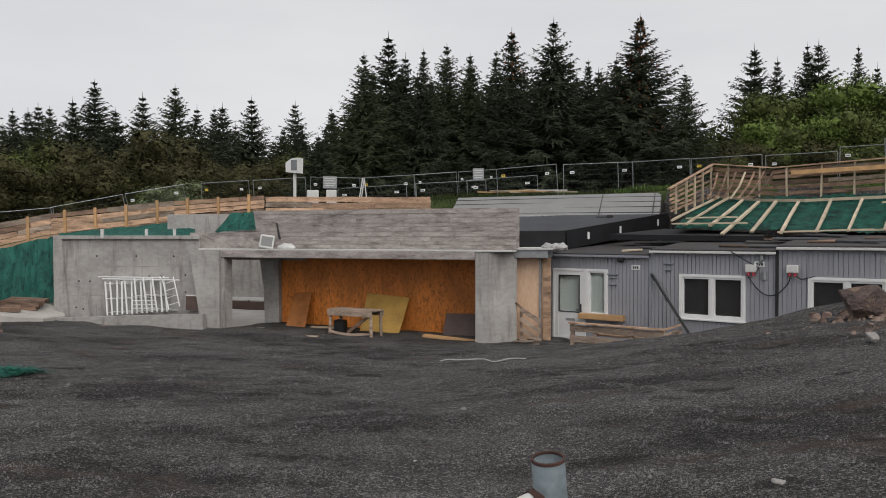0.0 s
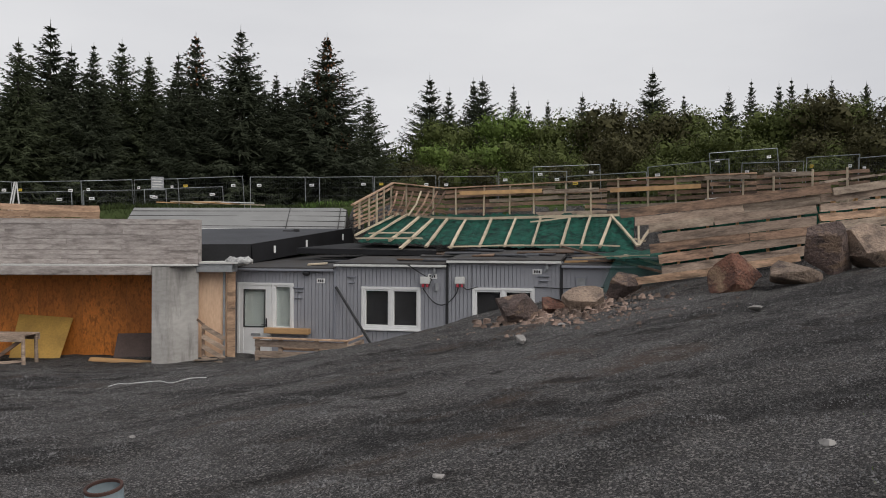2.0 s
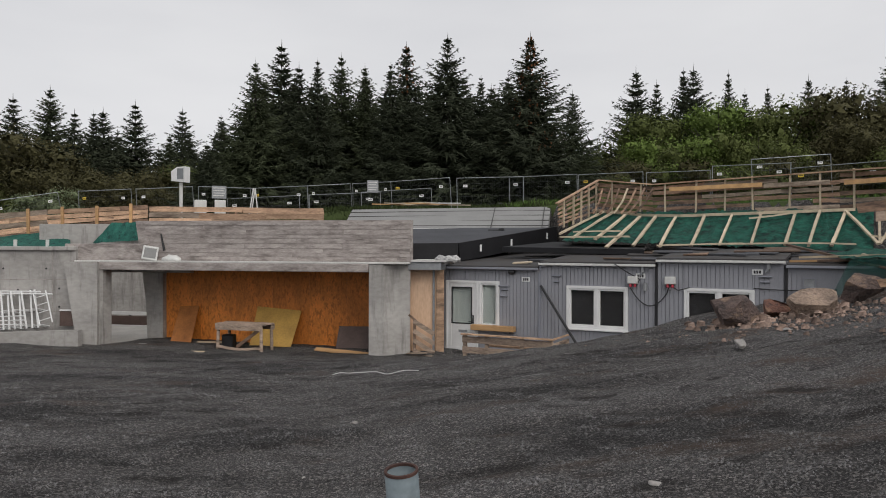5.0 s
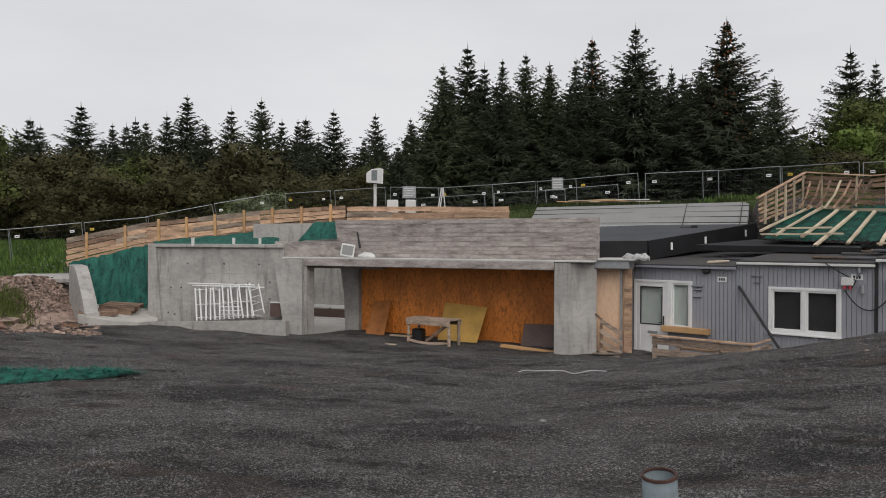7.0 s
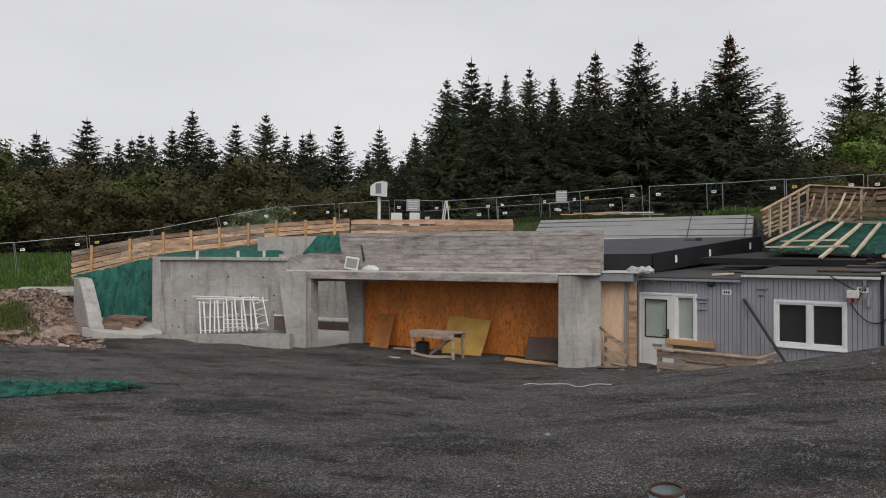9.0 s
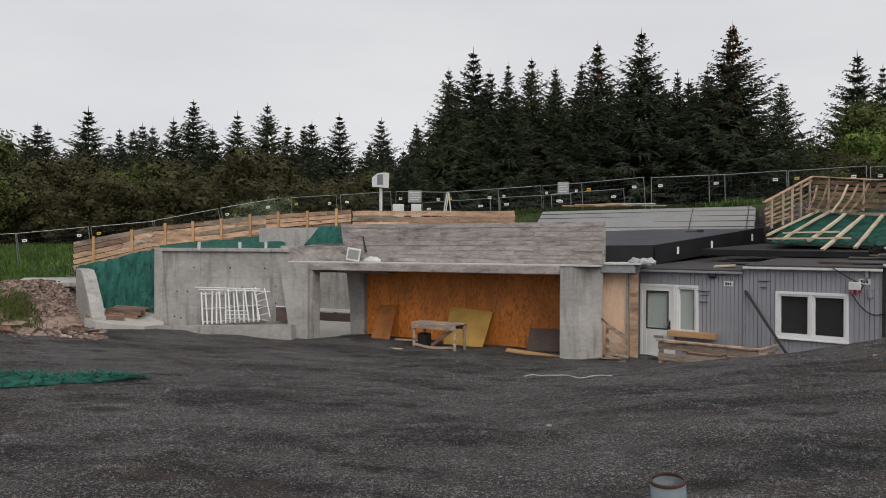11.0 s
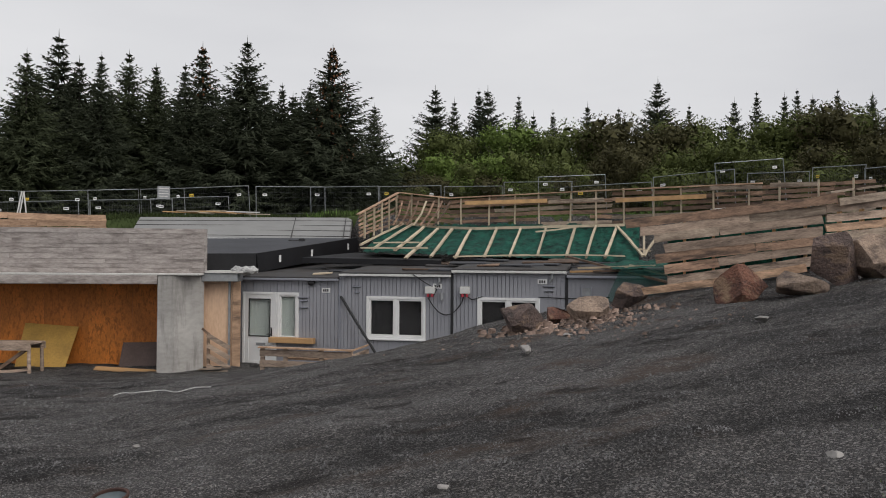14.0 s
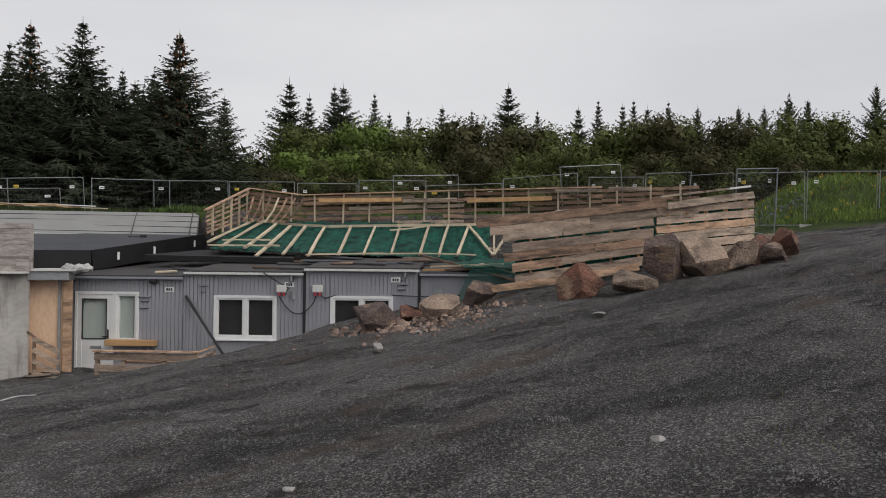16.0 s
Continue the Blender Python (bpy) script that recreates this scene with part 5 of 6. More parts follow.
stones("rubble", "pale broken rubble heaped beside the cabins", 300, near(33.5, 15.7, 3.2, 0.7, 0.15, 1.9, 0.08), M_RUBBLE, 0.075, 2, 0.95)
stones("rubble", "small rubble at the foot of the boulders", 420, near(35, 14.6, 5.0, 0.9, 0.3, 1.6), M_RUBBLE, 0.04, 3, 0.9)


def rubble_bank():
    """The heap of reddish rubble against the kerb wing."""
    c = polar(-35.0, 28.7)
    bm = B()
    n = 26
    def hz(x, y):
        return terrain(x, y) - 0.05 + 1.38 * math.exp(-((x - c.x) ** 2 / (16 if x < c.x else 0.9) + (y - c.y) ** 2 / 7)) + 0.1 * noise.noise(Vector((x, y, 0)) * 1.5)
    grid = [[bm.verts.new((c.x + (i / n - 0.5) * 12, c.y + (j / n - 0.5) * 10, 0)) for i in range(n + 1)] for j in range(n + 1)]
    for row in grid:
        for v in row:
            v.co.z = hz(v.co.x, v.co.y)
    for j in range(n):
        for i in range(n):
            bm.faces.new((grid[j][i], grid[j][i + 1], grid[j + 1][i + 1], grid[j + 1][i]))
    solid("rubble_bank", bm, M_RUBBLE, Matrix(), "reddish rubble heap beside the kerb", "rubble heap", kind="structure", smooth=True)

    def place(q):
        x, y = min(c.x + q.gauss(-0.6, 2.0), c.x + q.uniform(0.2, 1.2)), c.y - 0.8 + q.gauss(0, 1.6)
        return x, y, hz(x, y) + 0.03, q.uniform(0.3, 1.4)
    slab = polar(-34.4, 30.0)
    bm = B()
    box(bm, -1.1, 1.1, -0.7, 0.7, -0.16, 0, bevel=0.015)
    solid("concrete_slab", bm, M_CONC, pose(slab.x, slab.y, EYE - 0.0385 * 30.0, 5, 0, 20), "pale concrete slab lying on the rubble heap", "slab")

    def weedy(q):
        p = polar(q.gauss(-36.6, 0.7), q.gauss(26.7, 0.4))
        return p.x, p.y, hz(p.x, p.y)
    tufts("weeds", "low green weeds growing on the rubble heap", 420, weedy, M_LEAF, 0.26, 17)
    stones("rubble", "reddish grey broken stones on the heap", 3200, place, M_RUBBLE, 0.07, 5, 0.85)
    def front(q):
        p = polar(q.uniform(-43, -31), q.gauss(24.8, 0.9))
        return p.x, p.y, terrain(p.x, p.y) + 0.02, q.uniform(0.3, 1.5)
    stones("rubble", "pale stones strewn along the yard edge", 520, front, M_RUBBLE, 0.09, 6)


rubble_bank()
for i, (az, r, s, material) in enumerate(((1.6, 8.6, 0.11, M_COBBLE), (-2.2, 6.2, 0.07, M_COBBLE), (24.7, 5.24, 0.12, M_COBBLE), (15.3, 8.64, 0.08, M_COBBLE), (52.2, 5.64, 0.11, M_COBBLE), (63.8, 6.8, 0.13, M_COBBLE), (47.1, 12.4, 0.22, M_COBBLE),
                                          (33.4, 13.5, 0.18, M_COBBLE), (30.3, 12.1, 0.3, M_COBBLE), (-35.8, 24.6, 0.6, M_ROCKP), (-37.5, 23.8, 0.7, M_ROCKR), (-33.0, 25.6, 0.5, M_ROCKR), (-36.6, 26.0, 0.75, M_ROCKP), (7.5, 6.6, 0.05, M_COBBLE))):
    boulder("stone", az, r, s, s * 0.45, s * 0.8, material, 70 + i, "pale loose stone lying on the gravel", 30 * i)


# ---- things in and round the portal ----
def workbench():
    m = PF @ pose(4.40, 0.25, FLOOR - 0.02, 0, 0, -9)
    root = thing("workbench", m, "rough weathered timber workbench on the gravel", "workbench")
    L, D, H = 1.58, 0.62, 0.86
    for k in range(4):
        bm = B()
        box(bm, -L / 2, L / 2, -D / 2 + k * D / 4, -D / 2 + (k + 1) * D / 4 - 0.008, H - 0.04, H + 0.004 * (k % 2), bevel=0.004)
        part("top_board", bm, M_WOODL, root)
    for y in (-D / 2 - 0.012, D / 2 + 0.012):
        bm = B()
        box(bm, -L / 2, L / 2, y - 0.012, y + 0.012, H - 0.19, H - 0.01, bevel=0.004)
        part("apron", bm, M_WOODL, root)
    for x in (-L / 2 + 0.07, L / 2 - 0.07):
        for y in (-D / 2 + 0.05, D / 2 - 0.05):
            bm = B()
            rod(bm, (x * 1.03, y * 1.04, -0.12), (x, y, H - 0.04), 0.052, 9, 0.043)
            part("leg", bm, M_WOODL, root, "peeled round timber leg")
    bm = B()
    bow = [(-L / 2 + 0.05 + (L - 0.1) * i / 8, -D / 2, 0.20 - 0.07 * math.sin(math.pi * i / 8)) for i in range(9)]
    for p, q in zip(bow, bow[1:]):
        beam(bm, p, q, 0.03, 0.07)
    part("stretcher", bm, M_WOODL, root)
    bm = B()
    beam(bm, (-0.1, -D / 2 + 0.06, 0.18), (0.62, -D / 2 + 0.06, H - 0.18), 0.04, 0.09)
    part("brace", bm, M_WOODO, root)
    bm = B()
    box(bm, -0.2, 0.16, -0.16, 0.16, 0, 0.5, bevel=0.04)
    for v in bm.verts:
        v.co += Vector((0.03 * noise.noise(v.co * 6), 0.03 * noise.noise(v.co * 5), 0))
    solid("black_sack", bm, M_DARK, PF @ pose(3.85, 0.4, FLOOR - 0.02), "black plastic sack under the workbench", "sack")


workbench()


def sheet(name, corners, thick, material, label, category):
    """A leaning board through four corners in the portal's axes (x, y, z)."""
    a, b, c, d = (Vector(q) for q in corners)
    n = (b - a).cross(d - a).normalized() * thick
    bm = B()
    f = [bm.verts.new(q) for q in (a, b, c, d)]
    g = [bm.verts.new(q + n) for q in (a, b, c, d)]
    bm.faces.new(f)
    bm.faces.new(g[::-1])
    for i in range(4):
        j = (i + 1) % 4
        bm.faces.new((f[j], f[i], g[i], g[j]))
    bmesh.ops.recalc_face_normals(bm, faces=bm.faces[:])
    return solid(name, bm, material, PF, label, category)


sheet("plywood_board", ((1.42, 1.25, FLOOR), (2.12, 1.25, FLOOR), (2.0, 2.0, -0.26), (1.34, 2.0, -0.30)), 0.018, M_PLYR, "red-brown plywood board leaning on the back wall", "board")
sheet("plywood_board", ((4.05, 1.3, FLOOR), (5.36, 1.3, FLOOR - 0.06), (5.46, 2.0, -0.36), (4.0, 2.0, -0.25)), 0.02, M_PLYY, "large yellow plywood sheet leaning on the back wall", "board")
sheet("hardboard_sheet", ((6.84, 1.2, FLOOR + 0.02), (7.95, 1.2, FLOOR - 0.02), (7.95, 1.55, -0.75), (6.84, 1.55, -0.76)), 0.022, M_PLYD, "dark brown hardboard sheet leaning by the pillar", "board")
sheet("plank", ((6.3, 0.85, FLOOR + 0.0), (8.1, 0.45, FLOOR - 0.06), (8.1, 0.65, FLOOR - 0.0), (6.3, 1.05, FLOOR + 0.06)), 0.03, M_WOOD, "orange offcut plank lying on the gravel", "plank")
sheet("plank", ((2.75, -0.55, FLOOR + 0.03), (3.5, -0.5, FLOOR + 0.03), (3.5, -0.36, FLOOR + 0.05), (2.75, -0.41, FLOOR + 0.05)), 0.03, M_BATTEN, "short pale plank lying on the gravel", "plank")
sheet("plank", ((2.2, 1.4, FLOOR + 0.03), (3.2, 1.5, FLOOR + 0.03), (3.2, 1.7, FLOOR + 0.06), (2.2, 1.6, FLOOR + 0.06)), 0.03, M_BATTEN, "pale plank lying under the back wall", "plank")


def passage_rail():
    root = thing("low_barrier", PF @ pose(-2.6, 5.2, FLOOR), "low barrier with brown infill and pale rails", "barrier")
    for z0, z1, material, name in ((0.50, 0.62, M_WHITE, "rail"), (0.13, 0.46, M_PLYD, "infill_panel"), (0.06, 0.12, M_WHITE, "rail")):
        bm = B()
        box(bm, -2.0, 1.25, -0.03, 0.03, z0, z1, bevel=0.006)
        part(name, bm, material, root)
    for x in (-1.9, 0, 1.2):
        bm = B()
        box(bm, x - 0.03, x + 0.03, 0.03, 0.09, 0, 0.6)
        part("post", bm, M_DARK, root)


passage_rail()


def old_screen():
    root = thing("box_monitor", PF @ pose(1.42, 0.10, LINT1 + 0.02, -12, 9, 28), "dirty white box-shaped housing on the ledge", "housing")
    bm = B()
    box(bm, -0.22, 0.22, -0.02, 0.06, 0, 0.42, bevel=0.02)
    part("front", bm, M_DIM, root)
    bm = B()
    box(bm, -0.17, 0.17, -0.028, -0.018, 0.06, 0.36)
    part("screen", bm, M_DECK, root, "smeared grey panel")
    bm = B()
    prism(bm, [(-0.20, 0.03), (0.20, 0.03), (0.20, 0.40), (-0.20, 0.40)], 0.06, 0.2)
    for v in bm.verts:
        if v.co.y > 0.15:
            v.co.x *= 0.6
            v.co.z = 0.2 + (v.co.z - 0.2) * 0.6
    part("back", bm, M_DIM, root)
    bm = B()
    bmesh.ops.create_icosphere(bm, subdivisions=3, radius=0.5)
    for v in bm.verts:
        v.co = Vector((v.co.x * 0.62, v.co.y * 0.34, max(-0.02, v.co.z * 0.3 + 0.05 * noise.noise(v.co * 4))))
    solid("white_bag", bm, M_DIM, PF @ pose(2.1, 0.18, LINT1 + 0.02), "crumpled white bag lying on the ledge", "bag", smooth=True)
    bm = B()
    rod(bm, (0, 0, 0), (-0.14, 0.05, 0.5), 0.035, 8, 0.02)
    solid("dark_bar", bm, M_DARK, PF @ pose(1.75, 0.38, LINT1 + 0.3), "dark bar leaning on the parapet", "bar")


old_screen()


def tarp_sheet(name, a, b, c, d, label, seed, nu=24, nv=14, deep=0.06, material=None):
    """A hanging sheet between four corners, with folds."""
    a, b, c, d = Vector(a), Vector(b), Vector(c), Vector(d)
    nrm = (b - a).cross(d - a).normalized()
    bm = B()
    grid = []
    for j in range(nv + 1):
        row = []
        for i in range(nu + 1):
            u, v = i / nu, j / nv
            p = (a * (1 - u) + b * u) * (1 - v) + (d * (1 - u) + c * u) * v
            fold = noise.noise(Vector((u * 9 + seed, v * 1.6, seed))) + 0.5 * noise.noise(Vector((u * 21, v * 4, seed)))
            row.append(bm.verts.new(p + nrm * deep * fold))
        grid.append(row)
    for j in range(nv):
        for i in range(nu):
            bm.faces.new((grid[j][i], grid[j][i + 1], grid[j + 1][i + 1], grid[j + 1][i]))
    return solid(name, bm, material or M_TARP, Matrix(), label, "tarpaulin", smooth=True)


def s3(az, r, tan):
    return polar(az, r, EYE + tan * r)


tarp_sheet("tarpaulin", s3(-32.6, 29.4, -0.075), s3(-27.9, 28.0, -0.080), s3(-27.9, 28.9, 0.0), s3(-32.9, 30.4, -0.024), "dark green tarpaulin hung below the plank fence", 1.0, 40, 14, deep=0.17)
tarp_sheet("tarpaulin", s3(-27.5, 28.0, -0.012), s3(-18.6, 26.0, 0.0), s3(-18.6, 27.8, 0.02), s3(-27.5, 29.6, 0.004), "dark green tarpaulin over the bank behind the wall", 3.0)
tarp_sheet("tarpaulin", s3(-17.2, 25.2, 0.005), s3(-13.3, 24.4, 0.010), s3(-13.9, 25.0, 0.032), s3(-16.0, 25.4, 0.030), "dark green tarpaulin draped behind the parapet", 5.0)
for az, tan in ((-24.8, -0.004), (-21.9, 0.0), (-20.0, 0.004)):
    bm = B()
    box(bm, -0.045, 0.045, -0.045, 0.045, 0, 0.28, bevel=0.005)
    p = s3(az, 26.4 + 0.06 * (az + 22), tan)
    solid("post_stub", bm, M_DIM, pose(p.x, p.y, 1.55, 0, 0, 8), "short pale post on the wall top", "post", "post stubs")


def rear_bank_wall():
    bm = B()
    box(bm, 0, 5.2, 0, 0.3, 0.8, 2.35, bevel=0.01)
    p = polar(-20.5, 27.4)
    solid("wall_bank", bm, M_CONC, pose(p.x, p.y, 0, 0, 0, -16), "grey concrete wall stub behind the coping", "wall", kind="structure")
    # curved kerb wing and apron
    root = thing("kerb_wing", Matrix(), "curved pale concrete kerb wing", "concrete kerb", kind="structure")
    a, b = s3(-32.9, 28.6, -0.02), s3(-31.9, 26.5, -0.07)
    bm = B()
    d = Vector((b.x - a.x, b.y - a.y, 0)).length
    ang = math.degrees(math.atan2(b.y - a.y, b.x - a.x))
    prism(bm, [(-0.1, -1.6), (-0.1, 0.88), (d * 0.28, 0.84), (d * 0.42, 0.62), (d * 0.8, -0.2), (d * 0.92, -0.62), (d, -0.66), (d, -1.6)], 0, 0.42, pose(a.x, a.y, 0, 0, 0, ang))
    part("wing", bm, M_CONC, root)
    bm = B()
    ring = [polar(az, r, z) for az, r, z in ((-32.4, 26.8, -0.68), (-31.7, 26.3, -0.76), (-30.2, 26.0, -0.88), (-28.5, 26.0, -0.96), (-27.2, 26.9, -1.0), (-27.2, 28.9, -0.63), (-32.4, 29.4, -0.50))]
    low = [bm.verts.new((p.x, p.y, -1.8)) for p in ring]
    high = [bm.verts.new(p) for p in ring]
    for q in range(len(ring)):
        bm.faces.new((low[q - 1], low[q], high[q], high[q - 1]))
    bm.faces.new(high)
    bmesh.ops.triangulate(bm, faces=bm.faces[:])
    bmesh.ops.recalc_face_normals(bm, faces=bm.faces[:])
    part("apron", bm, M_FLOOR, root, "pale concrete apron")


rear_bank_wall()


def pallet(m, label):
    root = thing("pallet", m, label, "pallet", "old pallets")
    for k in range(5):
        bm = B()
        box(bm, -0.6, 0.6, -0.4 + k * 0.17, -0.29 + k * 0.17, 0.12, 0.142)
        part("deck_board", bm, M_WOODO, root)
    for y in (-0.36, 0.0, 0.34):
        bm = B()
        box(bm, -0.6, 0.6, y - 0.05, y + 0.05, 0.0, 0.12)
        part("bearer", bm, M_WOODO, root)
    return root


q0 = polar(-29.9, 27.7)
p0 = pallet(pose(q0.x, q0.y, -0.76, 5, 0, 12), "broken grey pallet lying on the apron")
copy_thing(p0, pose(q0.x + 0.15, q0.y + 0.05, -0.61, 5, 3, 4))
q0 = polar(-31.1, 27.2)
copy_thing(p0, pose(q0.x, q0.y, -0.75, 4, 0, 30))


def gate_stack():
    """White steel gates and ladders leaning on the retaining wall."""
    rng_ = random.Random(4)
    for k in range(13):
        w, h = 0.95, 1.13 + rng_.uniform(-0.06, 0.06)
        m = LF @ pose(2.25 + k * 0.165, -0.5 + 0.01 * k, -0.93 + 0.012 * k, -13 - 0.3 * k, 11 + rng_.uniform(-5, 5), 74 + rng_.uniform(-5, 5))
        root = thing("steel_barrier", m, "white painted steel barrier leaning on the wall", "barrier", "stack of white barriers")
        for x in (0, w):
            bm = B()
            rod(bm, (x, 0, 0), (x, 0, h), 0.029, 7)
            part("upright", bm, M_WHITE, root)
        for z in (0.1, h * 0.5, h - 0.05):
            bm = B()
            rod(bm, (0, 0, z), (w, 0, z), 0.022, 7)
            part("crossbar", bm, M_WHITE, root)
    for x0, x1, z in ((1.75, 4.2, 0.29), (1.9, 4.55, 0.22)):
        bm = B()
        rod(bm, (x0, -0.22, z), (x1, -0.2, z - 0.02), 0.022, 7)
        solid("steel_tube", bm, M_WHITE, LF, "white steel tube across the stacked barriers", "tube", "white tubes")
    root = thing("ladder", LF @ pose(4.35, -0.5, -0.72, -16, -18, 8), "short white ladder leaning on the wall", "ladder")
    for x in (0, 0.36):
        bm = B()
        rod(bm, (x, 0, 0), (x, 0, 1.0), 0.02, 7)
        part("rail", bm, M_WHITE, root)
    for k in range(4):
        bm = B()
        rod(bm, (0, 0, 0.15 + k * 0.24), (0.36, 0, 0.15 + k * 0.24), 0.014, 7)
        part("rung", bm, M_WHITE, root)
    root = thing("barrier_rail", LF @ pose(3.2, -0.62, -0.8), "low white rail lying by the barriers", "rail")
    for z in (0.12, 0.24, 0.36):
        bm = B()
        rod(bm, (0, 0, z), (0.75, 0.02, z + 0.02), 0.016, 7)
        part("bar", bm, M_WHITE, root)
    bm = B()
    box(bm, 4.78, 5.2, -0.22, -0.19, -0.75, -0.3)
    ob = solid("brown_board", bm, M_PLYD, LF, "small brown board with white edge by the buttress", "board")
    bm = B()
    box(bm, 4.78, 5.2, -0.235, -0.18, -0.3, -0.26)
    part("edging", bm, M_WHITE, ob)


gate_stack()


def post_lamp():
    p = polar(-11.35, 24.9)
    zt = EYE + 0.083 * 24.9
    root = thing("post_lamp", pose(p.x, p.y, zt - 1.0, 0, 0, -25), "white boxy floodlight on a white pole", "lamp")
    bm = B()
    rod(bm, (0, 0, -0.8), (0, 0, 1.0), 0.055, 10)
    part("pole", bm, M_DIM, root)
    bm = B()
    prism(bm, [(-0.26, 1.05), (0.22, 1.0), (0.24, 1.5), (-0.05, 1.48), (-0.27, 1.36)], -0.14, 0.14)
    part("housing", bm, M_WHITE, root)
    bm = B()
    box(bm, -0.04, 0.19, -0.155, -0.141, 1.1, 1.44)
    part("lens", bm, M_STEEL, root, "dull reflector glass")


post_lamp()
for az, r, w, h, tan in ((-10.0, 24.8, 0.38, 0.08, 0.058), (-8.6, 24.6, 0.34, 0.09, 0.058)):
    p = s3(az, r, tan)
    bm = B()
    box(bm, -w / 2, w / 2, -0.15, 0.15, -0.4, h, bevel=0.02)
    solid("vent_box", bm, M_DIM, pose(p.x, p.y, p.z, 0, 0, -az), "off-white metal box behind the boarding", "box", "roof boxes")
root = thing("trestle", pose(*s3(-6.2, 25.2, 0.05), 0, 0, 5), "grey metal trestle behind the boarding", "trestle")
for x0, x1 in ((-0.12, 0.05), (0.18, 0.05), (-0.2, 0.0)):
    bm = B()
    rod(bm, (x0, 0, -0.5), (x1, 0, 0.72), 0.02, 6)
    part("leg", bm, M_DIM, root)


# ---- between portal and cabins ----
def infill_wall():
    root = thing("wall_infill", PF, "pale plywood infill wall with timber edge", "plywood wall", kind="structure")
    bm = B()
    box(bm, 8.75, 9.95, 0.95, 0.98, FLOOR - 0.4, 0.98)
    part("plywood_sheet", bm, M_PLYI, root)
    for x0, x1, y in ((9.83, 9.89, 0.9), (9.95, 10.16, 0.86)):
        bm = B()
        box(bm, x0, x1, y, y + 0.09, FLOOR - 0.4, 1.0, bevel=0.005)
        part("stud", bm, M_DULL if x0 < 9.9 else M_WOODF, root)
    bm = B()
    box(bm, 9.2, 10.15, 0.5, 2.2, 0.99, 1.22, bevel=0.01)
    part("edge_beam", bm, M_DULL, root, "grey metal edge beam")
    bm = B()
    box(bm, 9.15, 10.3, 0.45, 2.4, 1.221, 1.27)
    part("capping", bm, M_CONCL, root)
    # plastic sheeting bundled on the corner
    bm = B()
    bmesh.ops.create_icosphere(bm, subdivisions=3, radius=0.5)
    for v in bm.verts:
        v.co = Vector((v.co.x * 0.75, v.co.y * 0.4, v.co.z * 0.2 + 0.11 * noise.noise(v.co * 7)))
    solid("plastic_wrap", bm, M_WRAP, PF @ pose(10.3, 0.7, 1.28), "bundle of crumpled pale plastic on the roof edge", "plastic bundle")
    root = thing("stair_rail", PF @ pose(9.2, 0.55, FLOOR - 0.05), "weathered timber stair rail by the door", "stair rail")
    for k in range(4):
        bm = B()
        beam(bm, (0.16, 0, 1.02 - k * 0.27), (0.75, 0.02, 0.66 - k * 0.27), 0.03, 0.12)
        part("rail_board", bm, M_WOODL, root)
    bm = B()
    beam(bm, (0.02, 0, 1.2), (0.18, 0.02, 1.05), 0.04, 0.06)
    beam(bm, (0.18, 0.03, -0.1), (0.18, 0.03, 1.08), 0.06, 0.07)
    part("newel", bm, M_WOODO, root)
    for x0, x1, z in ((-0.1, 0.75, 0.04), (0.0, 0.6, 0.12)):
        bm = B()
        beam(bm, (x0, -0.15, z), (x1, -0.25, z + 0.05), 0.14, 0.03)
        part("tread", bm, M_WOODG, root)


infill_wall()


def entrance_bench():
    """The timber deck rail in front of the cabin door."""
    root = thing("deck_rail", CF, "weathered timber deck rail in front of the cabin", "deck rail")
    y = -1.2
    for z, material in ((-0.70, M_WOODF), (-0.84, M_WOODL), (-1.12, M_WOODL)):
        bm = B()
        if z > -0.72:
            box(bm, -9.12, -6.5, y - 0.09, y + 0.05, z - 0.02, z + 0.02, bevel=0.004)
        else:
            box(bm, -9.1, -6.56, y - 0.02, y + 0.02, z - 0.085, z + 0.085, bevel=0.004)
        part("rail_board", bm, material, root)
    for x in (-9.05, -8.4, -7.4, -6.6):
        bm = B()
        box(bm, x - 0.05, x + 0.05, y + 0.02, y + 0.1, -1.6, -0.72, bevel=0.004)
        part("post", bm, M_WOODL, root)
    for z in (-0.70, -0.88, -1.08):
        bm = B()
        beam(bm, (-6.53, y, z), (-6.5, -0.1, z + 0.02), 0.04, 0.15 if z < -0.71 else 0.04)
        part("side_board", bm, M_WOODF if z > -0.72 else M_WOODL, root)
    bm = B()
    box(bm, -8.5, -6.9, y + 0.18, y + 0.42, -1.02, -0.97, bevel=0.005)
    part("seat_board", bm, M_WOODF, root)
    bm = B()
    box(bm, -9.36, -8.05, -0.22, -0.02, -0.70, -0.55, bevel=0.006)
    solid("planter_box", bm, M_WOOD, CF, "yellow timber box below the side window", "timber box")
    bm = B()
    box(bm, -10.4, -8.6, -1.0, -0.02, -1.62, -1.44)
    solid("door_step", bm, M_WOODG, CF, "timber step at the cabin door", "step")


entrance_bench()


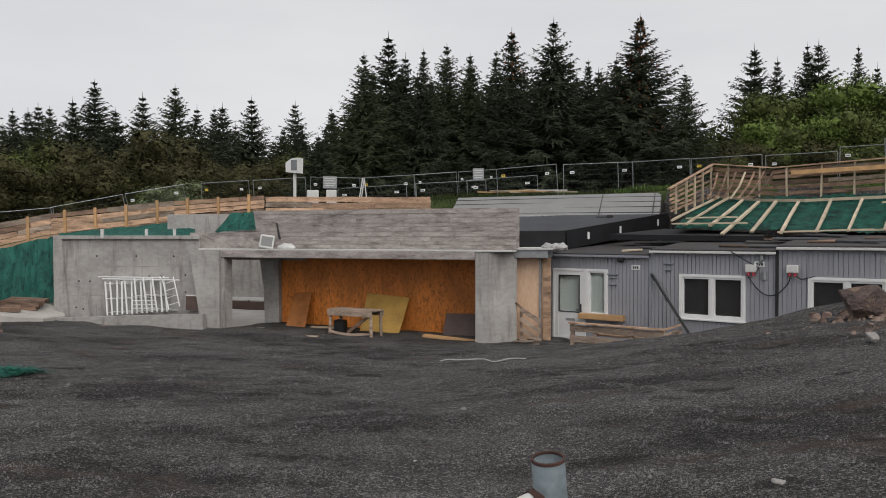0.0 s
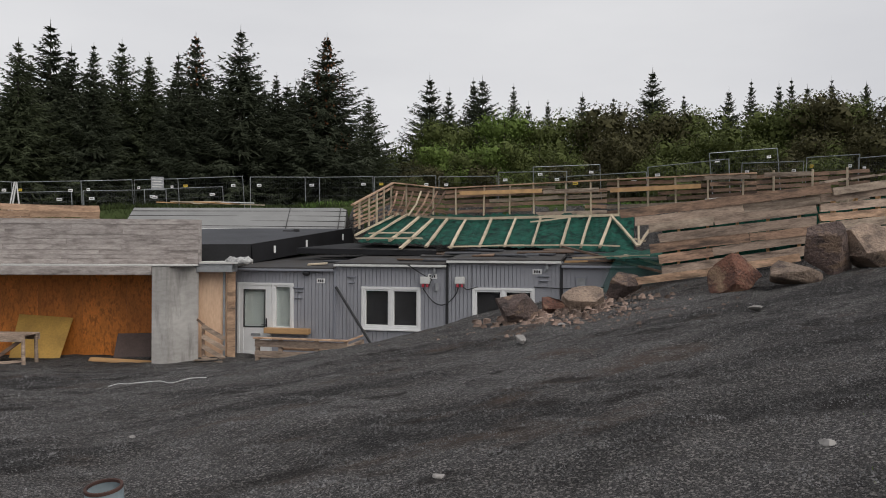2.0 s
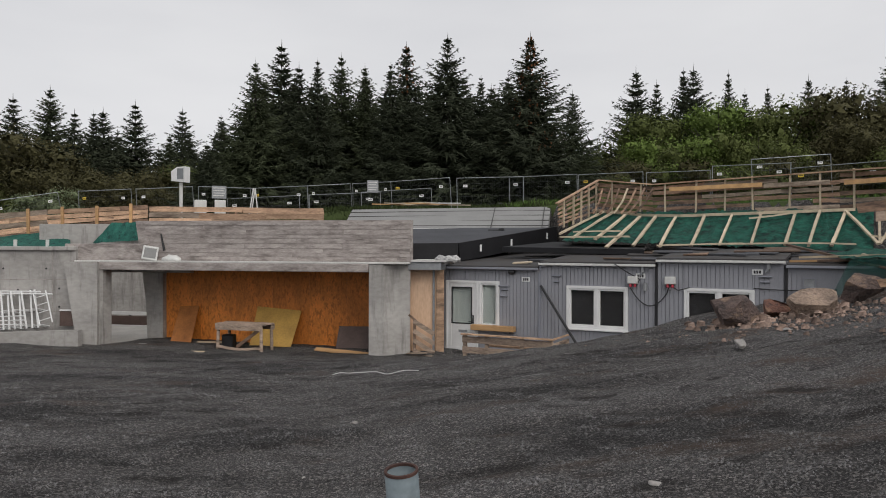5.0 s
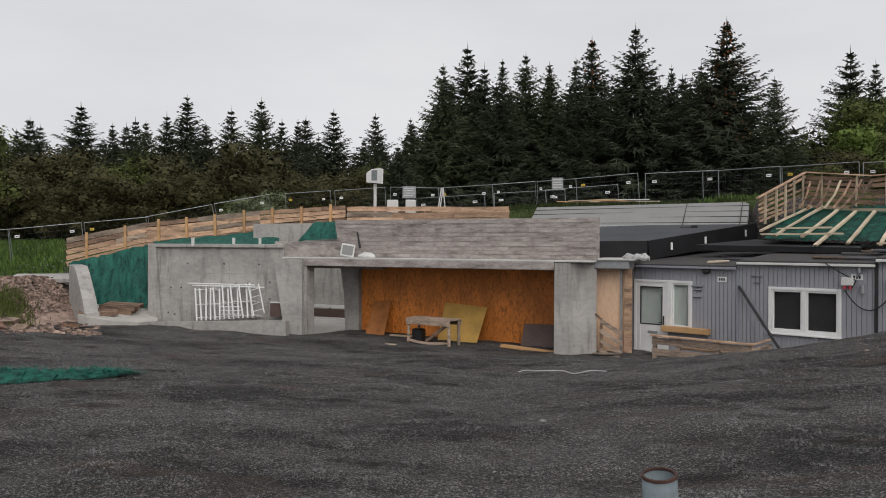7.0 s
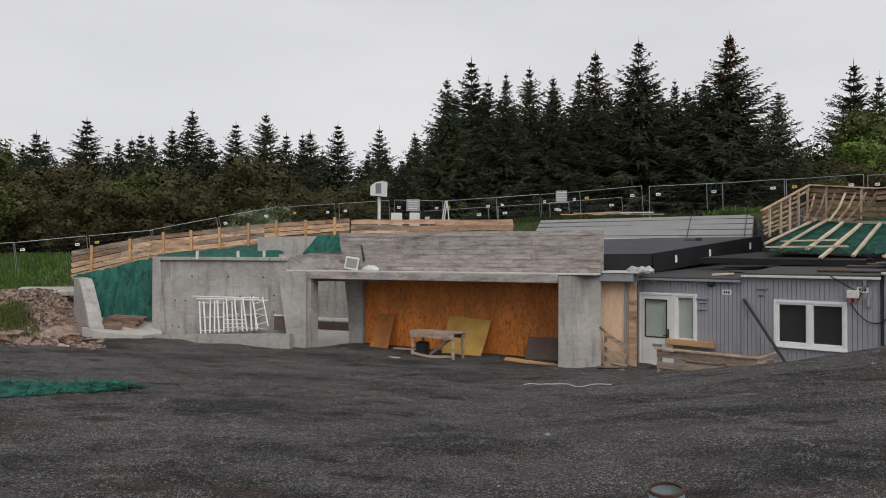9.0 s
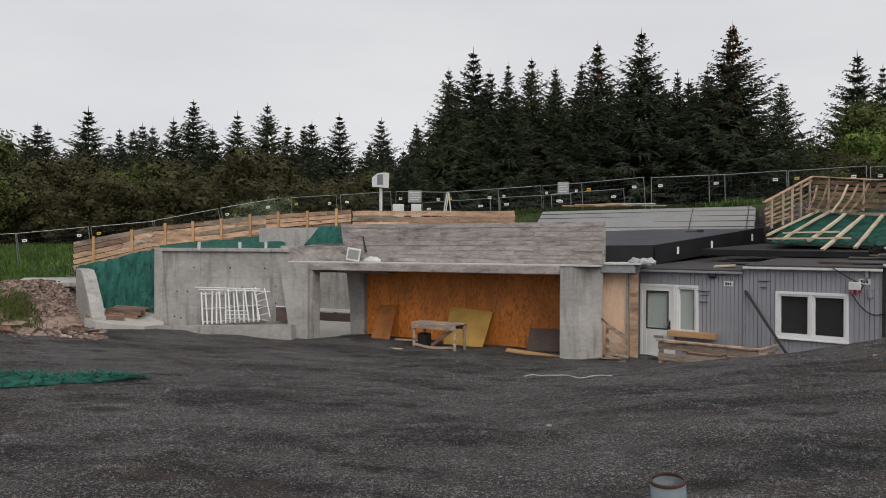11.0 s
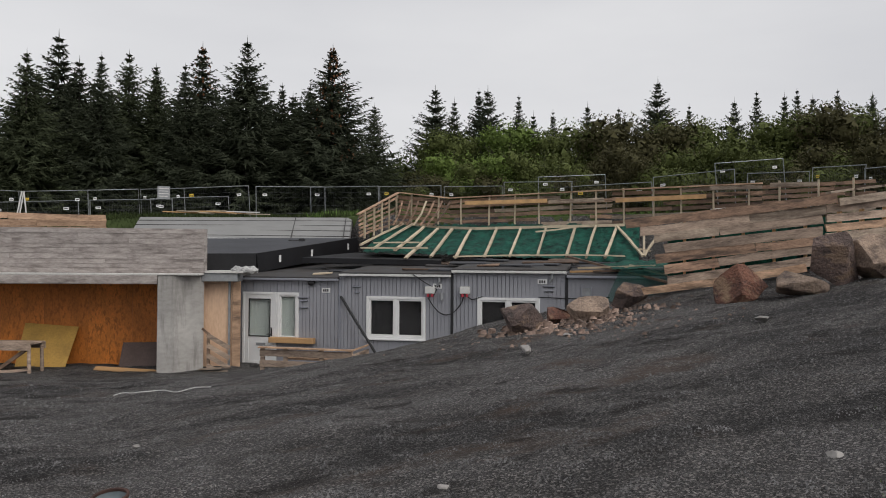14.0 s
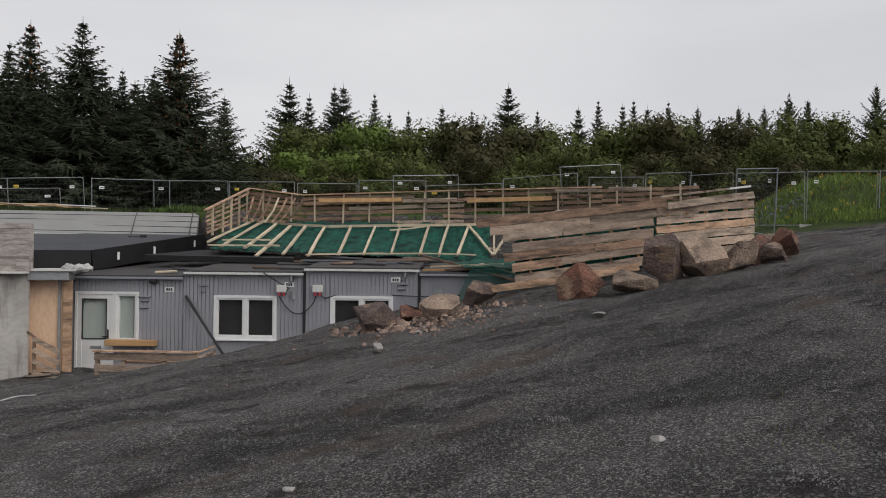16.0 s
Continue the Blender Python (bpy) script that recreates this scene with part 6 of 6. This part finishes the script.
# ---- fittings on the cabins ----
def fittings():
    for x in (-7.355, -4.225, -1.255):
        bm = B()
        box(bm, x - 0.035, x + 0.035, -0.03, 0.06, -1.6, 1.12 if x < -7 else 1.25, bevel=0.006)
        solid("joint_strip", bm, M_DARK if x > -7 else M_CLADG, CF, "dark strip over the joint between cabins", "joint strip", "cabin joint strips")
    bm = B()
    rod(bm, (-7.31, -0.05, 0.60), (-5.93, -0.62, -1.10), 0.034, 8)
    root = solid("drain_pole", bm, M_DARK, CF, "black pole leaning against the cabin", "pole")
    bm = B()
    rod(bm, (-7.345, -0.05, 0.56), (-5.97, -0.615, -1.14), 0.006, 6)
    part("edge_strip", bm, M_DULL, root)
    for x, z, flip in ((-4.80, 0.79, 0), (-3.87, 0.80, 1)):
        root = thing("socket_box", CF @ pose(x, -0.001, z), "grey power socket box with red plugs", "socket box", "socket boxes")
        bm = B()
        box(bm, -0.13, 0.13, -0.14, 0, -0.07, 0.12, bevel=0.015)
        part("case", bm, M_DIM, root)
        for k in (-0.055, 0.06):
            bm = B()
            rod(bm, (k, -0.09, -0.06), (k, -0.11, -0.15), 0.035, 10)
            part("plug", bm, M_RED, root, "red round plug")
    pts = [(-4.86, -0.1, 0.62)] + [(-4.86 + 0.97 * t, -0.06, 0.63 - 0.46 * math.sin(math.pi * t) ** 0.8) for t in [i / 14 for i in range(1, 14)]] + [(-3.9, -0.1, 0.66)]
    bm = B()
    tube(bm, pts, 0.014)
    solid("power_cable", bm, M_DARK, CF, "black cable looping between the socket boxes", "cable")
    bm = B()
    tube(bm, [(-3.8, -0.08, 0.66), (-3.68, -0.06, 0.58), (-3.55, -0.04, 0.62), (-3.4, -0.02, 0.66)], 0.013)
    solid("power_cable", bm, M_DARK, CF, "short black cable beside the socket box", "cable")
    bm = B()
    tube(bm, [(-1.95, -0.03, 0.68), (-1.4, -0.05, 0.66), (-0.9, -0.03, 0.66), (-0.2, -0.03, 0.70)], 0.012)
    solid("power_cable", bm, M_DARK, CF, "black cable clipped along the cabin wall", "cable")
    bm = B()
    tube(bm, [(-5.6, 0.6, 1.3), (-5.25, -0.15, 1.22), (-4.95, -0.12, 1.02), (-4.62, -0.1, 0.84), (-4.70, -0.1, 0.68), (-4.78, -0.1, 0.64)], 0.013)
    solid("power_cable", bm, M_DARK, CF, "black cable hanging from the roof edge", "cable")
    for x, z, w, h in ((-8.42, 0.56, 0.32, 0.035), (-8.40, 0.46, 0.22, 0.03), (-8.42, 0.28, 0.24, 0.03), (-6.87, 0.88, 0.26, 0.04), (-6.87, 0.72, 0.16, 0.03), (-1.70, 0.96, 0.30, 0.03), (-1.7, 0.84, 0.22, 0.03)):
        bm = B()
        box(bm, x - w / 2, x + w / 2, -0.05, 0.0, z - h / 2, z + h / 2, bevel=0.006)
        ob = solid("wall_vent", bm, M_CLADG, CF, "grey hooded vent slot on the cladding", "vent", "cabin vents")
        bm = B()
        box(bm, x - w / 2 + 0.01, x + w / 2 - 0.01, -0.03, -0.001, z - h / 2 - 0.012, z - h / 2 - 0.001)
        part("slot", bm, M_DARK, ob)
    bm = frame_mesh(-0.9, -0.64, 0.72, 0.95, 0.02, -0.03, 0.0)
    ob = solid("wall_vent", bm, M_CLADG, CF, "square framed vent on the end cabin", "vent", "cabin vents")
    bm = B()
    box(bm, -0.88, -0.66, -0.012, -0.002, 0.74, 0.93)
    part("grille", bm, M_DULL, ob)
    for x, z in ((-7.76, 0.76), (-4.62, 0.92), (-1.87, 1.07)):
        bm = B()
        box(bm, x - 0.12, x + 0.12, -0.02, -0.002, z - 0.065, z + 0.065, bevel=0.004)
        ob = solid("number_plate", bm, M_WHITE, CF, "small white plate with dark markings", "plate", "cabin plates")
        for k in range(3):
            bm = B()
            box(bm, x - 0.08 + k * 0.058, x - 0.04 + k * 0.058, -0.0245, -0.0205, z - 0.035, z + 0.035)
            part("marking", bm, M_DARK, ob)
    root = thing("security_camera", CF @ pose(-10.36, -0.10, 0.86), "small white dome camera under the eave", "camera")
    bm = B()
    rod(bm, (0, 0, 0.0), (0, -0.12, -0.02), 0.055, 12)
    part("housing", bm, M_WHITE, root)
    bm = B()
    rod(bm, (0, -0.118, -0.02), (0, -0.14, -0.022), 0.035, 12)
    part("lens", bm, M_DARK, root)
    root = thing("wall_lamp", CF @ pose(-8.17, -0.02, 0.97), "black bulkhead lamp under the eave", "lamp")
    bm = B()
    bmesh.ops.create_icosphere(bm, subdivisions=3, radius=0.11)
    for v in bm.verts:
        v.co = Vector((v.co.x, v.co.y * 0.7 - 0.04, min(0.03, v.co.z * 0.8)))
    part("shade", bm, M_DARK, root, smooth=True)
    bm = B()
    box(bm, -0.09, 0.09, -0.03, 0.02, 0.0, 0.07, bevel=0.01)
    part("bracket", bm, M_DARK, root)
    for x, ze in ((-4.56, 1.12), (-1.62, 1.25)):
        root = thing("downpipe", CF @ pose(x, -0.06, ze), "short grey downpipe stub at the eave", "downpipe", "downpipes")
        bm = B()
        rod(bm, (0, 0, 0.05), (0.0, 0, -0.1), 0.04, 8)
        rod(bm, (0, 0, -0.1), (-0.06, 0.02, -0.18), 0.035, 8)
        part("pipe", bm, M_DULL, root)
    bm = B()
    tube(bm, [(-4.5, -0.04, 0.75), (-4.5, -0.04, 0.55)], 0.05, 8)
    solid("wall_socket", bm, M_DULL, CF, "grey round socket on the cabin wall", "socket")


fittings()


# ---- roofs: loose things and details ----
def roof_things():
    for k, (az, r, zc) in enumerate(((10.55, 23.2, 1.60), (12.7, 24.4, 1.80), (15.9, 26.4, 2.10))):
        t = (0.19, 0.49, 0.88)[k]
        p = B_.lerp(C_, t)
        d = (C_ - B_).normalized()
        n = Vector((d.y, -d.x, 0)).normalized()
        q = p + n * 0.066 - Vector((0, 0, 0.24))
        bm = B()
        box(bm, -0.045, 0.045, -0.006, 0.006, -0.11, 0.11)
        solid("white_strip", bm, M_WHITE, pose(q.x, q.y, q.z, 0, 0, math.degrees(math.atan2(d.y, d.x))), "small white tag on the black upstand", "tag", "white tags")
    p = s3(12.3, 25.9, 0.0)
    zz = 1.74 + (25.5 - 22.6) / 4.5 * 0.62
    root = thing("roof_vent", pose(p.x, p.y, zz, 0, 0, -20), "low black roof vent on the membrane", "roof vent")
    bm = B()
    rod(bm, (-0.25, 0, 0.08), (0.12, 0, 0.08), 0.06, 10)
    part("duct", bm, M_DARK, root)
    bm = B()
    box(bm, 0.11, 0.3, -0.09, 0.09, 0, 0.18, bevel=0.02)
    part("cap", bm, M_DARK, root)
    # joints of the insulation boards
    up = (G_ - F_ + H_ - E_) / 2
    nrm = (F_ - E_).cross(up).normalized()
    for f in (0.16, 0.38, 0.60, 0.82):
        a, b = E_.lerp(H_, f), F_.lerp(G_, f)
        bm = B()
        beam(bm, a + nrm * 0.012, b + nrm * 0.012, 0.028, 0.03, up=nrm)
        solid("board_joint", bm, M_FELT, Matrix(), "dark lapped joint between roof boards", "roof joint", "roof joints")
    for f in (0.72, 0.97):
        a, b = E_.lerp(F_, f), H_.lerp(G_, f)
        bm = B()
        beam(bm, a + nrm * 0.03, b + nrm * 0.012, 0.03, 0.03, up=nrm)
        solid("roof_strap", bm, M_FELT, Matrix(), "dark strap running up the roof boards", "roof strap", "roof straps")
    a, b = E_ + Vector((0, -0.1, 0.03)), F_ + Vector((0, -0.1, 0.03))
    bm = B()
    beam(bm, a, b, 0.08, 0.07)
    solid("roof_flashing", bm, M_WHITE, Matrix(), "white metal flashing along the roof foot", "flashing", kind="structure")
    # planks on the roof top
    rr = random.Random(12)
    for k in range(7):
        az = 4.2 + k * 0.75 + rr.uniform(-0.3, 0.3)
        p = s3(az, 31.6 + rr.uniform(-0.2, 0.3), 0.0592 + 0.0012 * (k % 3))
        w = Vector((rr.uniform(1.1, 1.9), rr.uniform(-0.5, 0.5), rr.uniform(-0.05, 0.05)))
        bm = B()
        beam(bm, p - w / 2, p + w / 2, 0.11, 0.04)
        solid("plank", bm, rr.choice((M_BATTEN, M_WOOD, M_DIM)), Matrix(), "loose plank lying on the roof ridge", "plank", "loose planks")
    # felt scraps and battens on the cabin roofs
    for k in range(26):
        x = rr.uniform(-8.4, 0.2)
        y = rr.uniform(0.5, 4.3)
        ze = [c[2] for c in CAB if c[0] <= x <= c[1] + 0.04] or [1.2]
        z = ze[0] + 0.08 + y * 0.067
        m = CF @ pose(x, y, z + 0.02, 3.8, 0, rr.uniform(-25, 25))
        bm = B()
        ln, wd = rr.uniform(0.5, 1.7), rr.uniform(0.06, 0.45)
        box(bm, -ln / 2, ln / 2, -wd / 2, wd / 2, -0.015, 0.025, bevel=0.006)
        for v in bm.verts:
            v.co.z += 0.05 * noise.noise(Vector((v.co.x * 2 + k, v.co.y * 3, k)))
        wood = wd < 0.15
        solid("batten_scrap" if wood else "felt_scrap", bm, rr.choice((M_BATTEN, M_WOODO)) if wood else rr.choice((M_FELT, M_MEMB, M_WOODO)), m, "loose batten lying on the cabin roof" if wood else "torn felt scrap lying on the cabin roof", "scrap", "roof scraps")


roof_things()


def slope_battens():
    """Rafters and battens laid over the green sheet."""
    rr = random.Random(21)
    up = Vector((0, 0, 0.07))
    rafters = ((-0.025, 0.118, 0.058, 0.935), (0.039, -0.021, 0.101, 0.913), (0.124, -0.011, 0.161, 0.804), (0.186, -0.228, 0.225, 0.73), (0.272, -0.155, 0.285, 0.74), (0.361, -0.142, 0.362, 0.72), (0.461, -0.111, 0.464, 0.76), (0.549, -0.042, 0.559, 0.78),
               (0.647, -0.014, 0.656, 0.80), (0.749, -0.001, 0.766, 0.82), (0.818, 0.003, 0.842, 0.87), (0.883, 0.006, 0.920, 0.87))
    for u0, v0, u1, v1 in rafters:
        bm = B()
        rough_board(bm, slope_at(u0, v0) + up * 1.2, slope_at(u1, v1) + up * 1.4, 0.075 + rr.uniform(-0.01, 0.02), 0.06, rr, 0.03)
        solid("rafter", bm, M_BATTEN, Matrix(), "pale timber rafter laid on the green tarpaulin", "rafter", "rafters on the slope")
    for u0, v0, u1, v1, w in ((0.920, 0.811, 1.013, 0.039, 0.08), (1.017, 0.04, 1.016, 0.673, 0.06), (1.017, 0.04, 1.053, 0.447, 0.06), (0.99, 0.2, 1.04, 0.16, 0.06), (0.025, 0.133, 0.198, 0.199, 0.07), (-0.004, -0.035, 0.244, 0.041, 0.07), (0.621, 0.622, 0.769, 0.781, 0.07), (0.353, -0.174, 0.62, -0.05, 0.07), (0.60, -0.06, 0.952, 0.023, 0.07)):
        bm = B()
        rough_board(bm, slope_at(u0, v0) + up * 2.0, slope_at(u1, v1) + up * 2.0, w, 0.05, rr, 0.02)
        solid("batten", bm, M_BATTEN, Matrix(), "pale batten nailed across the rafters", "batten", "battens on the slope")
    feet = ((0.003, 1.033), (0.082, 0.936), (0.227, 0.80), (0.379, 0.76), (0.643, 0.83), (0.947, 0.90))
    for p, q in zip(feet, feet[1:]):
        bm = B()
        beam(bm, slope_at(*p) + up * 1.3, slope_at(*q) + up * 1.3, 0.06, 0.09)
        solid("sole_plate", bm, M_BATTEN, Matrix(), "long pale timber plate at the wall foot", "timber plate", "sole plates")
    # the loose end of the sheet and timbers over the last cabin
    tarp_sheet("netting", CF @ Vector((-0.45, -0.22, 0.25)), CF @ Vector((1.5, -0.38, 0.1)), CF @ Vector((1.5, -0.2, 1.48)), CF @ Vector((0.05, -0.19, 1.40)), "see-through green netting hanging over the cabin corner", 8.0, material=M_MESHNET)
    tarp_sheet("netting", CF @ Vector((-0.1, -0.2, 1.40)), CF @ Vector((1.6, -0.2, 1.50)), CF @ Vector((1.6, 1.8, 1.72)), CF @ Vector((-0.4, 1.4, 1.56)), "green debris netting draped over the cabin roof", 9.0, material=M_GREEN)
    for a, b, material in (((-1.3, 1.0, 1.72), (1.2, -0.5, 1.1), M_WOODO), ((-1.0, 0.5, 1.42), (0.9, 0.1, 1.5), M_BATTEN), ((-0.6, 0.2, 1.34), (0.6, -0.1, 1.42), M_WOODO), ((0.3, 0.4, 1.5), (1.5, -0.3, 1.2), M_BATTEN), ((-1.2, 0.3, 1.33), (0.1, 0.25, 1.37), M_WOOD)):
        bm = B()
        beam(bm, CF @ Vector(a), CF @ Vector(b), 0.12, 0.05)
        solid("plank", bm, material, Matrix(), "loose plank at the end of the cabin roofs", "plank", "loose planks")


slope_battens()


def wall_extras():
    # yellow walings on the rear wall
    for a0, r0, t0, a1, r1, t1, w, material in ((25.26, 26.9, 0.0778, 31.6, 26.1, 0.0810, 0.14, M_WOOD), (31.72, 26.1, 0.0795, 35.89, 25.6, 0.0819, 0.13, M_WOODG), (36.75, 25.5, 0.0804, 43.22, 24.9, 0.0840, 0.14, M_WOOD), (43.5, 24.8, 0.094, 46.5, 24.6, 0.094, 0.12, M_WOODG), (47.5, 24.3, 0.096, 50.5, 24.1, 0.0955, 0.12, M_WOODG)):
        bm = B()
        beam(bm, s3(a0, r0, t0), s3(a1, r1, t1), 0.05, w)
        solid("waling", bm, material, Matrix(), "long waling board nailed along the plank wall", "waling", "walings")
    for seg in ((17.0, 23.5, 0.061, 20.1, 28.1, 0.0915), (20.1, 28.1, 0.0915, 24.1, 27.3, 0.0845), (24.1, 27.3, 0.0845, 36.5, 25.7, 0.0945), (36.5, 25.7, 0.0945, 47, 24.7, 0.0985)):
        bm = B()
        beam(bm, s3(*seg[:3]), s3(*seg[3:]), 0.11, 0.04)
        solid("cap_board", bm, M_WOODF, Matrix(), "pale capping board along the plank wall", "capping", "capping boards")
    # bowed stays behind the corner
    rr = random.Random(2)
    for k in range(7):
        az = 20.4 + k * 0.62
        b = s3(az, 27.6 - 0.1 * k, 0.0800)
        a = s3(az - 0.7 - 0.1 * k, 26.9 - 0.1 * k, 0.0470)
        mid = (a + b) / 2 + Vector((0.03, -0.08, -0.02))
        bm = B()
        beam(bm, a, mid, 0.05, 0.05)
        beam(bm, mid, b, 0.05, 0.05)
        solid("stay", bm, rr.choice((M_WOODP, M_BATTEN, M_WOODO)), Matrix(), "slanting timber stay against the plank wall", "stay", "timber stays")
    bm = B()
    beam(bm, s3(38.6, 16.9, -0.0395), s3(43.8, 16.3, -0.026), 0.06, 0.16)
    beam(bm, s3(43.8, 16.3, -0.026), s3(49.9, 16.3, -0.006), 0.06, 0.16)
    solid("kerb_plank", bm, M_WOODF, Matrix(), "pale new plank along the foot of the wall", "plank")
    for k in range(4):
        bm = B()
        beam(bm, s3(51.2 + k * 1.6, 18.5 + 0.5 * k, 0.084 + 0.003 * k), s3(52.6 + k * 1.6, 18.9 + 0.5 * k, 0.087 + 0.0028 * k), 0.16, 0.05)
        solid("plank", bm, M_DIM if k == 3 else M_WOODG, Matrix(), "grey plank lying on top of the wall", "plank", "wall top planks")
    # strips of green sheet that show between the boards
    tarp_sheet("tarpaulin", s3(40.6, 17.9, -0.035), s3(57, 20.3, 0.012), s3(57, 20.3, 0.07), s3(40.6, 17.9, 0.028), "green tarpaulin behind the ramp planks", 12.0, deep=0.03, material=M_GREEN)


wall_extras()


# ---- loose things in the yard ----
def yard_things():
    # crumpled green netting
    bm = B()
    n, k = 60, 16
    grid = []
    a, b = polar(-42, 12.2), polar(-29.4, 12.7)
    for j in range(k + 1):
        row = []
        for i in range(n + 1):
            u, v = i / n, j / k - 0.5
            p = a.lerp(b, u) + Vector((0.15, 1, 0)) * v * (3.3 * (1 - u) + 1.0) * (0.75 + 0.35 * noise.noise(Vector((u * 5, 0, v))))
            p.z = terrain(p.x, p.y) + noise_height(p.x, p.y) + 0.015 + 0.2 * (1 - abs(2 * v)) * (0.5 + 1.1 * abs(noise.noise(Vector((u * 16, v * 7, 2))))) * (1 - u * 0.5)
            row.append(bm.verts.new(p))
        grid.append(row)
    for j in range(k):
        for i in range(n):
            bm.faces.new((grid[j][i], grid[j][i + 1], grid[j + 1][i + 1], grid[j + 1][i]))
    spots = [q.co.copy() for q in bm.verts]
    net = solid("netting", bm, M_NET, Matrix(), "crumpled green debris netting on the gravel", "netting")
    r0 = random.Random(31)
    verts, faces = [], []
    for i in range(5600):
        p = r0.choice(spots) + Vector((r0.uniform(-0.1, 0.1), r0.uniform(-0.12, 0.12), -0.01))
        d = Vector((r0.uniform(-1, 1), r0.uniform(-1, 1), r0.uniform(-0.15, 0.3))).normalized()
        blade(verts, faces, p, d, d.cross(Vector((0.3, 0.2, 1))).normalized(), r0.uniform(0.06, 0.16), 0.008)
    ob = new("frayed_fringe", mesh_from("frayed_fringe", verts, faces, M_NET))
    ob.parent = net
    tagged(ob, "frayed green strands", kind="stuff")
    # a length of pale cord
    pts = []
    for i in range(26):
        u = i / 25
        p = polar(-0.2 + 6.6 * u, 15.0 - 1.3 * u)
        p += Vector((0, 0.16 * math.sin(u * 17) + 0.12 * math.sin(u * 7), 0))
        p.z = terrain(p.x, p.y) + noise_height(p.x, p.y) + 0.02
        pts.append(p)
    bm = B()
    tube(bm, pts, 0.008, 5)
    solid("cord", bm, M_DIM, Matrix(), "pale cord lying loosely on the gravel", "cord")
    # the open steel pipe beside the camera
    g = terrain(0.1, 0.75)
    tip = Vector((0.0907, 0.634, EYE - 0.192))
    top = (tip.z - g) / (pose(0, 0, 0, 6, -5, 0) @ Vector((0, 0, 1))).z
    p = tip - pose(0, 0, 0, 6, -5, 0) @ Vector((0, 0, top))
    root = thing("pipe_post", pose(p.x, p.y, g, 6, -5, 0), "blue-grey steel pipe post with a rusty rim", "pipe post")
    bm = B()
    R1, R2 = 0.0146, 0.0130
    rings = []
    for z, r in ((-0.1, R1), (top, R1), (top, R2), (top - 0.25, R2)):
        rings.append([bm.verts.new((r * math.cos(q * 0.2618), r * math.sin(q * 0.2618), z)) for q in range(24)])
    for r0, r1 in zip(rings, rings[1:]):
        for q in range(24):
            bm.faces.new((r0[q], r0[(q + 1) % 24], r1[(q + 1) % 24], r1[q]))
    part("pipe", bm, M_PIPE, root, smooth=True)
    bm = B()
    rings = []
    for r, z in ((R1 + 0.0003, top - 0.0016), (R1 + 0.0002, top + 0.0008), (R2 - 0.0003, top + 0.0008), (R2 - 0.0003, top - 0.0015)):
        rings.append([bm.verts.new((r * math.cos(q * 0.2618), r * math.sin(q * 0.2618), z)) for q in range(24)])
    for r0, r1 in zip(rings, rings[1:]):
        for q in range(24):
            bm.faces.new((r0[q], r0[(q + 1) % 24], r1[(q + 1) % 24], r1[q]))
    part("rim", bm, M_RUST, root, "rusty cut rim")
    bm = B()
    rod(bm, (0.0, 0, top - 0.036), (-0.07, -0.028, top - 0.048), 0.0118, 20)
    arm = part("branch_pipe", bm, M_DIM, root, "white branch pipe")
    bm = B()
    rod(bm, (-0.009, -0.0036, top - 0.0378), (-0.0165, -0.0066, top - 0.0391), 0.0138, 20)
    part("collar", bm, M_RUST, root, "rusty weld collar")


yard_things()
